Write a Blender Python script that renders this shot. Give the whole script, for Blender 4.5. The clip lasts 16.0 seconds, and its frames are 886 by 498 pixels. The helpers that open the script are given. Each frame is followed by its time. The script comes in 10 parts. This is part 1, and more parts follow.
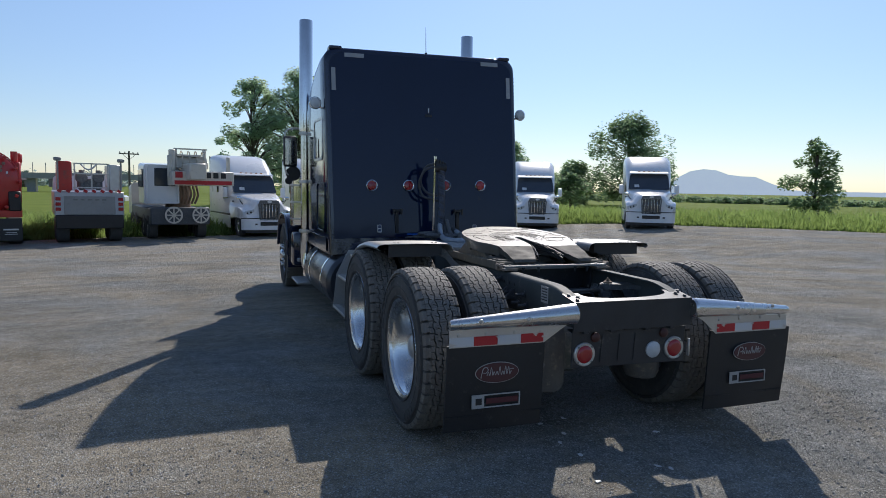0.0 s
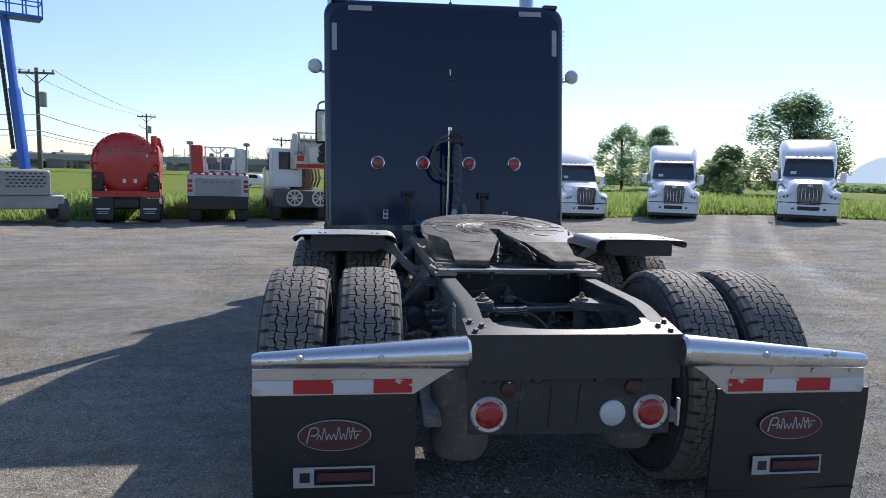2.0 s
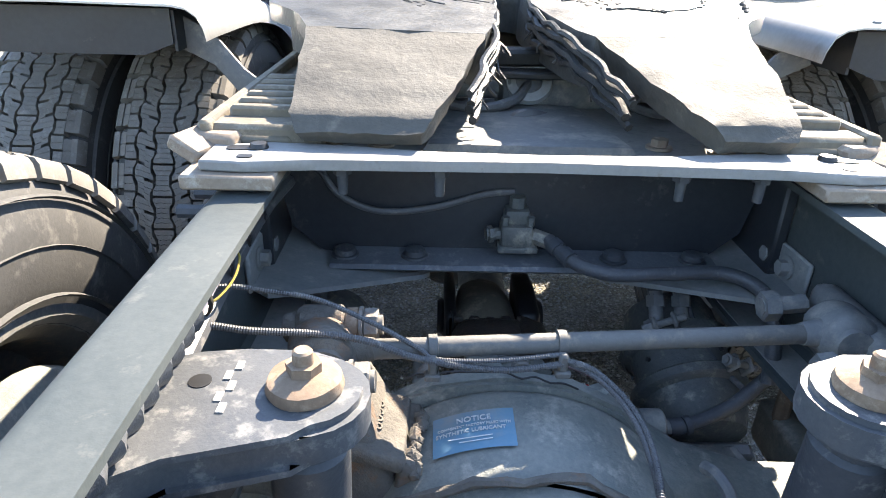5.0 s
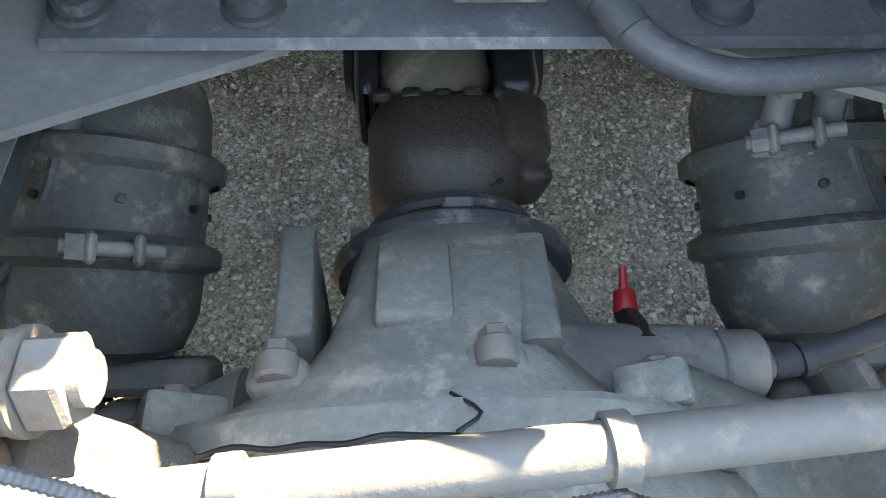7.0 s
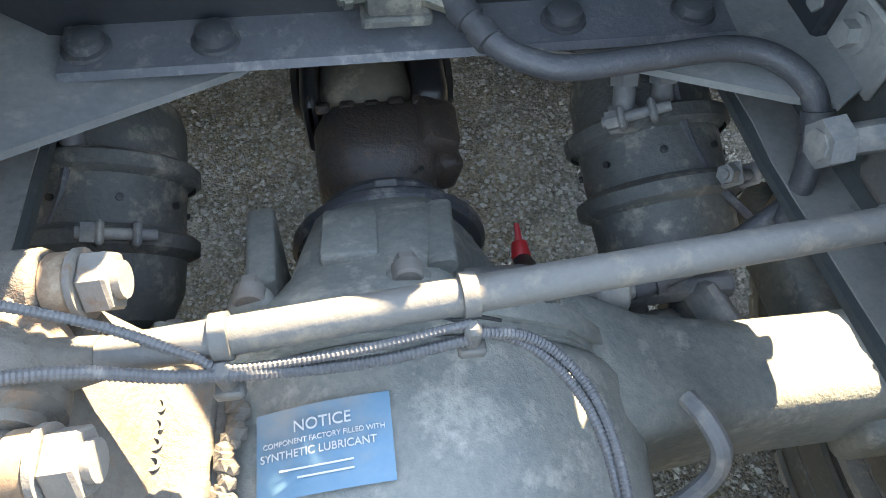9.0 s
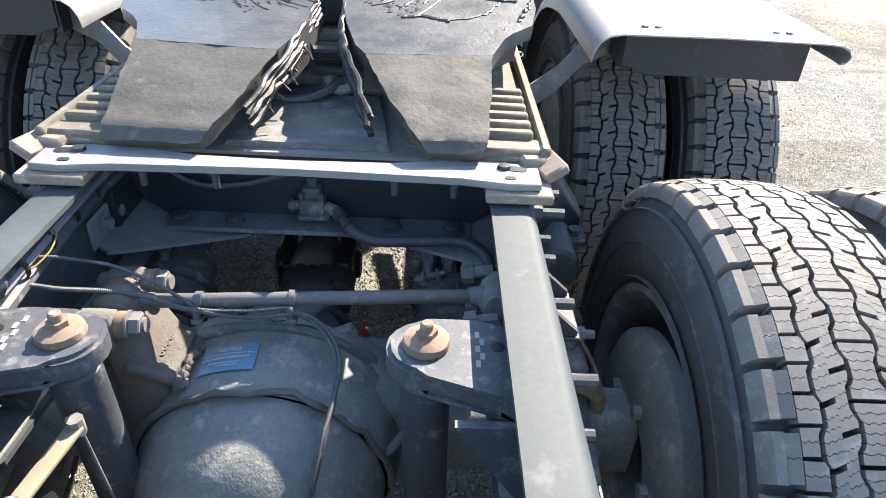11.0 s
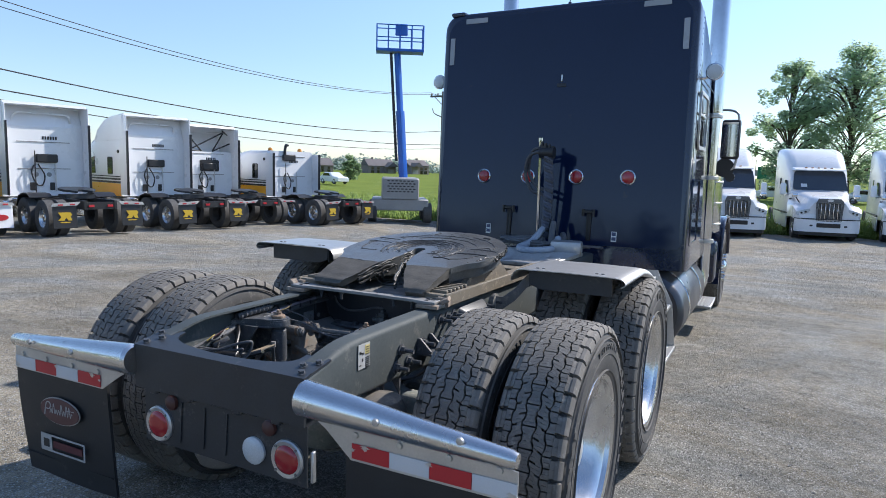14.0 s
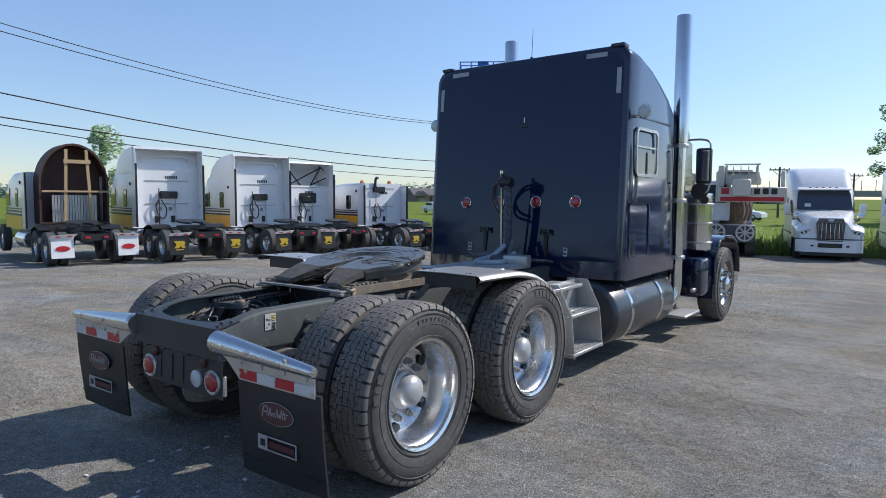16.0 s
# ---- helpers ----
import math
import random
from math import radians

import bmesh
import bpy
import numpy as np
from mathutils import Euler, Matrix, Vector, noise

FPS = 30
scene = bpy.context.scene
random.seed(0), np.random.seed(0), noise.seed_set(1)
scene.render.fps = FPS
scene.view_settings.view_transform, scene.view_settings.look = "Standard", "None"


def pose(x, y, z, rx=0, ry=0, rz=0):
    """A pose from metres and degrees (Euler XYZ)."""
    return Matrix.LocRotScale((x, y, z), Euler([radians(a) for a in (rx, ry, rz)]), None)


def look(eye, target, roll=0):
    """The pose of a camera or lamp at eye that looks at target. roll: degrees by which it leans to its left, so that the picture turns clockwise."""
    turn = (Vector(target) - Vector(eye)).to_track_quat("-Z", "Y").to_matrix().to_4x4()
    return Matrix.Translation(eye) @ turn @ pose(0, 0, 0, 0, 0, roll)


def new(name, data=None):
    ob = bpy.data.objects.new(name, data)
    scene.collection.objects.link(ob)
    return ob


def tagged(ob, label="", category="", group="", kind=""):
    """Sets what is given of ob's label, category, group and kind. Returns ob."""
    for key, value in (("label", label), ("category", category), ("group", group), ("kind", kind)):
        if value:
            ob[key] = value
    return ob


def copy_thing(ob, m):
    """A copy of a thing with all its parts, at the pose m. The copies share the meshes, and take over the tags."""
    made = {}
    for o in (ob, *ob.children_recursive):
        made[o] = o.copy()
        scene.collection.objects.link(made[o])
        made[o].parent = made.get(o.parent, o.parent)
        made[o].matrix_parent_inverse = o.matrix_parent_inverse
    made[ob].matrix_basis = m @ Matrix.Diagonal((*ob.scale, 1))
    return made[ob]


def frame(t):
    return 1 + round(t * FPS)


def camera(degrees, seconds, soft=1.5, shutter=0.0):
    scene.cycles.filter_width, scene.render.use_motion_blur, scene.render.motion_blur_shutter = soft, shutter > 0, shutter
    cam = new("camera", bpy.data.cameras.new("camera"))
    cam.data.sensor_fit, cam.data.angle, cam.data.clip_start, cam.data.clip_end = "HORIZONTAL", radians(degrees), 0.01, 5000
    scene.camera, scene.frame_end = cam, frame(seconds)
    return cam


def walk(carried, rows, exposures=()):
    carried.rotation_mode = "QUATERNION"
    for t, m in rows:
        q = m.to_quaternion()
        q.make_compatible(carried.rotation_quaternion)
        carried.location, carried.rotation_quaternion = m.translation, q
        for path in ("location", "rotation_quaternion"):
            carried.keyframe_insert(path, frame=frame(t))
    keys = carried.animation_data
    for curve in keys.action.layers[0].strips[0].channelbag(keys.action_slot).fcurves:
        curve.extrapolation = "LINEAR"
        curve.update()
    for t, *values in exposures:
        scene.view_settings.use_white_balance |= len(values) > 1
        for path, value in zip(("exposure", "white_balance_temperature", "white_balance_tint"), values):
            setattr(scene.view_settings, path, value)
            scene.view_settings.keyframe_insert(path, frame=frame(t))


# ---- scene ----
EXPOSURES = [(0.0, -0.35, 6500, 13), (1.5, 0.0, 6500, 16), (3.0, 0.64, 6400, 16), (5.3, 2.55, 8000, 12), (6.2, 3.3, 9700, 12), (7.3, 3.75, 11200, 12), (8.2, 3.8, 11400, 12), (10.5, 2.05, 7600, 11), (11.5, 1.6, 7000, 12), (12.5, 1.05, 6700, 12), (13.5, 0.57, 6400, 13), (14.5, 0.2, 6350, 13), (16.0, 0.0, 6300, 13)]
cam = camera(67.9, 16.0, soft=0.9)
PATH = [
    (0, (-2.366, -3.209, 1.544), (-1.69, -1.336, 1.361), 1.1),
    (0.5, (-1.846, -3.084, 1.515), (-1.27, -1.18, 1.309), 1.2),
    (1, (-1.436, -2.965, 1.506), (-0.94, -1.04, 1.288), 1.1),
    (1.5, (-1.055, -2.641, 1.485), (-0.707, -0.687, 1.238), 1.3),
    (2, (-0.796, -2.287, 1.495), (-0.547, -0.316, 1.262), 1.5),
    (2.5, (-0.557, -1.841, 1.456), (-0.403, 0.137, 1.205), 1.7),
    (3, (-0.444, -1.462, 1.444), (-0.338, 0.52, 1.193), 1.4),
    (3.2, (-0.394, -1.197, 1.423), (-0.291, 0.782, 1.154), 1.3),
    (5.3, (-0.123, 0.336, 1.226), (-0.093, 2.044, 0.184), 1.9),
    (5.5, (-0.112, 0.435, 1.209), (-0.087, 2.053, 0.035), 2.1),
    (6, (-0.09, 0.607, 1.155), (-0.06, 1.991, -0.288), 2.7),
    (6.5, (-0.079, 0.697, 1.096), (-0.018, 1.843, -0.542), 3.7),
    (7, (-0.068, 0.771, 1.091), (0.047, 1.772, -0.636), 4.4),
    (7.5, (-0.057, 0.781, 1.086), (0.103, 1.742, -0.66), 4.4),
    (8, (-0.048, 0.771, 1.099), (0.13, 1.718, -0.653), 4.0),
    (8.2, (-0.047, 0.764, 1.101), (0.137, 1.712, -0.651), 3.9),
    (10.5, (0.075, 0.153, 1.451), (0.292, 1.701, 0.203), 2.2),
    (11, (0.228, -0.023, 1.499), (0.277, 1.649, 0.404), 3.2),
    (11.5, (0.41, -0.274, 1.55), (0.185, 1.513, 0.68), 2.3),
    (12, (0.594, -0.574, 1.57), (0.264, 1.293, 0.933), 2.1),
    (12.5, (0.874, -0.783, 1.586), (0.419, 1.109, 1.124), 1.9),
    (13, (1.166, -1.122, 1.602), (0.572, 0.763, 1.289), 1.8),
    (13.5, (1.395, -1.419, 1.624), (0.658, 0.419, 1.341), 1.4),
    (14, (1.746, -1.676, 1.612), (0.857, 0.099, 1.371), 1.6),
    (14.5, (2.018, -1.965, 1.62), (1.069, -0.216, 1.415), 1.3),
    (15, (2.491, -2.183, 1.632), (1.484, -0.461, 1.49), 0.9),
    (15.5, (2.92, -2.201, 1.62), (1.856, -0.511, 1.507), 0.6),
    (16, (3.426, -2.081, 1.635), (2.247, -0.474, 1.474), 0.4),
]
walk(cam, [(t, look(eye, target, roll)) for t, eye, target, roll in PATH], EXPOSURES)

# ---- light ----
world = bpy.data.worlds.new("sky")
scene.world = world
world.use_nodes = True
_bg = world.node_tree.nodes["Background"]
_sky = world.node_tree.nodes.new("ShaderNodeTexSky")
_sky.sky_type, _sky.sun_disc = "NISHITA", False
SUN_ELEVATION, SUN_FROM = 40.0, (0.55, 0.835)
_sky.sun_elevation = radians(SUN_ELEVATION)
_sky.sun_rotation = math.atan2(SUN_FROM[0], SUN_FROM[1])
_sky.air_density, _sky.dust_density, _sky.ozone_density = 1.0, 0.15, 3.0
# summer haze: the lowest degrees of the sky are duller and bluer than clean air
_wn, _wl = world.node_tree.nodes, world.node_tree.links
_dir = _wn.new("ShaderNodeTexCoord")
_sep = _wn.new("ShaderNodeSeparateXYZ")
_wl.new(_dir.outputs["Generated"], _sep.inputs[0])
_rise = _wn.new("ShaderNodeMapRange")
_rise.interpolation_type = "SMOOTHSTEP"
_rise.inputs[1].default_value, _rise.inputs[2].default_value = -0.02, 0.38
_wl.new(_sep.outputs[2], _rise.inputs[0])
_tint = _wn.new("ShaderNodeMix")
_tint.data_type = "RGBA"
_tint.inputs[6].default_value, _tint.inputs[7].default_value = (0.68, 0.71, 0.78, 1.0), (1.0, 1.0, 1.0, 1.0)
_wl.new(_rise.outputs[0], _tint.inputs[0])
_hazed = _wn.new("ShaderNodeMix")
_hazed.data_type, _hazed.blend_type = "RGBA", "MULTIPLY"
_hazed.inputs[0].default_value = 1.0
_wl.new(_sky.outputs[0], _hazed.inputs[6])
_wl.new(_tint.outputs[2], _hazed.inputs[7])
_wl.new(_hazed.outputs[2], _bg.inputs[0])
_bg.inputs[1].default_value = 0.172
sun = new("sun", bpy.data.lights.new("sun", "SUN"))
sun.data.energy, sun.data.angle, sun.data.color = 5.0, radians(0.53), (1.0, 0.95, 0.87)
_e = radians(SUN_ELEVATION)
sun.matrix_basis = look((SUN_FROM[0] * 50 * math.cos(_e), SUN_FROM[1] * 50 * math.cos(_e), 50 * math.sin(_e)), (0, 0, 0))
scene.view_settings.exposure = 0.0

# ---- building helpers ----
def ground_z(x, y):
    """The lot falls away gently round the truck, less so towards the field on the right."""
    s = min(1.0, max(0.0, (math.hypot(x, y - 1.0) - 1.5) / 25.5))
    u = min(1.0, max(0.0, (x - 9.0) / 12.0))
    drop = 0.85 - 0.6 * u * u * (3 - 2 * u) + 0.1 * min(1.0, max(0.0, (-x - 4.0) / 6.0))
    drop -= 0.22 * min(1.0, max(0.0, (-x - 10.5) / 2.5)) * min(1.0, max(0.0, (27.0 - y) / 3.0))
    return -drop * s * s * (3 - 2 * s)


def mesh_of(name, bm, material, angle=38):
    bmesh.ops.recalc_face_normals(bm, faces=bm.faces)
    me = bpy.data.meshes.new(name)
    bm.to_mesh(me)
    bm.free()
    for m in material if isinstance(material, (list, tuple)) else [material]:
        me.materials.append(m)
    me.shade_smooth()
    me.set_sharp_from_angle(angle=radians(angle))
    return me


def part(name, bm, material, parent=None, label="", angle=38):
    ob = new(name, mesh_of(name, bm, material, angle))
    ob.parent = parent
    if label:
        ob["label"] = label
    return ob


def thing(name, label, category, group="", kind=""):
    ob = new(name)
    ob.empty_display_size = 0.2
    return tagged(ob, label, category, group, kind)


def parts(name, bm, material, parent=None, label="", angle=38, reach=0.001):
    """Like part(), but every separate piece of the mesh becomes a part of its own."""
    left, groups = set(bm.verts), []
    while left:
        todo, isle = [left.pop()], []
        while todo:
            v = todo.pop()
            isle.append(v)
            for e in v.link_edges:
                o = e.other_vert(v)
                if o in left:
                    left.remove(o)
                    todo.append(o)
        lo = [min(v.co[k] for v in isle) - reach for k in range(3)]
        hi = [max(v.co[k] for v in isle) + reach for k in range(3)]
        touching = [g for g in groups if all(g[1][k] <= hi[k] and g[2][k] >= lo[k] for k in range(3))]
        for g in touching:
            groups.remove(g)
            isle = isle + g[0]
            lo, hi = [min(a, b) for a, b in zip(lo, g[1])], [max(a, b) for a, b in zip(hi, g[2])]
        groups.append([isle, lo, hi])
    made = []
    for isle, lo, hi in sorted(groups, key=lambda g: (round(g[1][0], 4), round(g[1][1], 4), round(g[1][2], 4))):
        one = bm_new()
        copy = {v: one.verts.new(v.co) for v in sorted(isle, key=lambda v: v.index)}
        for f in {f for v in isle for f in v.link_faces}:
            one.faces.new([copy[v] for v in f.verts]).material_index = f.material_index
        made.append(part(name, one, material, parent, label, angle))
    bm.free()
    return made


def solo(name, bm, material, label, category, group="", kind="", angle=38):
    return tagged(part(name, bm, material, None, "", angle), label, category, group, kind)


def bm_new():
    return bmesh.new()


def xf(bm, verts, m):
    bmesh.ops.transform(bm, matrix=m, verts=verts)


def box(bm, c, s, rot=(0, 0, 0), bev=0.0, seg=1):
    """A box of size s centred on c; bev rounds its edges."""
    r = bmesh.ops.create_cube(bm, size=1.0)
    vs = r["verts"]
    for v in vs:
        v.co = Vector((v.co.x * s[0], v.co.y * s[1], v.co.z * s[2]))
    if bev:
        es = list({e for v in vs for e in v.link_edges})
        r = bmesh.ops.bevel(bm, geom=es, offset=min(bev, 0.45 * min(s)), segments=seg, affect="EDGES", profile=0.5)
        vs = list({v for f in r["faces"] for v in f.verts})
    xf(bm, vs, pose(*c, *rot))
    return vs


def prism(bm, poly, h0, h1, m=None):
    """A polygon in local xy, carried from h0 to h1 along local z."""
    lo = [bm.verts.new((x, y, h0)) for x, y in poly]
    hi = [bm.verts.new((x, y, h1)) for x, y in poly]
    n = len(poly)
    bm.faces.new(lo[::-1])
    bm.faces.new(hi)
    for i in range(n):
        bm.faces.new((lo[i], lo[(i + 1) % n], hi[(i + 1) % n], hi[i]))
    if m is not None:
        xf(bm, lo + hi, m)
    return lo + hi


YZ = Matrix(((0, 0, 1, 0), (1, 0, 0, 0), (0, 1, 0, 0), (0, 0, 0, 1)))   # local x, y, z -> world y, z, x
XZ = Matrix(((1, 0, 0, 0), (0, 0, -1, 0), (0, 1, 0, 0), (0, 0, 0, 1)))  # local x, y, z -> world x, z, -y


def lathe(bm, prof, m=None, n=32, close=False):
    """Turns (radius, height) pairs about local z."""
    rings = []
    for r, h in prof:
        if r < 1e-5:
            rings.append([bm.verts.new((0, 0, h))])
        else:
            rings.append([bm.verts.new((r * math.cos(2 * math.pi * i / n), r * math.sin(2 * math.pi * i / n), h)) for i in range(n)])
    pairs = list(zip(rings, rings[1:])) + ([(rings[-1], rings[0])] if close else [])
    for a, b in pairs:
        for i in range(n):
            j = (i + 1) % n
            if len(a) == 1 and len(b) == 1:
                continue
            if len(a) == 1:
                bm.faces.new((a[0], b[j], b[i]))
            elif len(b) == 1:
                bm.faces.new((a[i], a[j], b[0]))
            else:
                bm.faces.new((a[i], a[j], b[j], b[i]))
    vs = [v for r in rings for v in r]
    if m is not None:
        xf(bm, vs, m)
    return vs


def along(a, b):
    """The pose at a whose z axis points to b."""
    a, b = Vector(a), Vector(b)
    return Matrix.Translation(a) @ (b - a).to_track_quat("Z", "Y").to_matrix().to_4x4()


def rod(bm, a, b, r, r2=None, n=16, bev=0.0):
    """A capped round bar from a to b."""
    L = (Vector(b) - Vector(a)).length
    r2 = r if r2 is None else r2
    if bev:
        prof = [(0, 0), (r - bev, 0), (r, bev), (r2, L - bev), (r2 - bev, L), (0, L)]
    else:
        prof = [(0, 0), (r, 0), (r2, L), (0, L)]
    return lathe(bm, prof, along(a, b), n)


def spline(pts, k=8):
    """Catmull-Rom through the points."""
    p = [Vector(q) for q in pts]
    p = [2 * p[0] - p[1]] + p + [2 * p[-1] - p[-2]]
    out = []
    for i in range(1, len(p) - 2):
        for s in range(k):
            t = s / k
            a, b, c, d = p[i - 1], p[i], p[i + 1], p[i + 2]
            out.append(0.5 * ((2 * b) + (c - a) * t + (2 * a - 5 * b + 4 * c - d) * t * t + (3 * b - a - 3 * c + d) * t ** 3))
    out.append(p[-2])
    return out


def hose(bm, pts, r, n=8, k=8, ribs=0.0, pitch=0.006):
    """A tube swept through the points; ribs makes it a corrugated loom."""
    ps = spline(pts, k) if k > 1 else [Vector(q) for q in pts]
    if ribs:
        dense, carry = [], 0.0
        L = [0.0]
        for a, b in zip(ps, ps[1:]):
            L.append(L[-1] + (b - a).length)
        m = max(4, int(L[-1] / pitch) * 2)
        j = 0
        for i in range(m + 1):
            s = L[-1] * i / m
            while j < len(L) - 2 and L[j + 1] < s:
                j += 1
            f = (s - L[j]) / max(1e-9, L[j + 1] - L[j])
            dense.append(ps[j].lerp(ps[j + 1], f))
        ps = dense
    up = Vector((0.13, 0.21, 0.97))
    rings = []
    for i, q in enumerate(ps):
        d = (ps[min(i + 1, len(ps) - 1)] - ps[max(i - 1, 0)]).normalized()
        u = up - d * up.dot(d)
        u.normalize()
        up = u
        w = d.cross(u)
        rr = r * (1 + ribs * (1 if i % 2 else -1)) if ribs else r
        rings.append([bm.verts.new(q + rr * (math.cos(2 * math.pi * a / n) * u + math.sin(2 * math.pi * a / n) * w)) for a in range(n)])
    for a, b in zip(rings, rings[1:]):
        for i in range(n):
            bm.faces.new((a[i], a[(i + 1) % n], b[(i + 1) % n], b[i]))
    bm.faces.new(rings[0][::-1])
    bm.faces.new(rings[-1])


def sheet(bm, prof, x0, x1, t, m=None):
    """A bent plate: an open line of (y, z), t thick, from x0 to x1."""
    p = [Vector((0, y, z)) for y, z in prof]
    nrm = []
    for i in range(len(p)):
        d = (p[min(i + 1, len(p) - 1)] - p[max(i - 1, 0)]).normalized()
        nrm.append(Vector((0, -d.z, d.y)))
    ring = [q for q in p] + [q - n * t for q, n in reversed(list(zip(p, nrm)))]
    a = [bm.verts.new((x0, q.y, q.z)) for q in ring]
    b = [bm.verts.new((x1, q.y, q.z)) for q in ring]
    k, n = len(ring), len(p)
    for i in range(k):
        bm.faces.new((a[i], a[(i + 1) % k], b[(i + 1) % k], b[i]))
    for s in (a, b):
        for i in range(n - 1):
            bm.faces.new((s[i], s[i + 1], s[k - 2 - i], s[k - 1 - i]))
    if m is not None:
        xf(bm, a + b, m)
    return a + b


def hexbolt(bm, at, way, r=0.011, h=0.012, shank=0.0):
    a = Vector(at)
    w = Vector(way).normalized()
    rod(bm, a, a + 0.003 * w, r * 1.5, n=12)
    rod(bm, a + 0.003 * w, a + (0.003 + h) * w, r, n=6)
    if shank:
        rod(bm, a + (0.003 + h) * w, a + (0.003 + h + shank) * w, r * 0.6, n=8)


def loft(bm, sections, cap=True):
    """Skins closed loops of equal length."""
    rings = [[bm.verts.new(q) for q in s] for s in sections]
    n = len(rings[0])
    for a, b in zip(rings, rings[1:]):
        for i in range(n):
            bm.faces.new((a[i], a[(i + 1) % n], b[(i + 1) % n], b[i]))
    if cap:
        bm.faces.new(rings[0][::-1])
        bm.faces.new(rings[-1])
    return [v for r in rings for v in r]


def rrect(w, h, r, n=4):
    """A rounded rectangle's outline about the origin."""
    out = []
    for cx, cy, a0 in ((w / 2 - r, h / 2 - r, 0), (-w / 2 + r, h / 2 - r, 90), (-w / 2 + r, -h / 2 + r, 180), (w / 2 - r, -h / 2 + r, 270)):
        for i in range(n + 1):
            a = radians(a0 + 90 * i / n)
            out.append((cx + r * math.cos(a), cy + r * math.sin(a)))
    return out


def ring_plate(bm, outer, inner, h0, h1, m):
    """A frame between two outlines of equal length."""
    n = len(outer)
    vs = [[bm.verts.new((x, y, h)) for x, y in o] for o in (outer, inner) for h in (h0, h1)]
    o0, o1, i0, i1 = vs
    for i in range(n):
        j = (i + 1) % n
        bm.faces.new((o0[i], o0[j], o1[j], o1[i]))
        bm.faces.new((i0[j], i0[i], i1[i], i1[j]))
        bm.faces.new((o1[i], o1[j], i1[j], i1[i]))
        bm.faces.new((o0[j], o0[i], i0[i], i0[j]))
    xf(bm, [v for s in vs for v in s], m)


# ---- materials ----
def surface(name, col, col2=None, rough=0.5, metal=0.0, big=2.0, fine=60.0, bump=0.08, mix=0.5, dirt=None, dirt_amount=0.0, rough_var=0.12, coat=0.0, spec=0.5, per_object=0.0, dirt_scale=None, bump_dist=0.004):
    """A node material with two scales of colour, a worn gloss and fine relief."""
    m = bpy.data.materials.new(name)
    m.use_nodes = True
    t = m.node_tree
    N, L = t.nodes, t.links
    p = N["Principled BSDF"]
    co = N.new("ShaderNodeTexCoord")

    def tex(scale, detail=5, rough_=0.6):
        n = N.new("ShaderNodeTexNoise")
        n.inputs["Scale"].default_value, n.inputs["Detail"].default_value, n.inputs["Roughness"].default_value = scale, detail, rough_
        L.new(co.outputs["Object"], n.inputs["Vector"])
        return n

    def ramp(src, a, b):
        r = N.new("ShaderNodeMapRange")
        r.inputs[1].default_value, r.inputs[2].default_value = a, b
        L.new(src, r.inputs[0])
        return r.outputs[0]

    def mixed(f, a, b, mode="MIX"):
        x = N.new("ShaderNodeMix")
        x.data_type, x.blend_type = "RGBA", mode
        for sock, v in ((x.inputs[0], f), (x.inputs[6], a), (x.inputs[7], b)):
            if hasattr(v, "is_linked") or hasattr(v, "links"):
                L.new(v, sock)
            else:
                sock.default_value = v if isinstance(v, float) else (*v, 1.0)
        return x.outputs[2]

    nb, nf = tex(big, 4), tex(fine, 3, 0.7)
    col2 = col2 or tuple(c * 0.75 for c in col)
    both = N.new("ShaderNodeMath")
    both.operation = "MULTIPLY_ADD"
    both.inputs[1].default_value = 0.6
    L.new(nb.outputs[0], both.inputs[0])
    half = N.new("ShaderNodeMath")
    half.operation = "MULTIPLY"
    half.inputs[1].default_value = 0.4
    L.new(nf.outputs[0], half.inputs[0])
    L.new(half.outputs[0], both.inputs[2])
    c = mixed(ramp(both.outputs[0], 0.5 - 0.3 * mix, 0.5 + 0.3 * mix), col, col2)
    if dirt:
        nd = tex(dirt_scale or big * 2.7, 6, 0.7)
        f = ramp(nd.outputs[0], 0.72 - 0.45 * dirt_amount, 0.85 - 0.35 * dirt_amount)
        c = mixed(f, c, dirt)
    if per_object:
        info = N.new("ShaderNodeObjectInfo")
        v = N.new("ShaderNodeHueSaturation")
        L.new(ramp(info.outputs["Random"], 0.0, 1.0), v.inputs["Value"])
        v.inputs["Value"].default_value = 1.0
        r = N.new("ShaderNodeMapRange")
        r.inputs[3].default_value, r.inputs[4].default_value = 1 - per_object, 1 + per_object
        L.new(info.outputs["Random"], r.inputs[0])
        L.new(r.outputs[0], v.inputs["Value"])
        L.new(c, v.inputs["Color"])
        c = v.outputs["Color"]
    L.new(c, p.inputs["Base Color"])
    rr = N.new("ShaderNodeMapRange")
    rr.inputs[3].default_value, rr.inputs[4].default_value = max(0.02, rough - rough_var), min(1.0, rough + rough_var)
    L.new(nb.outputs[0], rr.inputs[0])
    L.new(rr.outputs[0], p.inputs["Roughness"])
    p.inputs["Metallic"].default_value = metal
    p.inputs["Coat Weight"].default_value = coat
    p.inputs["Coat Roughness"].default_value = 0.05
    p.inputs["Specular IOR Level"].default_value = spec
    if bump:
        b = N.new("ShaderNodeBump")
        b.inputs["Strength"].default_value, b.inputs["Distance"].default_value = bump, bump_dist
        L.new(both.outputs[0], b.inputs["Height"])
        L.new(b.outputs[0], p.inputs["Normal"])
    return m


def lens_mat(name, col, rough=0.15):
    m = surface(name, col, tuple(c * 0.7 for c in col), rough=rough, bump=0.0, coat=0.6, fine=200)
    return m


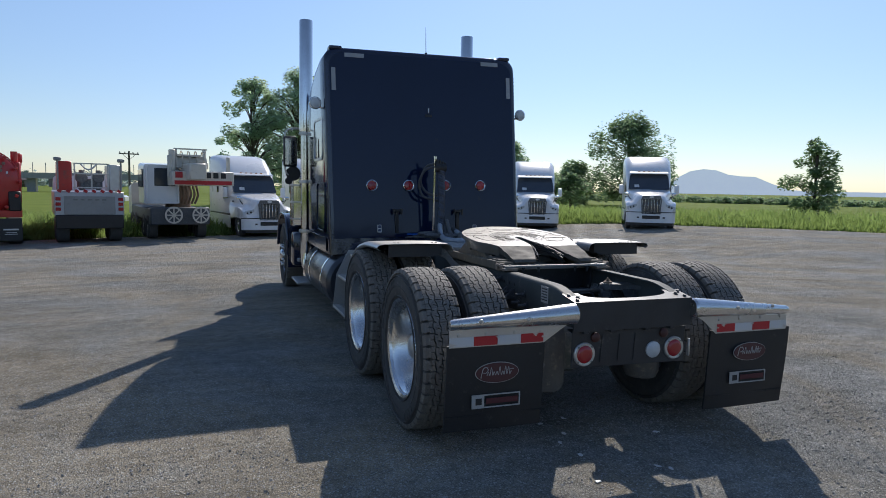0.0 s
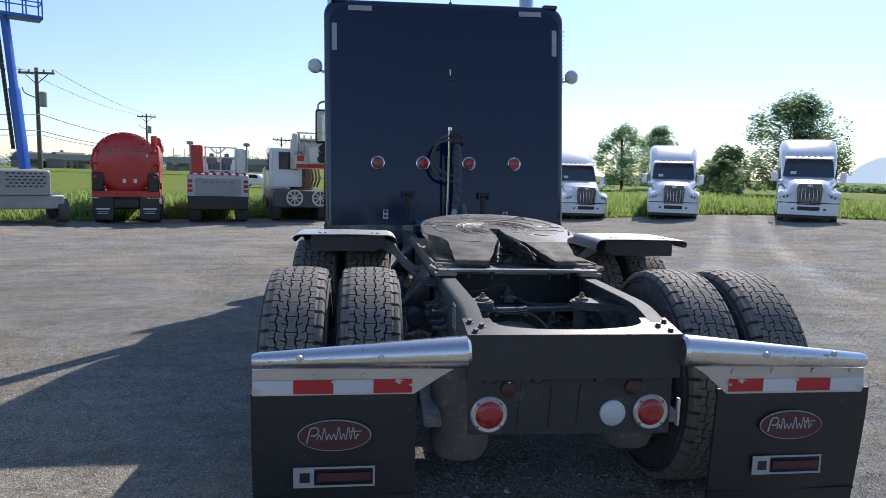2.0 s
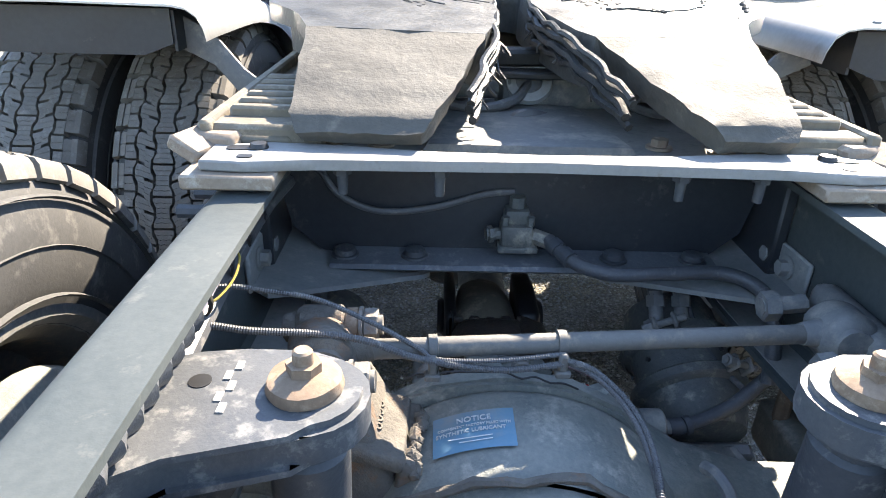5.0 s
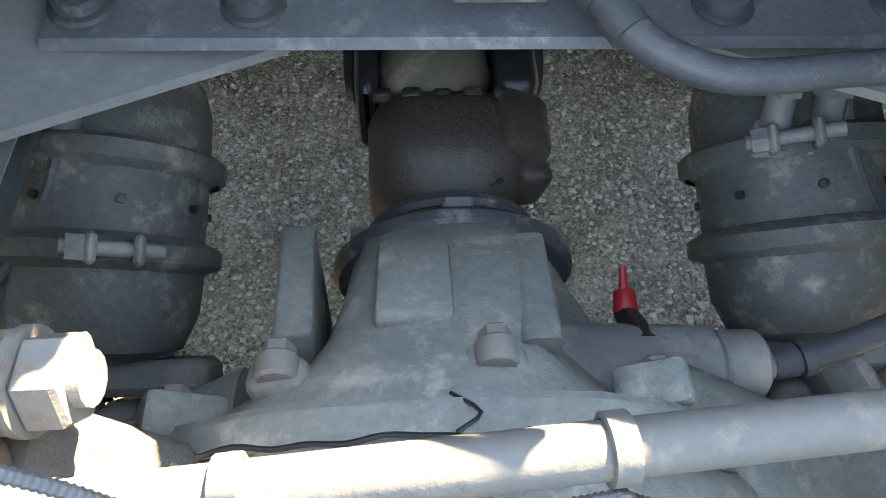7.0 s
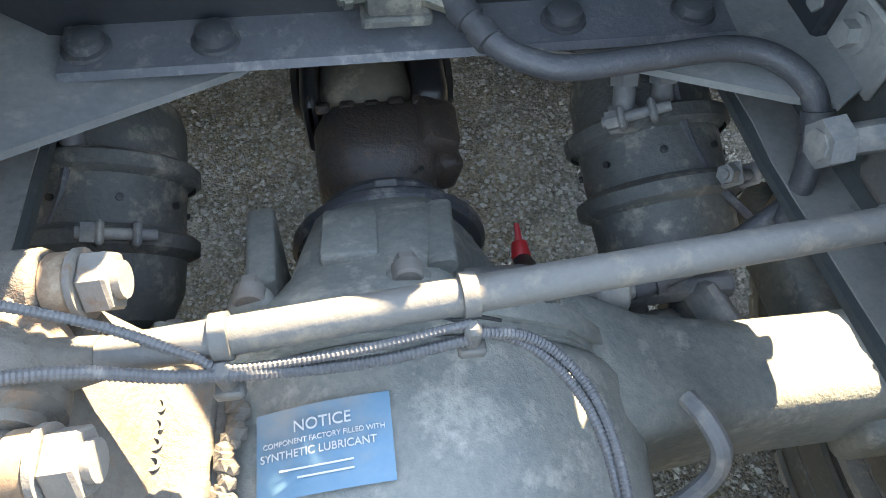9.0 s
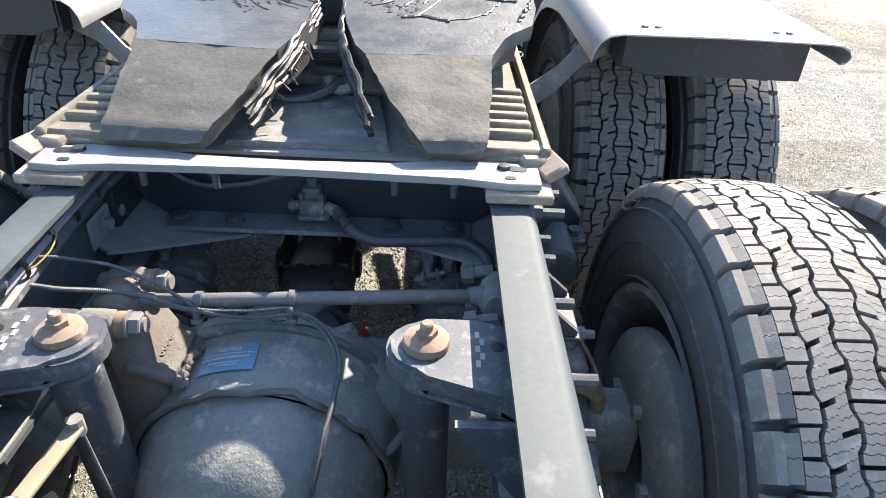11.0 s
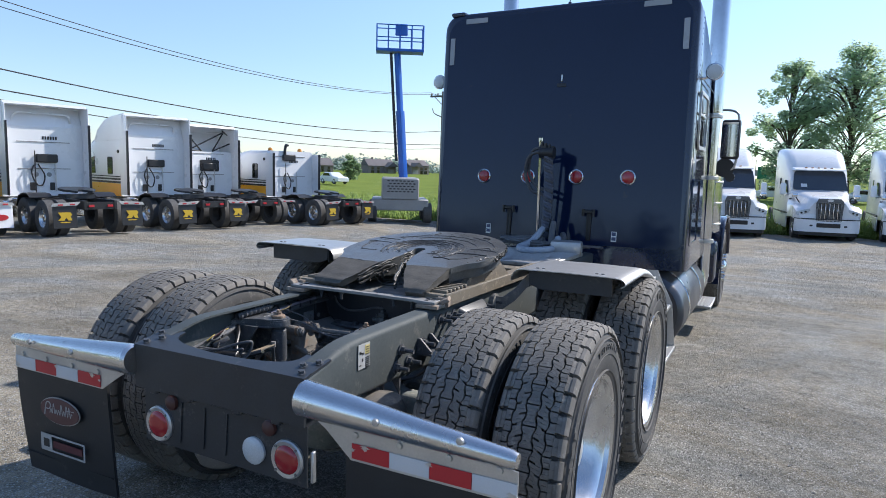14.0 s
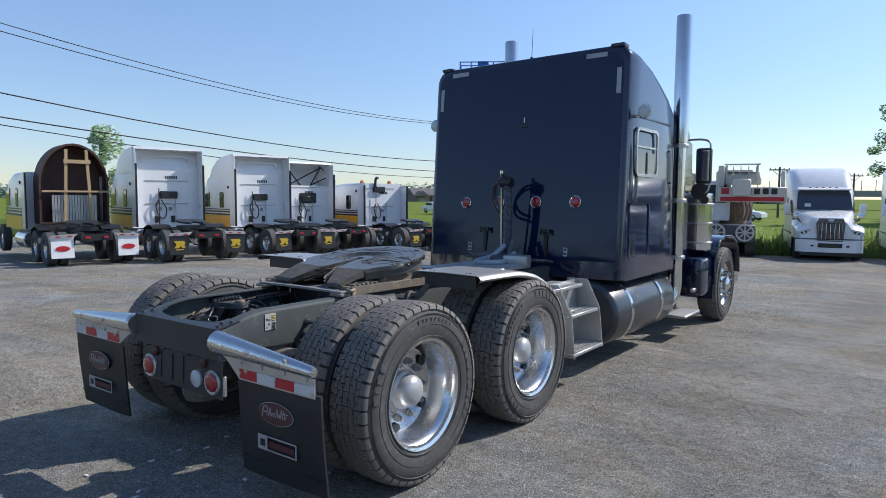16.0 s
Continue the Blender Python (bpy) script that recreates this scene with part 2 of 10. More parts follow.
M_NAVY = surface("navy_paint", (0.009, 0.0155, 0.042), (0.0075, 0.0125, 0.035), rough=0.08, bump=0.003, coat=0.45, big=1.5, rough_var=0.04, dirt=(0.045, 0.043, 0.042), dirt_amount=0.1)
M_BACK = surface("navy_panel", (0.0058, 0.0138, 0.044), (0.0048, 0.0114, 0.037), rough=0.06, bump=0.004, coat=0.0, spec=0.34, big=1.2, rough_var=0.03, dirt=(0.045, 0.036, 0.028), dirt_amount=0.15)
M_TANK = surface("dusty_tank_paint", (0.022, 0.026, 0.036), (0.034, 0.037, 0.045), rough=0.3, bump=0.02, coat=0.2, big=2.5, rough_var=0.1, dirt=(0.10, 0.098, 0.092), dirt_amount=0.3)
M_CHROME = surface("chrome", (0.72, 0.73, 0.74), (0.6, 0.61, 0.62), rough=0.09, metal=1.0, bump=0.01, big=3, rough_var=0.05)
M_STAINLESS = surface("stainless", (0.6, 0.595, 0.58), (0.48, 0.475, 0.46), rough=0.36, metal=0.75, bump=0.05, big=4, fine=150, dirt=(0.5, 0.48, 0.44), dirt_amount=0.2)
M_TUBE = surface("polished_tube", (0.7, 0.695, 0.685), (0.6, 0.595, 0.585), rough=0.26, metal=1.0, bump=0.02, big=6, fine=120, dirt=(0.42, 0.4, 0.36), dirt_amount=0.1)
M_ALLOY = surface("polished_alloy", (0.78, 0.775, 0.765), (0.66, 0.655, 0.645), rough=0.24, metal=1.0, bump=0.02, big=5)
M_FENDER = surface("fender_alloy", (0.5, 0.5, 0.49), (0.4, 0.4, 0.39), rough=0.42, metal=0.7, bump=0.02, big=3, dirt=(0.3, 0.28, 0.25), dirt_amount=0.25)
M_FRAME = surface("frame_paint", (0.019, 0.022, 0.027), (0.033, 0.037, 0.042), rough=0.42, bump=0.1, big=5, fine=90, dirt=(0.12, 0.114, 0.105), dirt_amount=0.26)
M_DUSTY = surface("dusty_steel", (0.12, 0.125, 0.13), (0.19, 0.19, 0.185), rough=0.62, bump=0.15, big=7, fine=110, dirt=(0.3, 0.28, 0.245), dirt_amount=0.5)
M_HOUSING = surface("dusty_housing", (0.135, 0.152, 0.145), (0.25, 0.25, 0.222), rough=0.72, bump=0.95, big=15, fine=130, dirt=(0.4, 0.375, 0.32), dirt_amount=0.4, dirt_scale=22)
M_BARE = surface("bare_bar", (0.27, 0.265, 0.255), (0.21, 0.205, 0.195), rough=0.55, metal=0.1, bump=0.2, big=8, fine=140, dirt=(0.13, 0.085, 0.055), dirt_amount=0.2)
M_RUST = surface("rusty_iron", (0.27, 0.19, 0.13), (0.18, 0.12, 0.08), rough=0.8, bump=0.3, big=14, fine=160, dirt=(0.36, 0.28, 0.2), dirt_amount=0.45)
M_CAST = surface("cast_grey", (0.31, 0.308, 0.295), (0.23, 0.228, 0.22), rough=0.62, bump=0.25, big=9, fine=220, dirt=(0.5, 0.46, 0.39), dirt_amount=0.4)
M_ROD = surface("dusty_rod", (0.10, 0.098, 0.092), (0.135, 0.13, 0.12), rough=0.6, bump=0.35, big=12, fine=150, dirt=(0.22, 0.185, 0.145), dirt_amount=0.38, dirt_scale=30)
M_XM = surface("dusty_black", (0.042, 0.048, 0.056), (0.07, 0.075, 0.082), rough=0.55, bump=0.45, big=12, fine=120, dirt=(0.22, 0.215, 0.2), dirt_amount=0.36, dirt_scale=30)
M_CHALK = surface("chalky_rust", (0.155, 0.14, 0.118), (0.10, 0.092, 0.082), rough=0.85, bump=0.9, big=16, fine=150, dirt=(0.19, 0.105, 0.06), dirt_amount=0.42, bump_dist=0.006, dirt_scale=24)
M_OILY = surface("oily_iron", (0.035, 0.032, 0.031), (0.075, 0.057, 0.046), rough=0.45, bump=0.9, big=18, fine=130, dirt=(0.14, 0.085, 0.055), dirt_amount=0.33, bump_dist=0.006)
M_WEB = surface("rail_web", (0.052, 0.062, 0.063), (0.08, 0.09, 0.089), rough=0.66, spec=0.32, bump=0.12, big=4, fine=100, dirt=(0.16, 0.156, 0.142), dirt_amount=0.28)
M_SLIDE = surface("dusty_slide", (0.12, 0.103, 0.078), (0.18, 0.15, 0.108), rough=0.7, bump=0.2, big=9, fine=120, dirt=(0.32, 0.27, 0.2), dirt_amount=0.4)
# blue-grey base imitates sky mirrored in the glass
M_SCREEN = surface("sky_toned_glass", (0.05, 0.06, 0.075), (0.04, 0.05, 0.065), rough=0.05, bump=0.0, coat=0.6, rough_var=0.02)
M_RUBBER = surface("tyre_rubber", (0.048, 0.047, 0.046), (0.074, 0.072, 0.068), rough=0.78, bump=0.2, big=9, fine=170, dirt=(0.145, 0.137, 0.124), dirt_amount=0.36)
M_TREAD = surface("tread_rubber", (0.125, 0.115, 0.101), (0.175, 0.162, 0.142), rough=0.75, bump=0.3, big=14, fine=230, dirt=(0.24, 0.23, 0.21), dirt_amount=0.4)
M_FLAP = surface("flap_rubber", (0.013, 0.014, 0.016), (0.02, 0.021, 0.023), rough=0.5, bump=0.08, big=5, fine=130, dirt=(0.07, 0.068, 0.063), dirt_amount=0.25)
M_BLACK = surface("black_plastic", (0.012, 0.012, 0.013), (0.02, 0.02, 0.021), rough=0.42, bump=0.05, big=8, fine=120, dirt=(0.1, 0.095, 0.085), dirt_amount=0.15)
M_LEAD = surface("braided_lead", (0.055, 0.07, 0.105), (0.085, 0.1, 0.135), rough=0.55, bump=0.4, big=20, fine=90, dirt=(0.2, 0.19, 0.18), dirt_amount=0.2)
M_WRAP = surface("pale_wrap", (0.27, 0.31, 0.37), (0.36, 0.39, 0.43), rough=0.5, bump=0.1, big=20, dirt=(0.2, 0.19, 0.18), dirt_amount=0.3)
M_LOOM = surface("loom_plastic", (0.07, 0.073, 0.078), (0.115, 0.115, 0.117), rough=0.5, bump=0.05, big=12, dirt=(0.24, 0.22, 0.2), dirt_amount=0.35)
M_HOSE = surface("rubber_hose", (0.05, 0.054, 0.062), (0.08, 0.084, 0.092), rough=0.5, bump=0.5, big=18, fine=200, dirt=(0.17, 0.165, 0.155), dirt_amount=0.33)
M_GREASE = surface("greased_plate", (0.062, 0.064, 0.063), (0.115, 0.116, 0.111), rough=0.42, metal=0.15, bump=0.8, big=11, fine=85, rough_var=0.22, coat=0.18, bump_dist=0.004, dirt=(0.17, 0.145, 0.105), dirt_amount=0.16)
M_BEAD = surface("fresh_grease", (0.016, 0.017, 0.017), (0.035, 0.034, 0.032), rough=0.48, spec=0.4, bump=0.8, big=30, fine=160, coat=0.06, bump_dist=0.004)
M_RAMP = surface("worn_ramp", (0.092, 0.084, 0.07), (0.058, 0.054, 0.047), rough=0.75, metal=0.0, bump=0.9, big=9, fine=75, dirt=(0.15, 0.135, 0.108), dirt_amount=0.3, rough_var=0.2, bump_dist=0.004)
M_RED = lens_mat("red_lens", (0.4, 0.014, 0.02))
M_REDTAPE = surface("red_tape", (0.5, 0.022, 0.03), (0.4, 0.018, 0.026), rough=0.35, bump=0.02, fine=250, dirt=(0.3, 0.1, 0.09), dirt_amount=0.12)
M_WHITETAPE = surface("white_tape", (0.62, 0.63, 0.64), (0.5, 0.51, 0.52), rough=0.35, bump=0.02, fine=250, dirt=(0.4, 0.38, 0.34), dirt_amount=0.15)
M_LAMPWHITE = lens_mat("white_lens", (0.6, 0.63, 0.65))
M_WHITE = surface("white_paint", (0.78, 0.79, 0.8), (0.7, 0.71, 0.72), rough=0.3, bump=0.01, coat=0.4, big=0.8, dirt=(0.5, 0.49, 0.46), dirt_amount=0.1)
M_YELLOW = surface("amber_paint", (0.9, 0.43, 0.025), (0.84, 0.39, 0.025), rough=0.3, bump=0.01, coat=0.4, big=0.8)
M_TANKRED = surface("red_tank_paint", (0.5, 0.03, 0.024), (0.42, 0.024, 0.02), rough=0.32, bump=0.02, coat=0.3, big=1.2, dirt=(0.14, 0.06, 0.05), dirt_amount=0.3)
M_BOOM = surface("blue_paint", (0.01, 0.12, 0.5), (0.008, 0.09, 0.4), rough=0.35, bump=0.02, big=2)
M_GREY = surface("grey_paint", (0.3, 0.3, 0.29), (0.24, 0.24, 0.235), rough=0.45, bump=0.03, big=2, dirt=(0.16, 0.15, 0.13), dirt_amount=0.25)
M_CREAM = surface("cream_paint", (0.62, 0.58, 0.5), (0.52, 0.49, 0.42), rough=0.4, bump=0.02, big=2, dirt=(0.3, 0.26, 0.2), dirt_amount=0.25)
M_GLASS = surface("dark_glass", (0.01, 0.012, 0.014), (0.014, 0.016, 0.018), rough=0.04, bump=0.0, coat=0.5, rough_var=0.02)
M_GRILLE = surface("grille_metal", (0.15, 0.158, 0.172), (0.1, 0.105, 0.115), rough=0.3, metal=0.6, bump=0.0)
M_WOOD = surface("raw_lumber", (0.5, 0.36, 0.2), (0.4, 0.27, 0.14), rough=0.7, bump=0.1, big=3)
M_BROWN = surface("brown_shell", (0.075, 0.03, 0.02), (0.05, 0.02, 0.014), rough=0.6, bump=0.08, big=2)
M_BARK = surface("bark", (0.11, 0.09, 0.07), (0.07, 0.055, 0.042), rough=0.9, bump=0.6, big=3, fine=30)
M_POLE = surface("pole_wood", (0.13, 0.115, 0.1), (0.09, 0.08, 0.07), rough=0.85, bump=0.2, big=2, fine=30)
M_WIRE = surface("cable", (0.03, 0.03, 0.03), (0.02, 0.02, 0.02), rough=0.6, bump=0.0)
M_LABELBLUE = surface("blue_label", (0.055, 0.215, 0.33), (0.13, 0.26, 0.35), rough=0.42, bump=0.02, fine=90, dirt=(0.27, 0.28, 0.27), dirt_amount=0.3)
M_LABELWHITE = surface("white_label", (0.7, 0.7, 0.69), (0.6, 0.6, 0.59), rough=0.4, bump=0.0)
M_STICKER = surface("weathered_label", (0.42, 0.42, 0.41), (0.34, 0.34, 0.33), rough=0.5, bump=0.02, big=30, fine=200, dirt=(0.2, 0.19, 0.17), dirt_amount=0.3)
M_MAROON = surface("maroon_enamel", (0.075, 0.02, 0.026), (0.06, 0.016, 0.022), rough=0.35, bump=0.0, coat=0.2)
M_FLAPYEL = surface("yellow_print", (0.55, 0.36, 0.02), (0.5, 0.34, 0.02), rough=0.5, bump=0.0)

# ---- ground ----
def lot_edge(a):
    """How far the gravel reaches from (0, 5), by direction (degrees from +x, turning left)."""
    keys = [(-180, 40), (-150, 55), (-90, 60), (-40, 60), (0, 50), (15, 38), (27, 33.5), (41, 31.9), (55, 31.2), (70, 29.0), (85, 26.2), (95, 24.6), (111, 25.5), (120, 25.5), (135, 29), (150, 33), (180, 40)]
    for (a0, r0), (a1, r1) in zip(keys, keys[1:]):
        if a0 <= a <= a1:
            return r0 + (r1 - r0) * (a - a0) / (a1 - a0)


def gravel_material():
    """Trodden dirt with stones of two sizes, brown patches and sweeping wheel tracks."""
    m = bpy.data.materials.new("gravel")
    m.use_nodes = True
    t = m.node_tree
    N, L = t.nodes, t.links
    p = N["Principled BSDF"]
    p.inputs["Roughness"].default_value = 1.0
    p.inputs["Specular IOR Level"].default_value = 0.12
    co = N.new("ShaderNodeTexCoord").outputs["Object"]

    def noise_at(scale, detail=5, rough=0.6, vec=co, distort=0.0):
        n = N.new("ShaderNodeTexNoise")
        n.inputs["Scale"].default_value, n.inputs["Detail"].default_value, n.inputs["Roughness"].default_value, n.inputs["Distortion"].default_value = scale, detail, rough, distort
        L.new(vec, n.inputs["Vector"])
        return n.outputs[0]

    def cells(scale, rand=1.0):
        v = N.new("ShaderNodeTexVoronoi")
        v.inputs["Scale"].default_value, v.inputs["Randomness"].default_value = scale, rand
        L.new(co, v.inputs["Vector"])
        bw = N.new("ShaderNodeRGBToBW")
        L.new(v.outputs["Color"], bw.inputs[0])
        return v.outputs["Distance"], bw.outputs[0]

    def span(src, a, b, lo=0.0, hi=1.0):
        r = N.new("ShaderNodeMapRange")
        for i, v in enumerate((a, b, lo, hi)):
            r.inputs[1 + i].default_value = v
        L.new(src, r.inputs[0])
        return r.outputs[0]

    def calc(op, a, b):
        n = N.new("ShaderNodeMath")
        n.operation = op
        for sock, v in zip(n.inputs, (a, b)):
            if isinstance(v, (int, float)):
                sock.default_value = v
            else:
                L.new(v, sock)
        return n.outputs[0]

    def blend(f, a, b):
        x = N.new("ShaderNodeMix")
        x.data_type = "RGBA"
        L.new(f, x.inputs[0])
        for sock, v in ((x.inputs[6], a), (x.inputs[7], b)):
            if isinstance(v, tuple):
                sock.default_value = (*v, 1.0)
            else:
                L.new(v, sock)
        return x.outputs[2]

    def gain(col, f):
        h = N.new("ShaderNodeHueSaturation")
        L.new(col, h.inputs["Color"])
        L.new(f, h.inputs["Value"])
        return h.outputs[0]

    def turned(sx, sy, deg):
        mp = N.new("ShaderNodeMapping")
        mp.inputs["Scale"].default_value = (sx, sy, 1.0)
        mp.inputs["Rotation"].default_value = (0, 0, radians(deg))
        L.new(co, mp.inputs["Vector"])
        return mp.outputs[0]

    patch = noise_at(0.55, 7, 0.68, distort=0.6)
    brown = noise_at(0.33, 6, 0.7, distort=1.0)
    streak = noise_at(1.3, 8, 0.72, turned(0.4, 1.25, 12), 0.9)
    ruts = noise_at(1.6, 6, 0.7, turned(0.22, 1.8, -24), 0.8)
    clods = noise_at(9.0, 9, 0.76)
    fine = noise_at(70.0, 4, 0.7)
    d1, v1 = cells(72.0)
    d2, v2 = cells(165.0)
    dirt = blend(span(brown, 0.4, 0.57), (0.216, 0.218, 0.203), (0.244, 0.216, 0.166))
    dirt = gain(dirt, span(v2, 0.25, 0.75, 0.74, 1.3))
    dirt = gain(dirt, span(fine, 0.3, 0.7, 0.8, 1.2))
    dirt = gain(dirt, span(clods, 0.32, 0.68, 0.7, 1.3))
    grit = blend(span(v1, 0.35, 0.75), (0.16, 0.156, 0.145), (0.44, 0.43, 0.405))
    # a cell shows as a stone where its number is high enough for the patch it lies in
    many = span(patch, 0.35, 0.65, 0.64, 0.44)
    shown = span(calc("SUBTRACT", v1, many), 0.0, 0.03)
    shape = calc("MULTIPLY", shown, span(d1, 0.44, 0.36))
    col = blend(shape, dirt, grit)
    col = gain(col, span(patch, 0.3, 0.7, 0.74, 1.26))
    col = gain(col, span(streak, 0.36, 0.64, 0.84, 1.14))
    col = gain(col, span(ruts, 0.36, 0.64, 0.9, 1.08))
    # two pale wheel tracks worn across the lot
    def dot(v):
        n = N.new("ShaderNodeVectorMath")
        n.operation = "DOT_PRODUCT"
        n.inputs[1].default_value = v
        L.new(co, n.inputs[0])
        return n.outputs["Value"]

    across = dot((0.86, -0.5, 0.0))
    tracks = [span(calc("ABSOLUTE", calc("SUBTRACT", across, c), 0.0), 0.12, 0.42, 0.36, 0.0) for c in (0.4, 2.1)]
    reach = span(dot((0.5, 0.86, 0.0)), 6.0, 10.0)
    col = gain(col, calc("ADD", calc("MULTIPLY", calc("MAXIMUM", *tracks), reach), 1.0))
    L.new(col, p.inputs["Base Color"])
    nrm = None
    for src, strength, dist in ((ruts, 0.35, 0.06), (streak, 0.4, 0.05), (clods, 0.8, 0.025), (fine, 0.6, 0.005), (calc("MULTIPLY", shown, span(d1, 0.5, 0.0)), 0.8, 0.011), (span(d2, 0.6, 0.0), 0.8, 0.005)):
        bp = N.new("ShaderNodeBump")
        bp.inputs["Strength"].default_value, bp.inputs["Distance"].default_value = strength, dist
        L.new(src, bp.inputs["Height"])
        if nrm:
            L.new(nrm, bp.inputs["Normal"])
        nrm = bp.outputs[0]
    L.new(nrm, p.inputs["Normal"])
    return m


M_GRAVEL = gravel_material()
M_FIELD = surface("field_green", (0.17, 0.215, 0.035), (0.105, 0.15, 0.024), rough=0.95, spec=0.08, big=0.25, fine=3.0, bump=0.8, bump_dist=0.2, dirt=(0.26, 0.25, 0.045), dirt_amount=0.3)


def build_ground():
    bm = bm_new()
    steps = [0.02 + 0.98 * i / 26 for i in range(27)]
    outer = [1.004, 1.02, 1.06, 1.2, 1.5, 2, 3, 5, 9, 18, 40, 90]
    n = 180
    rings, cx, cy = [], 0.0, 5.0
    for s in steps + outer:
        ring = []
        for i in range(n):
            a = -180 + 360 * i / n
            r = s * lot_edge(a)
            x, y = cx + r * math.cos(radians(a)), cy + r * math.sin(radians(a))
            z = ground_z(x, y)
            if s <= 1.0:
                z += 0.012 * noise.noise((x * 0.35, y * 0.35, 3.0)) * min(1, max(0, (math.hypot(x, y - 2) - 4) / 5))
            if s > 1.0:
                far = min(1.0, max(0.0, (s - 1.02) / 2.5))
                z += 0.06 * min(1, (s - 1) * 40)
                z += far * 0.2
            ring.append(bm.verts.new((x, y, z)))
        rings.append(ring)
    mid = bm.verts.new((cx, cy, ground_z(cx, cy)))
    for i in range(n):
        bm.faces.new((mid, rings[0][i], rings[0][(i + 1) % n]))
    for k, (a, b) in enumerate(zip(rings, rings[1:])):
        for i in range(n):
            f = bm.faces.new((a[i], b[i], b[(i + 1) % n], a[(i + 1) % n]))
            f.material_index = 0 if k < 26 else 1
    return solo("ground", bm, [M_GRAVEL, M_FIELD], "grey gravel lot with tyre tracks running into green fields", "ground", kind="structure", angle=80)


build_ground()

# ---- the black tractor: chassis, wheels, rear end ----
AXLE_Y = (0.80, 2.09)
R_TYRE = 0.52
M_SILVER = surface("dull_silver", (0.42, 0.42, 0.41), (0.32, 0.32, 0.31), rough=0.4, bump=0.0)
truck = thing("tractor_truck", "black and navy long-nose tractor with tall sleeper on gravel", "truck")


def tyre_profile(r0=0.295, r1=R_TYRE, w=0.275):
    h = w / 2
    pts = [(r0, -h * 0.78), (r0 + 0.02, -h * 0.86), (r0 + 0.07, -h * 0.98), (r0 + 0.12, -h), (r1 - 0.075, -h * 0.965), (r1 - 0.042, -h * 0.87), (r1 - 0.029, -h * 0.79)]
    return pts + [(r1 - 0.026, 0)] + [(r, -z) for r, z in reversed(pts)]


def tread_blocks(bm, r1=R_TYRE, w=0.275, count=44):
    """Rows of blocks between zigzag grooves, each cut by fine wavy sipes."""
    tw = 0.236
    da = 2 * math.pi / count

    def zig(u, shift):
        f = (u / da + shift) % 1.0
        return max(-1.0, min(1.0, 3.2 * (abs(2 * f - 1) * 2 - 1)))

    def slab(u0, u1, side0, side1, slant, wave, v0cut, v1cut, drop=0.0):
        n = 5
        mid = (u0 + u1) / 2
        pts = []
        for u, cut, way in ((u0, v0cut, 1), (u1, v1cut, -1)):
            row = []
            for i in range(n + 1):
                f = i / n
                row.append((u + slant * (f - 0.5) + (wave if cut else 0.0) * (1 if i % 2 else -1), side0(u) + (side1(u) - side0(u)) * f))
            pts += row[::way]
            pts.append((mid + slant * 0.5 * way, (side1 if way > 0 else side0)(mid)))
        top, bot = [], []
        for aa, zz in pts:
            rt = r1 - 0.009 * (abs(zz) / (tw / 2)) ** 2.4 - drop * max(0.0, abs(zz) - 0.088)
            top.append(bm.verts.new((rt * math.cos(aa), rt * math.sin(aa), zz)))
            bot.append(bm.verts.new(((r1 - 0.03) * math.cos(aa), (r1 - 0.03) * math.sin(aa), zz)))
        bm.faces.new(top)
        for i in range(len(pts)):
            j = (i + 1) % len(pts)
            bm.faces.new((bot[i], bot[j], top[j], top[i]))

    def groove(z, amp, shift, half):
        return lambda u: z + amp * zig(u, shift) + half

    g = 0.003
    inner = {s: (groove(s * 0.0215, s * 0.0035, 0.0, -g), groove(s * 0.0215, s * 0.0035, 0.0, g)) for s in (-1, 1)}
    outer = {s: (groove(s * 0.0625, s * 0.0035, 0.3, -g), groove(s * 0.0625, s * 0.0035, 0.3, g)) for s in (-1, 1)}
    # rows: side edges, pieces a pitch, shift, sipes, slant, gap between pieces
    rows = [(inner[-1][1], inner[1][0], 1, 0.0, 5, 0.0, 0.0027, 0.0)]
    for s in (-1, 1):
        half = (lambda u, s=s: s * 0.042 + 0.0 * u)
        lo, hi = inner[s][1 if s > 0 else 0], outer[s][0 if s > 0 else 1]
        for e0, e1, sh in ((lo, half, 0.5), (half, hi, 0.04)):
            a, b = (e0, e1) if s > 0 else (e1, e0)
            rows.append((a, b, 1, sh, 4, 0.09 * da * s, 0.0036, 0.0))
        e0, e1 = outer[s][1 if s > 0 else 0], (lambda u, s=s: s * 0.0885 + 0.0 * u)
        rows.append((e0, e1, 2, 0.15, 1, 0.0, 0.0026, 0.0) if s > 0 else (e1, e0, 2, 0.4, 1, 0.0, 0.0026, 0.0))
        e0, e1 = (lambda u, s=s: s * 0.0895 + 0.0 * u), (lambda u, s=s: s * (0.1085 + 0.002 * zig(2 * u, 0.2)))
        rows.append((e0, e1, 1, 0.15, 1, 0.0, 0.0085, 0.3) if s > 0 else (e1, e0, 1, 0.4, 1, 0.0, 0.0085, 0.3))
    for e0, e1, many, shift, sipes, slant, gap, drop in rows:
        step = da / many
        for k in range(count * many):
            a0 = step * (k + shift * many)
            s0, s1 = a0 + gap / r1, a0 + step - gap / r1
            cuts = [s0 + (s1 - s0) * i / (sipes + 1) for i in range(sipes + 2)]
            for i in range(sipes + 1):
                c0, c1 = cuts[i] + (0.0005 / r1 if i else 0), cuts[i + 1] - (0.0005 / r1 if i < sipes else 0)
                slab(c0, c1, e0, e1, slant, 0.0014 / r1, i > 0, i < sipes, drop)


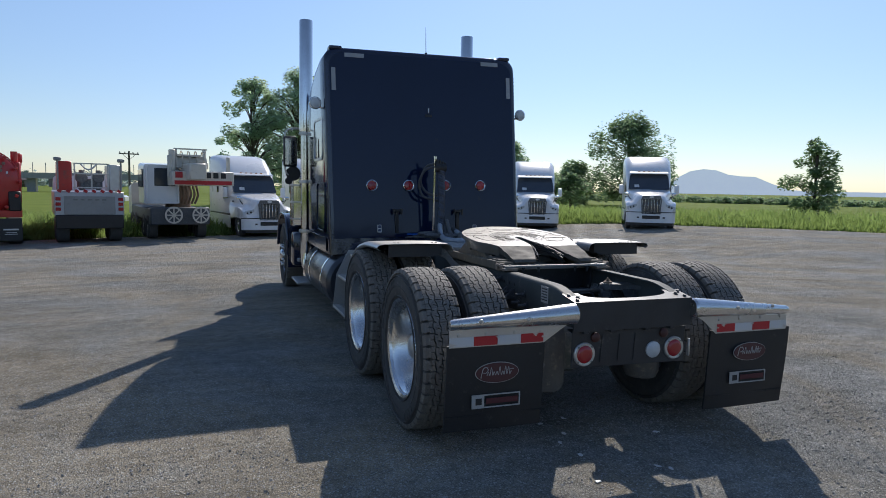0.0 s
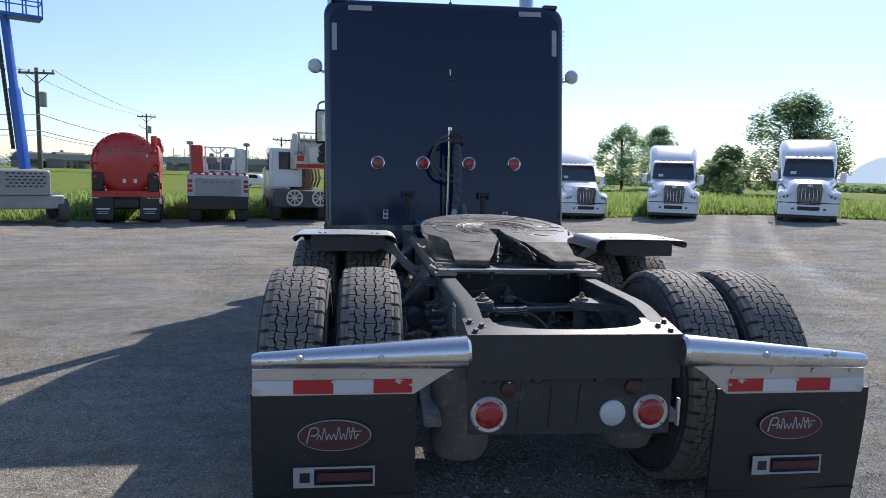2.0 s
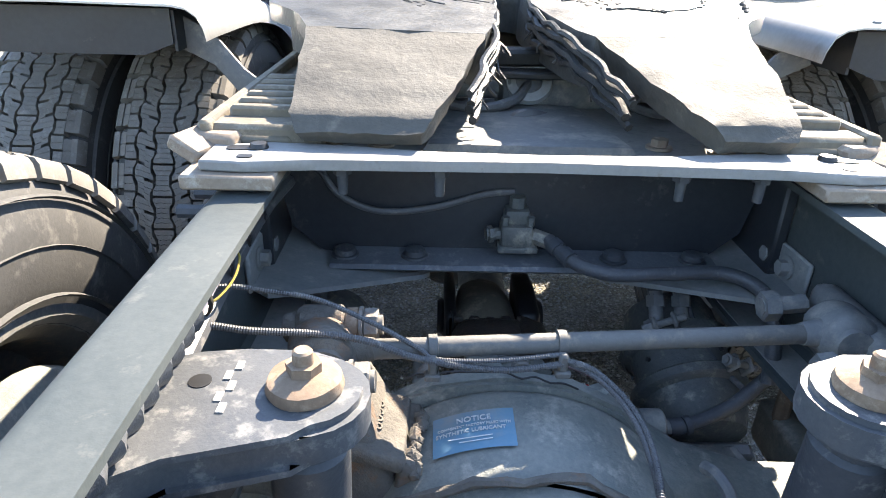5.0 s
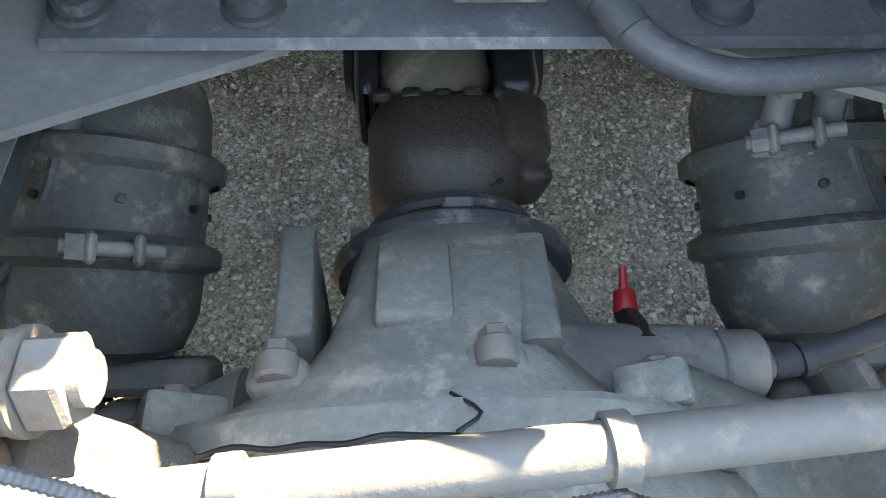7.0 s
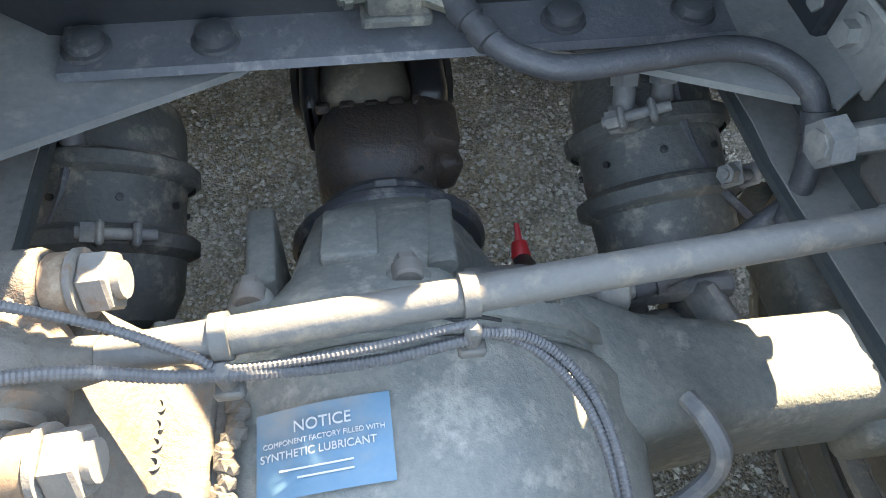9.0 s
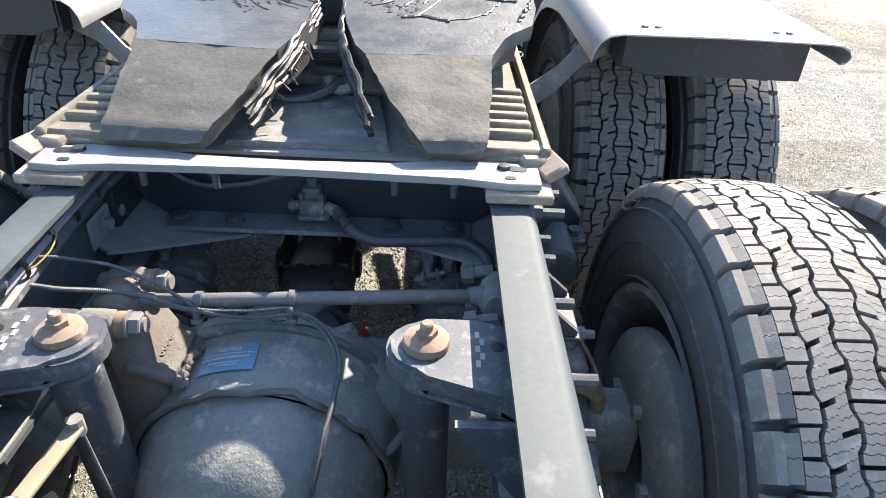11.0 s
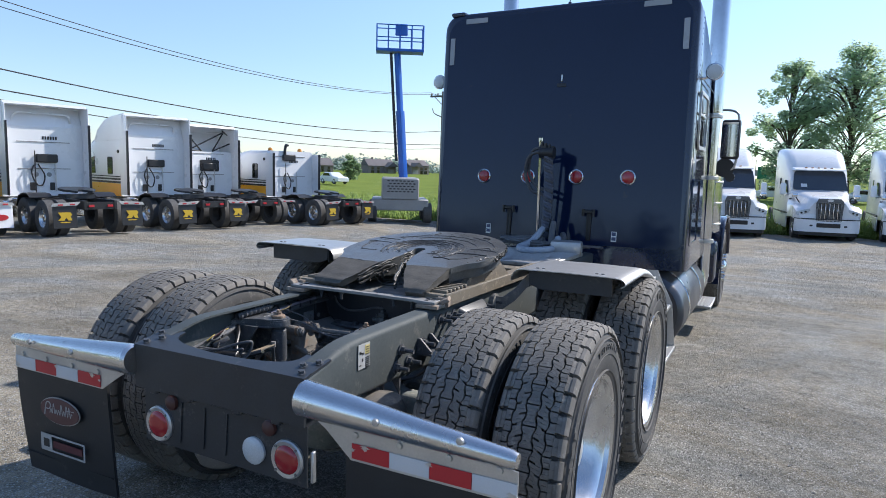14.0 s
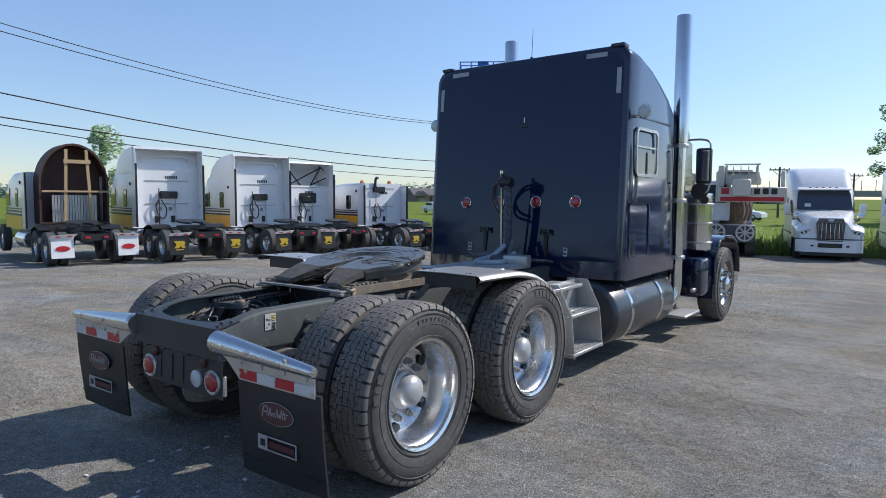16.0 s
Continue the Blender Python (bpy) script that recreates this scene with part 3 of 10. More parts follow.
def shoulder_lugs(bm, r1=R_TYRE, count=44):
    """One heavy lug a pitch on each shoulder, tapering into the sidewall."""
    prof = [(r1 - 0.0085, 0.106), (r1 - 0.011, 0.118), (r1 - 0.019, 0.1245), (r1 - 0.036, 0.1285), (r1 - 0.04, 0.122), (r1 - 0.032, 0.106)]
    step = 2 * math.pi / count
    for side in (-1, 1):
        for k in range(count):
            a0 = step * (k + (0.4 if side < 0 else 0.15))
            rings = []
            for a, wide in ((a0 + 0.0075 / r1, 1.0), (a0 + step - 0.0075 / r1, -1.0)):
                rings.append([((r) * math.cos(a - wide * 0.07 * (r1 - r)), (r) * math.sin(a - wide * 0.07 * (r1 - r)), side * z) for r, z in prof])
            loft(bm, rings)


def side_marks(bm, r=0.43, h=0.139, n=9, a0=50, arc=62, size=(0.042, 0.027)):
    """Raised blocks where a tyre carries moulded writing."""
    for k in range(n):
        a = radians(a0 + arc * k / (n - 1))
        vs = box(bm, (0, 0, 0), (size[0], size[1] * (0.7, 1.2, 0.5, 1.1, 0.9)[k % 5], 0.0022))
        xf(bm, vs, Matrix.Rotation(a, 4, "Z") @ pose(r, 0, h))


def make_tyre_meshes():
    bm = bm_new()
    lathe(bm, tyre_profile(), None, 72)
    for rr in (0.335, 0.40, 0.462):
        for s in (-1, 1):
            lathe(bm, [(rr - 0.003, s * 0.132), (rr, s * 0.1395), (rr + 0.003, s * 0.132)], None, 72)
    side_marks(bm, a0=40)
    side_marks(bm, a0=220, n=4, arc=22)
    side_marks(bm, a0=130, n=9, arc=40, size=(0.022, 0.015))
    tyre = mesh_of("tyre", bm, M_RUBBER)
    bm = bm_new()
    tread_blocks(bm)
    shoulder_lugs(bm)
    tread = mesh_of("tread", bm, M_TREAD, 30)
    bm = bm_new()
    # deep-dished outer rim
    lathe(bm, [(0.318, 0.128), (0.322, 0.118), (0.305, 0.108), (0.292, 0.1), (0.27, 0.06), (0.262, -0.03), (0.25, -0.05), (0.225, -0.058), (0.2, -0.05), (0.115, -0.045), (0.112, -0.06), (0.22, -0.075), (0.27, -0.06), (0.3, -0.12), (0.318, -0.128), (0.31, -0.11), (0.285, -0.05), (0.285, 0.08), (0.3, 0.12)], None, 64, close=True)
    rim = mesh_of("rim", bm, M_ALLOY)
    bm = bm_new()
    rod(bm, (0.165, 0, -0.05), (0.165, 0, -0.035), 0.022, n=14)
    rod(bm, (0.165, 0, -0.036), (0.165, 0, -0.014), 0.0165, 0.015, n=6)
    rod(bm, (0.165, 0, -0.015), (0.165, 0, -0.002), 0.010, n=10)
    nuts = mesh_of("wheel_nut", bm, M_CAST)
    bm = bm_new()
    vs = prism(bm, [(0.026 * math.cos(t), 0.034 * math.sin(t)) for t in [2 * math.pi * i / 16 for i in range(16)]], -0.004, 0.006)
    xf(bm, vs, pose(0.222, 0, -0.045))
    holes = mesh_of("hand_hole", bm, M_BLACK)
    bm = bm_new()
    lathe(bm, [(0.115, -0.05), (0.112, -0.025), (0.096, -0.01), (0.094, 0.015), (0.084, 0.042), (0.055, 0.062), (0, 0.07)], None, 32)
    hub = mesh_of("hub_cap", bm, surface("hub_paint", (0.5, 0.5, 0.49), (0.42, 0.42, 0.41), rough=0.35, metal=0.4, bump=0.02))
    bm = bm_new()
    lathe(bm, [(0.31, 0.12), (0.28, 0.09), (0.26, 0.02), (0.2, 0.0), (0.16, -0.04), (0.14, -0.2), (0.16, -0.24), (0.3, -0.1), (0.31, -0.12)], None, 40)
    drum = mesh_of("brake_drum", bm, surface("dusty_drum", (0.17, 0.155, 0.135), (0.11, 0.1, 0.09), rough=0.85, bump=0.3, big=10, fine=140, dirt=(0.26, 0.2, 0.14), dirt_amount=0.4))
    bm = bm_new()
    lathe(bm, [(0.295, -0.107), (0.318, -0.118), (0.323, -0.128), (0.308, -0.127), (0.288, -0.095), (0.278, -0.03), (0.292, -0.03)], None, 56, close=True)
    inner_rim = mesh_of("inner_rim", bm, M_DUSTY)
    bm = bm_new()
    lathe(bm, [(0.07, -0.10), (0.09, -0.135), (0.15, -0.14), (0.215, -0.132), (0.238, -0.118), (0.24, -0.095), (0.2, -0.09), (0.07, -0.09)], None, 44, close=True)
    for k in range(6):
        a = radians(60 * k + 10)
        hexbolt(bm, (0.13 * math.cos(a), 0.13 * math.sin(a), -0.137), (0, 0, -1), 0.014, 0.014)
    plate = mesh_of("backing_plate", bm, M_HOUSING)
    return tyre, tread, rim, nuts, holes, hub, drum, inner_rim, plate


TYRE, TREAD, RIM, NUTS, HOLES, HUB, DRUM, INNER_RIM, BACKING = make_tyre_meshes()


def put(name, me, parent, m, label=""):
    ob = new(name, me)
    ob.parent = parent
    ob.matrix_basis = m
    if label:
        ob["label"] = label
    return ob


for yy in AXLE_Y:
    for side in (-1, 1):
        zc = ground_z(0, yy) + R_TYRE - 0.004
        turn = pose(0, 0, 0, 0, 90 * side, 0)
        for k, xx in enumerate((1.072, 0.752)):
            w = put("tyre", TYRE, truck, Matrix.Translation((side * xx, yy, zc)) @ turn @ pose(0, 0, 0, 0, 0, 37 * k + 61 * (yy > 1) + 20 * side), "dusty black drive tyre")
            put("tread", TREAD, w, pose(0, 0, 0))
            if k == 0:
                r = put("rim", RIM, w, pose(0, 0, 0), "polished aluminium rim")
                for i in range(10):
                    put("wheel_nut", NUTS, w, pose(0, 0, 0, 0, 0, 36 * i))
                for i in range(5):
                    put("hand_hole", HOLES, w, pose(0, 0, 0, 0, 0, 72 * i + 36))
                put("hub_cap", HUB, w, pose(0, 0, 0), "painted dome hub cap")
            else:
                put("brake_drum", DRUM, w, pose(0, 0, 0, 180, 0, 0))
                put("inner_rim", INNER_RIM, w, pose(0, 0, 0), "dusty steel rim edge")
                put("backing_plate", BACKING, w, pose(0, 0, 0), "dusty brake backing plate")

# steer wheels
bm = bm_new()
lathe(bm, [(0.318, 0.11), (0.322, 0.1), (0.305, 0.085), (0.29, 0.06), (0.27, 0.05), (0.22, 0.085), (0.13, 0.1), (0.12, 0.11), (0, 0.11), (0, -0.02), (0.28, -0.02), (0.3, -0.11), (0.318, -0.11), (0.3, 0.05)], None, 64, close=True)
STEER_RIM = mesh_of("steer_rim", bm, M_ALLOY)
bm = bm_new()
rod(bm, (0.165, 0, 0.09), (0.165, 0, 0.17), 0.021, 0.016, n=12, bev=0.004)
STEER_CAPS = mesh_of("nut_cover", bm, M_CHROME)
bm = bm_new()
lathe(bm, [(0.1, 0.1), (0.095, 0.15), (0.06, 0.18), (0, 0.185)], None, 24)
STEER_HUB = mesh_of("hub_cover", bm, M_CHROME)
for side in (-1, 1):
    w = put("tyre", TYRE, truck, pose(side * 1.06, 7.72, ground_z(0, 7.72) + R_TYRE - 0.004, 0, 90 * side, 0), "dusty black steer tyre")
    put("tread", TREAD, w, pose(0, 0, 0))
    put("rim", STEER_RIM, w, pose(0, 0, 0), "polished aluminium rim")
    put("hub_cover", STEER_HUB, w, pose(0, 0, 0), "chrome hub cover")
    for i in range(10):
        put("nut_cover", STEER_CAPS, w, pose(0, 0, 0, 0, 0, 36 * i), "chrome nut cover")
    for i in range(5):
        put("hand_hole", HOLES, w, pose(0, 0, 0.115, 0, 0, 72 * i))


RAIL_X = 0.405


def along_line(pts, y):
    for (y0, z0), (y1, z1) in zip(pts, pts[1:]):
        if y <= y1:
            return z0 + (z1 - z0) * max(0.0, y - y0) / (y1 - y0)
    return pts[-1][1]


M_DUST = surface("settled_dust", (0.27, 0.265, 0.25), (0.2, 0.2, 0.195), rough=0.95, spec=0.1, bump=0.4, big=12, fine=120, dirt=(0.12, 0.122, 0.125), dirt_amount=0.3)


def build_rail(side):
    """Pressed C channel with rounded corners and a dropped tail."""
    bm = bm_new()
    top = [(0.012, 0.905), (0.07, 0.925), (0.24, 0.968), (0.30, 0.975), (1.0, 0.975), (8.3, 0.89)]
    bot = [(0.012, 0.76), (0.2, 0.752), (0.42, 0.742), (0.7, 0.735), (1.0, 0.712), (8.3, 0.62)]
    ys = [0.012 + 0.03 * i for i in range(14)] + [0.6, 0.8, 1.0, 2.0, 4.0, 6.0, 8.3]
    rings = []
    r, t, w = 0.022, 0.009, 0.076
    for y in ys:
        zt = sum(along_line(top, y + d) for d in (-0.05, -0.025, 0, 0.025, 0.05)) / 5 if y > 0.05 else along_line(top, y)
        zb = along_line(bot, y)
        ring = [(w, zt), (r, zt)] + [(r - r * math.sin(radians(a)), zt - r + r * math.cos(radians(a))) for a in (22, 45, 68, 90)]
        ring += [(r - r * math.sin(radians(a)), zb + r - r * math.cos(radians(a))) for a in (90, 68, 45, 22)] + [(r, zb), (w, zb), (w, zb + t)]
        ring += [(r, zb + t), (t, zb + r), (t, zt - r), (r, zt - t), (w, zt - t)]
        rings.append([(side * (RAIL_X - x), y, z) for x, z in ring])
    loft(bm, rings)
    return part("frame_rail", bm, M_WEB, truck, "black steel frame rail, top worn and dusty", angle=40)


for side in (-1, 1):
    rail = build_rail(side)
    bm = bm_new()
    rows = []
    for i in range(30):
        y = 0.45 + 0.05 * i
        z = along_line([(0.42, 0.742), (0.7, 0.735), (1.0, 0.712), (8.3, 0.62)], y) + 0.0095
        wob = 0.006 * noise.noise((y * 9, side, 0))
        rows.append([(side * (RAIL_X - x), y, z + h) for x, h in ((0.016, 0.004), (0.03, 0.003 + 0.002 * noise.noise((y * 20, 1, side))), (0.068 + wob, 0.0015), (0.068 + wob, -0.001), (0.016, -0.001))])
    loft(bm, rows)
    part("settled_dust", bm, M_DUST, rail, "pale dust settled in the flange")
    bm = bm_new()
    sx = side * (RAIL_X + 0.001)
    for (y, z) in ((0.634, 0.862), (0.697, 0.80), (0.595, 0.796), (0.82, 0.85), (0.99, 0.92), (1.06, 0.92), (1.13, 0.92), (1.0, 0.815), (1.07, 0.815), (1.28, 0.91), (1.36, 0.91), (1.3, 0.82), (1.44, 0.9), (1.5, 0.9), (1.62, 0.9)):
        hexbolt(bm, (sx, y, z), (side, 0, 0), 0.016, 0.02, shank=0.04)
        rod(bm, (sx, y, z), (sx + side * 0.006, y, z), 0.025, n=16)
    parts("rail_bolt", bm, M_XM, rail, "dusty protruding rail bolt")
    # gusset standing out from the web
    bm = bm_new()
    rx = RAIL_X
    for y in (0.79, 0.895):
        prism(bm, [(side * rx, 0.878), (side * (rx + 0.012), 0.878), (side * (rx + 0.068), 0.826), (side * (rx + 0.068), 0.818), (side * rx, 0.815)], 0, 0.011, pose(0, y, 0) @ XZ)
    box(bm, (side * (rx + 0.037), 0.838, 0.811), (0.074, 0.125, 0.009), (0, 0, 0), 0.002)
    part("rail_bracket", bm, M_XM, rail, "triangular gusset on the rail")

# sticker on the right rail
bm = bm_new()
box(bm, (RAIL_X + 0.0035, 0.355, 0.905), (0.002, 0.078, 0.095), (0, 0, 0), 0)
stk = part("rail_sticker", bm, M_STICKER, truck, "white and yellow warning sticker")
bm = bm_new()
box(bm, (RAIL_X + 0.0055, 0.374, 0.928), (0.002, 0.03, 0.034))
part("yellow_field", bm, surface("pale_yellow", (0.6, 0.5, 0.2), rough=0.5, bump=0.0), stk)
bm = bm_new()
for k in range(4):
    box(bm, (RAIL_X + 0.0068, 0.375, 0.937 - 0.009 * k), (0.001, 0.026, 0.0035))
for k in range(6):
    box(bm, (RAIL_X + 0.0058, 0.376, 0.897 - 0.0075 * k), (0.001, 0.028, 0.0045))
for y, z, dy, dz in ((0.328, 0.922, 0.01, 0.008), (0.334, 0.918, 0.022, 0.004), (0.345, 0.915, 0.006, 0.009), (0.342, 0.891, 0.007, 0.013), (0.327, 0.873, 0.012, 0.004)):
    box(bm, (RAIL_X + 0.0058, y, z), (0.001, dy, dz))
part("print", bm, M_BLACK, stk)
bm = bm_new()
box(bm, (-RAIL_X - 0.003, 0.355, 0.905), (0.002, 0.09, 0.1), (0, 0, 0), 0)
stk2 = part("rail_sticker", bm, M_STICKER, truck, "white warning sticker")
bm = bm_new()
for k in range(5):
    box(bm, (-RAIL_X - 0.0045, 0.355, 0.94 - 0.017 * k), (0.001, 0.07, 0.007))
part("print", bm, M_BLACK, stk2)

# rear closing crossmember with scooped top flange
bm = bm_new()
prism(bm, [(-0.408, 0.745), (0.408, 0.745), (0.408, 0.906), (-0.408, 0.906)], 0.0, 0.012, pose(0, 0.012, 0) @ XZ)
n = 20
outl = [(-0.408, -0.001), (0.408, -0.001), (0.408, 0.15)] + [(0.31, 0.15)]
for i in range(n + 1):
    a = math.pi * i / n
    outl.append((0.30 * math.cos(a), 0.15 - 0.10 * math.sin(a) ** 0.6))
outl += [(-0.31, 0.15), (-0.408, 0.15)]
vs = prism(bm, outl, 0.906, 0.914)
for v in vs:
    v.co.z += 0.27 * max(0, v.co.y - 0.02) * 0.8
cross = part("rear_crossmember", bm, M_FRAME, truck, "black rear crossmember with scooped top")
bm = bm_new()
for sx in (-1, 1):
    for (x, y) in ((0.375, 0.03), (0.345, 0.075), (0.385, 0.11)):
        hexbolt(bm, (sx * x, y, 0.916 + 0.2 * max(0, y - 0.02)), (0, -0.2, 1), 0.011, 0.01)
    for z in (0.86, 0.8):
        hexbolt(bm, (sx * 0.412, 0.012, z), (sx, 0, 0), 0.01, 0.01)
parts("crossmember_bolt", bm, M_XM, cross)

# light panel below
bm = bm_new()
prism(bm, [(-0.395, 0.525), (0.395, 0.515), (0.395, 0.735), (-0.395, 0.74)], 0, 0.006, pose(0, 0.04, 0) @ XZ)
sheet(bm, [(0.04, 0.735), (0.1, 0.742)], -0.395, 0.395, 0.006)
for x in (-0.2, -0.08, 0.03):
    box(bm, (x, 0.03, 0.63), (0.006, 0.004, 0.16), (0, 4, 0))
for x in (-0.32, -0.14, 0.1, 0.28):
    box(bm, (x, 0.02, 0.742), (0.04, 0.03, 0.03), (0, 0, 0), 0.004)
for x in (-0.3, -0.12, 0.0, 0.14, 0.3):
    box(bm, (x, 0.03, 0.738), (0.1, 0.02, 0.012), (0, 0, 8 * math.sin(x * 30)), 0.003)
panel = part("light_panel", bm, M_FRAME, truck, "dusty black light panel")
for x in (-0.315, 0.314):
    bm = bm_new()
    lathe(bm, [(0.0, 0.0), (0.07, 0.0), (0.07, 0.01), (0.064, 0.016), (0.052, 0.014)], pose(x, 0.036, 0.603, 90), 40)
    part("tail_lamp", bm, M_STAINLESS, panel, "round red tail lamp with steel bezel")
    bm = bm_new()
    lathe(bm, [(0.052, 0.014), (0.045, 0.022), (0.03, 0.026), (0, 0.028)], pose(x, 0.036, 0.603, 90), 40)
    part("tail_lens", bm, M_RED, panel, "red lens")
    bm = bm_new()
    for k in range(4):
        a = radians(45 + 90 * k)
        rod(bm, (x + 0.061 * math.cos(a), 0.024, 0.603 + 0.061 * math.sin(a)), (x + 0.061 * math.cos(a), 0.016, 0.603 + 0.061 * math.sin(a)), 0.005, n=8)
    parts("lamp_screw", bm, M_DUSTY, panel)
bm = bm_new()
lathe(bm, [(0, 0), (0.05, 0), (0.05, 0.012), (0.04, 0.02), (0, 0.026)], pose(0.163, 0.036, 0.601, 90), 36)
part("reverse_lamp", bm, M_LAMPWHITE, panel, "round white reversing lamp")
for x in (-0.245, 0.235):
    bm = bm_new()
    lathe(bm, [(0.03, 0), (0.028, 0.012), (0.015, 0.02), (0, 0.022)], pose(x, 0.032, 0.70, 90), 20)
    part("marker_lamp", bm, surface("old_red_lens", (0.07, 0.022, 0.018), rough=0.5, bump=0.1), panel, "small faded red marker")
bm = bm_new()
box(bm, (0.425, 0.03, 0.60), (0.012, 0.02, 0.11), (0, 0, 0), 0.003)
part("plate_tab", bm, M_STAINLESS, panel)

# mud flaps on tapered tube hangers
for side in (-1, 1):
    xi, xo = 0.40, 1.165
    zi, zo = 0.853, 0.815 + (0.012 if side < 0 else -0.008)
    bm = bm_new()
    prof = [(0.0, 0), (0.05, 0), (0.06, 0.012), (0.057, 0.1), (0.044, 0.38), (0.028, 0.745), (0.022, 0.764), (0, 0.766)]
    lathe(bm, prof, along((side * xi, -0.005, zi), (side * xo, -0.005, zo)), 28)
    hang = part("flap_hanger", bm, M_TUBE, truck, "tapered stainless mud flap hanger")
    bm = bm_new()
    tri = [(side * 0.44, 0.80), (side * xo, 0.785 + (0.01 if side < 0 else -0.01)), (side * xo, 0.70 - (0 if side < 0 else 0.02)), (side * 0.60, 0.70 - (0 if side < 0 else 0.02)), (side * 0.50, 0.765)]
    prism(bm, tri, 0, 0.005, pose(0, 0.0, 0) @ XZ)
    plate = part("hanger_plate", bm, M_STAINLESS, hang, "flat steel flap plate")
    bm = bm_new()
    for x in (0.62, 0.78, 0.95, 1.11):
        lathe(bm, [(0.011, 0), (0.01, 0.006), (0, 0.008)], pose(side * x, -0.006, 0.768, 90), 12)
    for x in (0.72, 1.0):
        lathe(bm, [(0.013, 0), (0.011, 0.007), (0, 0.01)], pose(side * x, -0.05 if x < 0.8 else -0.043, 0.845, 90), 12)
    parts("hanger_rivet", bm, M_STAINLESS, hang)
    z0 = 0.705 if side < 0 else 0.688
    for k in range(4):
        bm = bm_new()
        a, b = 0.605 + 0.14 * k, 0.605 + 0.14 * (k + 1)
        box(bm, (side * (a + b) / 2, -0.0075, z0 + 0.026), (0.138, 0.002, 0.05))
        part("reflector_tape", bm, M_REDTAPE if k % 2 == 0 else M_WHITETAPE, hang, "red reflective tape" if k % 2 == 0 else "scuffed white reflective tape")
    bm = bm_new()
    for x, dz, w in ((0.655, 0.045, 0.022), (0.883, 0.044, 0.016), (1.15, 0.012, 0.026), (0.61, 0.03, 0.012)):
        torn = [(w * (0.6 + 0.4 * math.sin(5 * a + 40 * x)) * math.cos(a), 0.55 * w * (0.7 + 0.3 * math.cos(4 * a + 9 * x)) * math.sin(a)) for a in [2 * math.pi * i / 12 for i in range(12)]]
        prism(bm, torn, 0.0, 0.0012, pose(side * x, -0.0082, z0 + dz, 90))
    parts("torn_patch", bm, M_STAINLESS, hang, "bare patch where the tape is torn")
    # the rubber flap
    bm = bm_new()
    w0, w1 = (0.588, 1.172) if side < 0 else (0.572, 1.20)
    zt, zb = (0.71, 0.222) if side < 0 else (0.695, 0.185)
    nx, nz = 8, 10
    grid = []
    for layer in (0, 0.012):
        g = []
        for j in range(nz + 1):
            row = []
            for i in range(nx + 1):
                u, v = i / nx, j / nz
                x = side * (w0 + (w1 - w0) * u)
                z = zt + (zb - zt) * v
                y = 0.006 + layer + 0.03 * v * v + 0.006 * math.sin(5 * u + 3 * v)
                row.append(bm.verts.new((x, y, z)))
            g.append(row)
        grid.append(g)
    for g in grid:
        for j in range(nz):
            for i in range(nx):
                bm.faces.new((g[j][i], g[j][i + 1], g[j + 1][i + 1], g[j + 1][i]))
    a, b = grid
    for j in range(nz):
        bm.faces.new((a[j][0], a[j + 1][0], b[j + 1][0], b[j][0]))
        bm.faces.new((a[j][nx], b[j][nx], b[j + 1][nx], a[j + 1][nx]))
    for i in range(nx):
        bm.faces.new((a[0][i], b[0][i], b[0][i + 1], a[0][i + 1]))
        bm.faces.new((a[nz][i], a[nz][i + 1], b[nz][i + 1], b[nz][i]))
    flap = part("mud_flap", bm, M_FLAP, truck, "black rubber mud flap with red oval emblem")
    bm = bm_new()
    box(bm, (side * (w0 + w1) / 2, 0.025, zb + 0.085), (w1 - w0 - 0.01, 0.006, 0.006), (4, 0, 0))
    part("flap_ridge", bm, M_FLAP, flap)
    cx = side * 0.88
    cz = 0.55
    bm = bm_new()
    prism(bm, [(0.13 * math.cos(2 * math.pi * i / 40), 0.058 * math.sin(2 * math.pi * i / 40)) for i in range(40)], 0, 0.004, pose(cx, 0.0, cz, 90))
    part("emblem", bm, M_SILVER, flap, "red oval emblem with silver rim")
    bm = bm_new()
    prism(bm, [(0.1265 * math.cos(2 * math.pi * i / 40), 0.0545 * math.sin(2 * math.pi * i / 40)) for i in range(40)], 0, 0.003, pose(cx, -0.0035, cz, 90))
    part("emblem_field", bm, M_MAROON, flap)
    bm = bm_new()
    stroke = [(-0.098, -0.026), (-0.088, 0.016), (-0.08, 0.03), (-0.062, 0.03), (-0.056, 0.016), (-0.068, 0.002), (-0.084, 0.002)]
    hose(bm, [(cx + x, -0.0065, cz + z) for x, z in stroke], 0.0026, n=6, k=5)
    wave = []
    for k in range(9):
        x = -0.062 + 0.017 * k
        high = (0.004, 0.026, 0.005, 0.006, 0.028, 0.006, 0.028, 0.026, 0.004)[k]
        wave += [(x, -0.014), (x + 0.007, high), (x + 0.011, high - 0.004)]
    hose(bm, [(cx + x, -0.0065, cz + z) for x, z in wave], 0.0019, n=6, k=4)
    hose(bm, [(cx + 0.055, -0.0065, cz + 0.014), (cx + 0.098, -0.0065, cz + 0.016)], 0.0019, n=6)
    part("emblem_stroke", bm, M_SILVER, flap)
    lz = 0.392 if side < 0 else 0.385
    bm = bm_new()
    ring_plate(bm, [(-0.145, -0.038), (0.145, -0.038), (0.145, 0.038), (-0.145, 0.038)], [(-0.138, -0.031), (0.138, -0.031), (0.138, 0.031), (-0.138, 0.031)], 0, 0.003, pose(cx, 0.004, lz, 90))
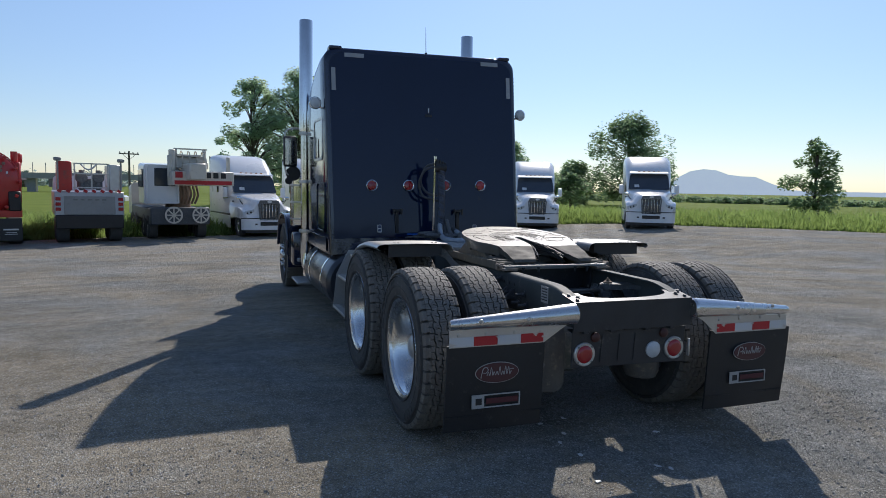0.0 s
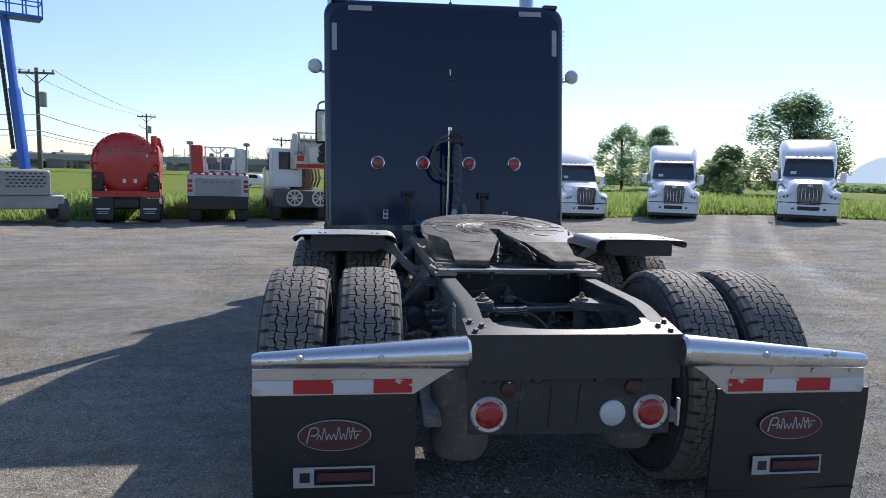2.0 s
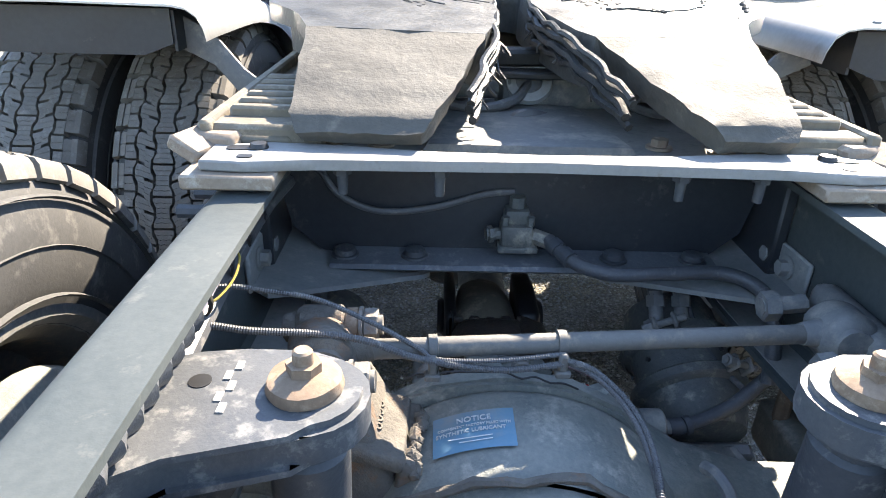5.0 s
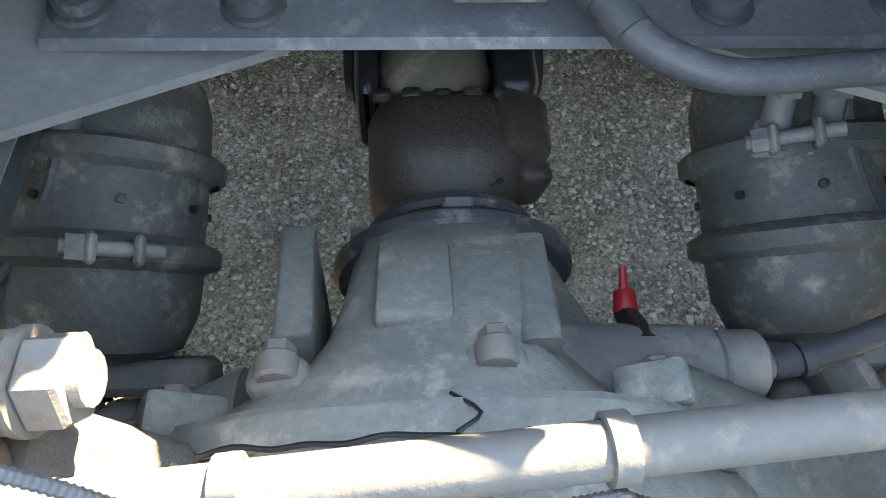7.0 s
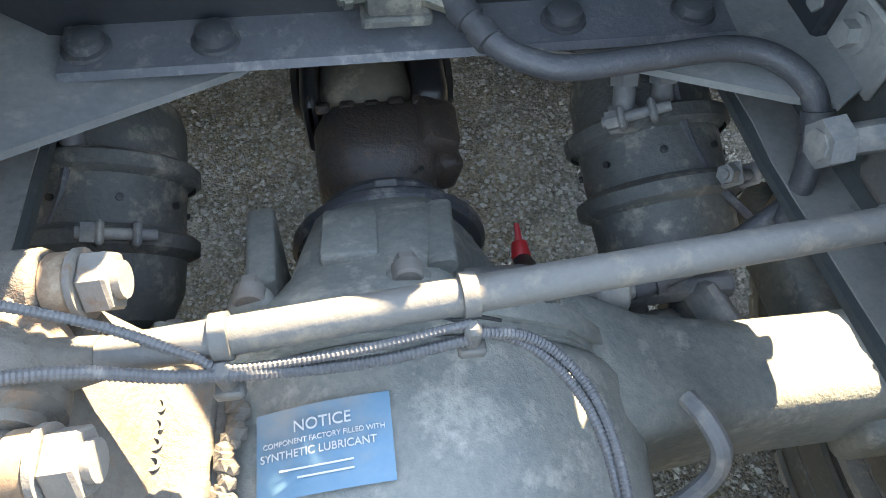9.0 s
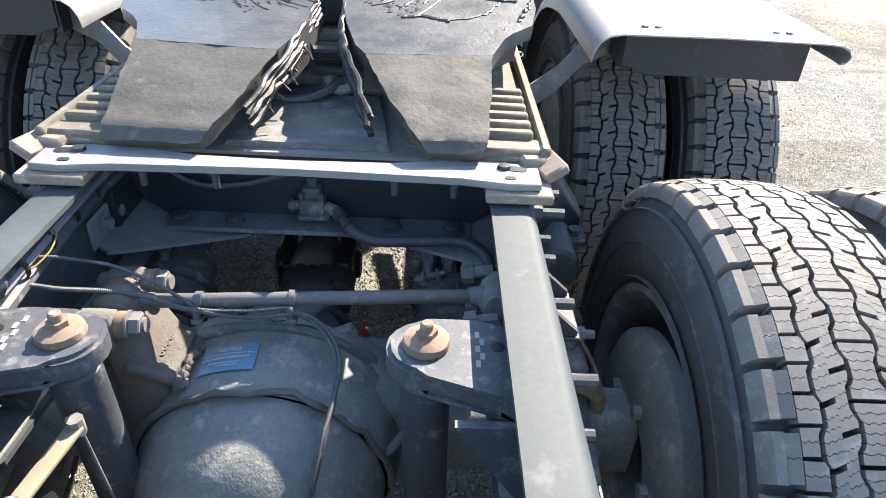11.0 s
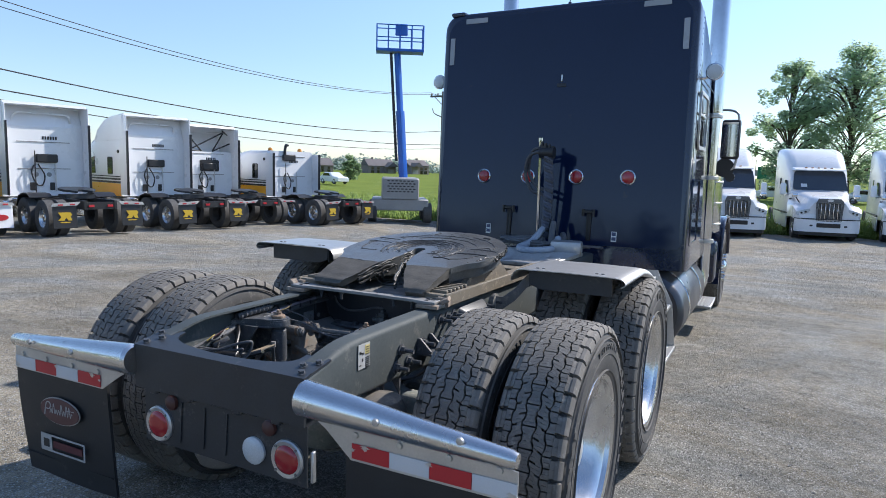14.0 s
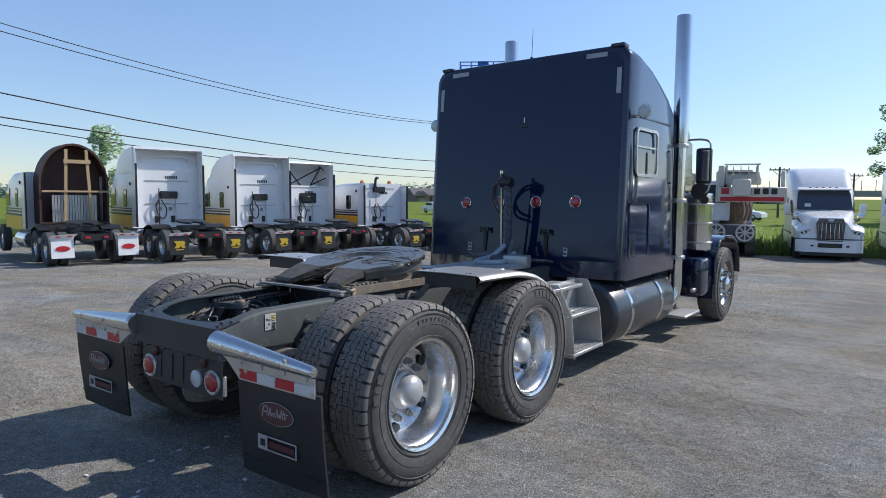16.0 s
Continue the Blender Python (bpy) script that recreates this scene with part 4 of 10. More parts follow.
    box(bm, (cx - 0.105, 0.002, lz), (0.066, 0.003, 0.062))
    part("flap_plate", bm, M_SILVER, flap, "white-framed dealer plate")
    bm = bm_new()
    box(bm, (cx - 0.105, -0.0005, lz), (0.036, 0.002, 0.036), (0, 0, 0), 0.0)
    part("plate_mark", bm, M_FLAP, flap)
    bm = bm_new()
    box(bm, (cx + 0.035, 0.0015, lz), (0.19, 0.003, 0.03))
    part("plate_bar", bm, surface("maroon_print", (0.1, 0.02, 0.025), rough=0.6, bump=0.0), flap)

# ---- fenders, fifth wheel, deck ----
FENDER = [(1.345, 1.124), (1.46, 1.124), (1.85, 1.118), (2.0, 1.105), (2.2, 1.065), (2.38, 0.985), (2.52, 0.86), (2.60, 0.7), (2.63, 0.55), (2.635, 0.31)]


def fender_across(side):
    """The sheet's section: inner edge bent down, flat top, outer edge rolled under."""
    pts = [(0.578, -0.062), (0.582, -0.04), (0.592, -0.018), (0.61, -0.005), (0.635, 0.0), (0.86, 0.003), (1.09, 0.0), (1.12, -0.003), (1.138, -0.012), (1.146, -0.026), (1.14, -0.038), (1.128, -0.042)]
    wide = 1.06 if side < 0 else 1.01
    return [(side * (0.578 + wide * (x - 0.578)), z) for x, z in pts]


for side in (-1, 1):
    bm = bm_new()
    across = fender_across(side)
    tail = 1.51 if side < 0 else 1.43
    path = spline([Vector((0, max(y, tail + 0.09 * k), z)) for k, (y, z) in enumerate(FENDER)], 4)
    rings = []
    for i, q in enumerate(path):
        d = (path[min(i + 1, len(path) - 1)] - path[max(i - 1, 0)]).normalized()
        up = Vector((0, -d.z, d.y))
        rings.append([[bm.verts.new(Vector((x, q.y, q.z)) + up * (h - t)) for x, h in across] for t in (0.0, 0.004)])
    for r0, r1 in zip(rings, rings[1:]):
        for k in range(2):
            for i in range(len(across) - 1):
                bm.faces.new((r0[k][i], r0[k][i + 1], r1[k][i + 1], r1[k][i]))
        for i in (0, len(across) - 1):
            bm.faces.new((r0[0][i], r0[1][i], r1[1][i], r1[0][i]))
    for r in (rings[0], rings[-1]):
        for i in range(len(across) - 1):
            bm.faces.new((r[0][i], r[0][i + 1], r[1][i + 1], r[1][i]))
    bmesh.ops.recalc_face_normals(bm, faces=bm.faces[:])
    fen = part("fender", bm, M_FENDER, truck, "bare aluminium half fender", angle=50)
    bm = bm_new()
    prism(bm, [(side * 0.66, 1.112), (side * 1.08, 1.112), (side * 1.08, 1.022), (side * 0.72, 1.022), (side * 0.66, 1.045)], 0, 0.006, pose(0, tail + 0.055, 0) @ XZ)
    prism(bm, [(tail + 0.055, 1.108), (1.98, 1.10), (1.98, 1.03), (tail + 0.055, 1.03)], 0, 0.006, pose(side * 0.66, 0, 0) @ YZ)
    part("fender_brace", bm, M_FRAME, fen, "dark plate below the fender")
    bm = bm_new()
    loft(bm, [[(side * x, 1.62 + a, z + b) for a, b in rrect(0.012, 0.07, 0.004, 2)] for x, z in ((0.405, 0.895), (0.47, 0.90), (0.54, 0.955), (0.60, 1.03), (0.67, 1.065))])
    rod(bm, (side * 0.405, 1.62, 0.895), (side * 0.43, 1.62, 0.895), 0.05, n=14)
    part("fender_arm", bm, M_DUSTY, fen, "bent steel fender arm")
    bm = bm_new()
    for x in (0.70, 0.73, 1.0, 1.03):
        lathe(bm, [(0.009, 0), (0.008, 0.004), (0, 0.005)], pose(side * x, tail + 0.065, 1.126), 10)
    parts("fender_rivet", bm, M_DUSTY, fen)

M_STOP = surface("rusty_steel", (0.3, 0.24, 0.185), (0.2, 0.15, 0.11), rough=0.75, bump=0.25, big=14, fine=160, dirt=(0.4, 0.36, 0.3), dirt_amount=0.4)
# flat tie bar with slotted ends
bm = bm_new()
top = [(-0.41, 0.92), (-0.36, 0.915), (-0.28, 0.93), (0.0, 0.938), (0.28, 0.93), (0.36, 0.915), (0.41, 0.92), (0.41, 0.985), (0.34, 1.0), (0.26, 0.993), (0.16, 0.975), (0.0, 0.969), (-0.16, 0.975), (-0.26, 0.993), (-0.34, 1.0), (-0.41, 0.985)]
vs = prism(bm, top, 1.0, 1.013)
bmesh.ops.bevel(bm, geom=[e for e in bm.edges], offset=0.002, segments=1, affect="EDGES")
bar = part("tie_bar", bm, M_BARE, truck, "bare steel tie bar with slotted ends")
bm = bm_new()
for sx in (-1, 1):
    prism(bm, rrect(0.05, 0.018, 0.008, 3), 1.0132, 1.0142, pose(sx * 0.365, 0.972, 0, 0, 0, -8 * sx))
    prism(bm, rrect(0.018, 0.012, 0.005, 3), 1.0132, 1.0142, pose(sx * 0.36, 0.937, 0))
    lathe(bm, [(0.012, 1.0142), (0.01, 1.019), (0, 1.02)], pose(sx * 0.352, 0.974, 0), 10)
parts("bar_slot", bm, M_BLACK, bar)
for sx in (-1, 1):
    bm = bm_new()
    box(bm, (sx * 0.375, 0.955, 0.990), (0.11, 0.10, 0.018), (0, 0, 0), 0.003)
    box(bm, (sx * 0.43, 0.99, 1.012), (0.045, 0.07, 0.02), (0, -sx * 28, sx * 18), 0.004)
    box(bm, (sx * 0.405, 1.03, 1.0), (0.06, 0.09, 0.05), (0, 0, sx * 12), 0.006)
    parts("bar_stop", bm, M_STOP, bar, "rusty end stop", reach=-0.2)
bm = bm_new()
for x in (-0.25, -0.13, 0.17, 0.27):
    rod(bm, (x, 0.962, 1.0), (x, 0.962, 0.96), 0.0075, 0.006, n=10)
    rod(bm, (x, 0.962, 1.0), (x, 0.962, 0.986), 0.0135, 0.0115, n=6)
parts("hanging_bolt", bm, M_XM, bar)

# dusty cross plate between the slide rails, with a raised middle and a release cylinder behind
bm = bm_new()
prism(bm, [(-0.335, 1.08), (0.335, 1.08), (0.33, 1.24), (0.27, 1.46), (-0.27, 1.46), (-0.33, 1.24)], 0.966, 0.973)
for v in bm.verts:
    v.co.z += 0.0012 * noise.noise(v.co * 8)
cross_plate = part("cross_plate", bm, M_DUST, truck, "dusty cross plate below the fifth wheel")
bm = bm_new()
loft(bm, [[(x * w, y, 0.9735 + h) for x, h in ((-1.0, 0.0), (-0.95, 0.012), (0.95, 0.012), (1.0, 0.0))] for y, w in ((1.10, 0.155), (1.25, 0.135), (1.36, 0.115))])
part("raised_middle", bm, M_DUSTY, cross_plate)
bm = bm_new()
for x, y in ((-0.215, 1.13), (0.2, 1.145), (0.285, 1.12), (-0.29, 1.12)):
    hexbolt(bm, (x, y, 0.9745), (0, 0, 1), 0.013, 0.011)
    rod(bm, (x, y, 0.9735), (x, y, 0.9765), 0.02, n=16)
parts("plate_bolt", bm, M_STOP, cross_plate)
bm = bm_new()
rod(bm, (-0.02, 1.40, 1.0), (0.24, 1.44, 1.0), 0.042, n=24, bev=0.008)
rod(bm, (-0.2, 1.43, 1.0), (0.02, 1.41, 1.0), 0.016, n=14)
cyl = part("release_cylinder", bm, M_DUSTY, cross_plate, "dusty release cylinder")
bm = bm_new()
lathe(bm, [(0.024, -0.008), (0.04, -0.008), (0.043, 0.0), (0.04, 0.008), (0.024, 0.008)], along((0.03, 1.375, 1.022), (0.02, 1.2, 1.16)), 26, close=True)
part("cylinder_ring", bm, M_CAST, cyl, "pale ring on the release cylinder")
bm = bm_new()
hose(bm, [(0.03, 1.38, 1.02), (0.0, 1.33, 1.0), (-0.06, 1.30, 0.992), (-0.13, 1.32, 1.0), (-0.17, 1.40, 1.02)], 0.009)
hose(bm, [(0.16, 1.36, 1.03), (0.2, 1.31, 1.0), (0.25, 1.29, 0.99), (0.29, 1.33, 0.99)], 0.008)
parts("cylinder_hose", bm, M_LOOM, cyl)

# fifth wheel
bm = bm_new()
for sx in (-1, 1):
    box(bm, (sx * 0.372, 1.75, 0.995), (0.11, 1.5, 0.035), (-0.6, 0, 0), 0.006)
    box(bm, (sx * 0.425, 1.75, 1.0), (0.018, 1.5, 0.06), (-0.6, 0, 0), 0.004)
    for k in range(6):
        box(bm, (sx * 0.362, 1.06 + 0.042 * k, 1.028), (0.09, 0.02, 0.035), (0, 0, 0), 0.004)
    box(bm, (sx * 0.352, 1.03, 1.01), (0.14, 0.05, 0.045), (0, 0, 0), 0.006)
    # pivot bracket under the plate
    prism(bm, [(1.26, 1.0), (1.95, 1.0), (1.74, 1.13), (1.5, 1.12)], 0, 0.03, pose(sx * 0.36 - 0.015, 0, 0) @ YZ)
    rod(bm, (sx * 0.31, 1.61, 1.1), (sx * 0.41, 1.61, 1.1), 0.035, n=18)
box(bm, (0, 1.50, 0.985), (0.66, 0.07, 0.02), (0, 0, 0), 0.004)
box(bm, (0, 2.2, 1.0), (0.66, 0.12, 0.02), (0, 0, 0), 0.004)
box(bm, (0, 1.80, 1.05), (0.3, 0.2, 0.04), (0, 0, 0), 0.01)
fw = part("fifth_wheel_base", bm, M_SLIDE, truck, "dusty fifth wheel slide base")

TIP = pose(0.004, 1.60, 1.170, 6.5, 0, 0)


def fw_outline(sx):
    """One half of the plate, from the throat round to the nose."""
    pts = [(sx * 0.0, 0.45)]
    for i in range(1, 13):
        a = radians(90 - 88 * i / 12)
        pts.append((sx * 0.445 * math.cos(a), 0.45 * math.sin(a)))
    inner = ((0.095, -0.40), (0.072, -0.36), (0.042, -0.25), (0.02, -0.13)) if sx > 0 else ((-0.068, -0.40), (-0.052, -0.34), (-0.036, -0.25), (-0.042, -0.14))
    pts += [(sx * 0.443, -0.12), (sx * 0.425, -0.22), (sx * 0.38, -0.27), (sx * 0.362, -0.30), (sx * 0.335, -0.38), *inner]
    for i in range(6):
        a = radians(-30 + 24 * i)
        pts.append((-0.012 + sx * 0.034 * math.cos(a), -0.066 + 0.034 * math.sin(a)))
    pts[-1] = (-0.012, -0.032)
    pts[0] = (-0.012, 0.45)
    return pts


for sx in (-1, 1):
    bm = bm_new()
    prism(bm, fw_outline(sx), -0.03, 0.0, TIP)
    # skirt
    prism(bm, [(x * 0.93, y * 0.93) for x, y in fw_outline(sx)], -0.085, -0.03, TIP)
    part("fifth_wheel_plate", bm, M_GREASE, fw, "black greased fifth wheel plate")
    # worn ramp leading down to the back
    bm = bm_new()
    a, b, c = (0.095, 0.14, 0.205) if sx > 0 else (0.068, 0.10, 0.145)
    ramp = [[(sx * 0.335, -0.38, 0.0), (sx * a, -0.40, 0.0), (sx * (a + 0.02), -0.39, -0.05), (sx * 0.325, -0.38, -0.05)],
            [(sx * 0.328, -0.50, -0.022), (sx * b, -0.51, -0.022), (sx * (b + 0.01), -0.50, -0.062), (sx * 0.32, -0.50, -0.062)],
            [(sx * 0.32, -0.61, -0.05), (sx * c, -0.62, -0.05), (sx * (c + 0.005), -0.61, -0.085), (sx * 0.315, -0.605, -0.085)],
            [(sx * 0.312, -0.632, -0.066), (sx * (c + 0.012), -0.636, -0.066), (sx * (c + 0.013), -0.625, -0.085), (sx * 0.306, -0.62, -0.085)]]
    vs = loft(bm, ramp)
    xf(bm, vs, TIP)
    bmesh.ops.subdivide_edges(bm, edges=bm.edges[:], cuts=6, use_grid_fill=True)
    for v in bm.verts:
        v.co += 0.004 * noise.noise_vector(v.co * 25) + 0.0022 * noise.noise_vector(v.co * 90)
    part("fifth_wheel_ramp", bm, M_RAMP, fw, "worn bare steel ramp with old grease")
# ragged grease ridges
random.seed(7)
bm = bm_new()
for rr, a0, a1 in ((0.2, 15, 168), (0.235, -40, 215), (0.30, 30, 120), (0.135, -50, 230), (0.17, 0, 180), (0.36, 60, 140), (0.40, 20, 70)):
    pts = []
    for i in range(16):
        a = radians(a0 + (a1 - a0) * i / 15)
        q = Vector((rr * math.cos(a) + 0.006 * random.uniform(-1, 1), -0.05 + rr * math.sin(a) + 0.006 * random.uniform(-1, 1), 0.0))
        pts.append(TIP @ q)
    hose(bm, pts, 0.0032, n=6, k=3)
SPOKES = (((-0.42, 0.05), (-0.33, 0.045), (-0.25, 0.03), 0.003), ((-0.40, 0.14), (-0.32, 0.13), (-0.25, 0.125), 0.003), ((-0.36, -0.05), (-0.38, 0.0), (-0.35, 0.045), 0.003), ((-0.34, -0.16), (-0.29, -0.165), (-0.24, -0.16), 0.0025), ((-0.37, -0.04), (-0.36, -0.11), (-0.33, -0.16), 0.0025),
          ((0.22, -0.085), (0.31, -0.075), (0.405, -0.085), 0.0055), ((0.26, 0.03), (0.33, 0.035), (0.42, 0.02), 0.004), ((0.27, 0.03), (0.32, 0.08), (0.345, 0.085), 0.003), ((0.345, 0.085), (0.37, 0.05), (0.375, 0.02), 0.003), ((0.15, -0.21), (0.2, -0.20), (0.25, -0.225), 0.0045), ((0.25, -0.22), (0.33, -0.17), (0.36, -0.10), 0.003), ((-0.12, 0.33), (-0.1, 0.36), (-0.11, 0.38), 0.004), ((0.21, 0.33), (0.235, 0.325), (0.26, 0.315), 0.007))
for a, b, c, r in SPOKES:
    pts = spline([Vector((*q, 0.0)) for q in (a, b, c)], 7)
    hose(bm, [TIP @ (q + Vector((random.uniform(-1, 1) * 0.004, random.uniform(-1, 1) * 0.004, 0))) for q in pts], r, n=6, k=2)
for k in range(70):
    rr = random.uniform(0.095, 0.225)
    a0 = random.uniform(-35, 205)
    arc = random.uniform(12, 55)
    pts = [TIP @ Vector((rr * math.cos(radians(a0 + arc * i / 7)) + random.uniform(-0.002, 0.002), -0.05 + rr * math.sin(radians(a0 + arc * i / 7)) + random.uniform(-0.002, 0.002), 0)) for i in range(8)]
    hose(bm, pts, random.uniform(0.0009, 0.0022), n=5, k=2)
for k in range(90):
    a = radians(random.uniform(-34, 30))
    q = Vector((0.445 * math.cos(a) + random.uniform(-0.006, 0.006), 0.45 * math.sin(a), random.uniform(-0.03, 0.0)))
    vs = bmesh.ops.create_icosphere(bm, subdivisions=1, radius=random.uniform(0.004, 0.012))["verts"]
    xf(bm, vs, Matrix.Translation(TIP @ q) @ Matrix.Rotation(a, 4, "Z") @ Matrix.Diagonal((0.7, 1.3, 0.9, 1)))
for sx in (-1, 1):
    def lip(t, drop):
        """A point of the throat's edge, t running from the hole to the ramp's tip."""
        edge = 0.028 + 0.09 * max(0, t - 0.3) + 0.06 * max(0, t - 0.6) if sx > 0 else -0.038 - 0.02 * t - 0.09 * max(0, t - 0.6)
        return Vector((edge + random.uniform(-0.004, 0.004), -0.10 - 0.46 * t, drop - 0.09 * max(0, t - 0.65) + random.uniform(-0.005, 0.003)))
    for drop, r in ((-0.004, 0.005), (-0.016, 0.006), (-0.03, 0.007), (-0.045, 0.006)):
        hose(bm, [TIP @ lip(i / 17, drop) for i in range(18)], r, n=6, k=3)
    for k in range(16 if sx < 0 else 5):
        a = lip(random.uniform(0.2, 0.85), -0.035)
        b = a + Vector((-sx * random.uniform(0.0, 0.03), random.uniform(-0.03, 0.01), -random.uniform(0.012, 0.035)))
        hose(bm, [TIP @ a, TIP @ (a.lerp(b, 0.5) + Vector((random.uniform(-0.008, 0.008), 0, 0))), TIP @ b], random.uniform(0.0012, 0.003), n=5, k=4)
for k in range(620):
    a, rr = random.uniform(-0.25 * math.pi, 1.25 * math.pi), random.uniform(0.085, 0.235)
    q = Vector((rr * math.cos(a), -0.06 + rr * math.sin(a), 0.0))
    r = random.uniform(0.0015, 0.0048)
    vs = bmesh.ops.create_icosphere(bm, subdivisions=1, radius=r)["verts"]
    xf(bm, vs, Matrix.Translation(TIP @ q) @ Matrix.Rotation(a + random.uniform(1.2, 1.9), 4, "Z") @ Matrix.Diagonal((random.uniform(1.2, 3.2), 1.0, 0.45, 1)))
for k in range(800):
    a, rr = random.uniform(-0.1 * math.pi, 1.1 * math.pi), 0.42 * math.sqrt(random.random())
    q = Vector((rr * math.cos(a), rr * math.sin(a), 0.0))
    if abs(q.x) < 0.1 and q.y < 0.05:
        continue
    vs = bmesh.ops.create_icosphere(bm, subdivisions=1, radius=random.uniform(0.001, 0.0032))["verts"]
    xf(bm, vs, Matrix.Translation(TIP @ q) @ Matrix.Rotation(a + random.uniform(1.2, 1.9), 4, "Z") @ Matrix.Diagonal((random.uniform(1.0, 4.0), 1.0, 0.35, 1)))
tagged(part("grease", bm, M_BEAD, fw, "thick black grease ridges"), kind="stuff")
bm = bm_new()
box(bm, (-0.105, 1.47, 1.095), (0.05, 0.16, 0.05), (8, 0, -16), 0.008)
box(bm, (0.02, 1.385, 1.065), (0.15, 0.03, 0.03), (8, 0, 6), 0.006)
box(bm, (0.03, 1.36, 1.04), (0.12, 0.05, 0.012), (0, 0, 0), 0.003)
rod(bm, (-0.3, 1.40, 1.045), (-0.06, 1.41, 1.05), 0.012, n=10)
part("lock_jaw", bm, M_BEAD, fw, "greased locking jaw")
bm = bm_new()
hose(bm, [(-0.05, 1.3, 0.9), (0.0, 1.28, 0.98), (0.06, 1.32, 0.97), (0.1, 1.4, 0.92)], 0.012)
hose(bm, [(-0.1, 1.34, 0.88), (-0.02, 1.36, 0.95), (0.08, 1.36, 0.92)], 0.01)
parts("slide_air_line", bm, M_LOOM, fw)

# deck plate and boxes behind the sleeper
bm = bm_new()
box(bm, (0.1, 2.98, 0.98), (0.66, 0.86, 0.03), (-0.6, 0, 0), 0.006)
deck = part("deck_plate", bm, M_FENDER, truck, "ribbed aluminium deck plate")
bm = bm_new()
for i in range(12):
    box(bm, (0.1, 2.62 + 0.066 * i, 0.998 - 0.0007 * i), (0.6, 0.026, 0.008), (0, 0, 0), 0.002)
parts("deck_rib", bm, M_FENDER, deck)
bm = bm_new()
box(bm, (0.31, 3.36, 1.03), (0.24, 0.15, 0.1), (0, 0, 10), 0.02, 2)
part("valve_box", bm, M_FENDER, truck, "pale valve box on the deck")
bm = bm_new()
hose(bm, [(0.05, 3.6, 1.16), (0.0, 3.42, 1.05), (-0.02, 3.2, 1.02), (0.06, 3.06, 1.018), (0.17, 3.12, 1.018), (0.22, 3.3, 1.02), (0.2, 3.5, 1.08)], 0.026, n=12, k=8, ribs=0.1, pitch=0.03)
part("wrapped_hose", bm, M_WRAP, truck, "pale wrapped hose looped on the deck")

# ---- sleeper ----
SL = Matrix.Translation((0, 3.905, 1.55)) @ pose(0, 0, 0, 0, -1.0, 0) @ Matrix.Translation((0, -3.905, -1.55))


def back_y(z):
    return 3.905 + 0.092 * (z - 1.55)


def sleeper_section(y_off, w=1.13, zb=0.83, zt=3.06, r=0.13, n=6):
    out = []
    for cx, cz, a0 in ((w - r, zt - r, 0), (-(w - r), zt - r, 90)):
        for i in range(n + 1):
            a = radians(a0 + 90 * i / n)
            out.append((cx + r * math.cos(a), cz + r * math.sin(a)))
    out += [(-w, 2.0), (-w, zb), (w, zb), (w, 2.0)]
    return out


bm = bm_new()
secs = []
for (dy, zt, w, r) in ((0.0, 3.03, 1.095, 0.16), (0.012, 3.055, 1.12, 0.15), (0.035, 3.065, 1.13, 0.14), (0.35, 3.05, 1.13, 0.14), (0.7, 2.99, 1.13, 0.16), (1.0, 2.91, 1.13, 0.2), (1.25, 2.82, 1.13, 0.22), (1.45, 2.72, 1.12, 0.24)):
    s = sleeper_section(0, w, 0.83, zt, r)
    secs.append([(x, back_y(z) * (1 - dy / 1.45) + 5.40 * (dy / 1.45) + (0 if dy < 1.4 else 0), z) for x, z in s])
vs = loft(bm, secs)
xf(bm, vs, SL)
sleeper = part("sleeper", bm, M_NAVY, truck, "dark navy glossy tall sleeper box", angle=50)
# back skin, a gloss panel set just proud
bm = bm_new()
pan = []
for x, z in sleeper_section(0, 1.075, 1.0, 3.01, 0.15):
    pan.append((x, z))
lo = [bm.verts.new((x, back_y(z) - 0.006, z)) for x, z in pan]
hi = [bm.verts.new((x, back_y(z) + 0.004, z)) for x, z in pan]
bm.faces.new(lo)
for i in range(len(pan)):
    bm.faces.new((lo[i], lo[(i + 1) % len(pan)], hi[(i + 1) % len(pan)], hi[i]))
xf(bm, bm.verts[:], SL)
part("back_panel", bm, M_BACK, sleeper, "glossy dark navy back panel")
# roof corner rails
bm = bm_new()
for sx in (-1, 1):
    box(bm, (sx * 1.0, 4.11, 3.062), (0.14, 0.14, 0.04), (0, 0, 0), 0.015, 2)
xf(bm, bm.verts[:], SL)
parts("roof_rail", bm, M_NAVY, sleeper)
# open space below the back panel, its shade drawn as a black block
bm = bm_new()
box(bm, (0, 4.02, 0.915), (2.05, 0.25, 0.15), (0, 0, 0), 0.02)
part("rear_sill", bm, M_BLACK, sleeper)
bm = bm_new()
for sx in (-1, 1):
    box(bm, (sx * 0.80, back_y(3.0) - 0.011, 2.985), (0.215, 0.004, 0.045), (-5.2, 0, 0))
    box(bm, (sx * 1.035, back_y(2.72) - 0.009, 2.72), (0.045, 0.004, 0.245), (-5.2, 0, 0))
xf(bm, bm.verts[:], SL)
parts("reflector_strip", bm, surface("silver_tape", (0.35, 0.36, 0.37), (0.28, 0.29, 0.3), rough=0.3, bump=0.02, fine=200), sleeper, "silver reflective strip")
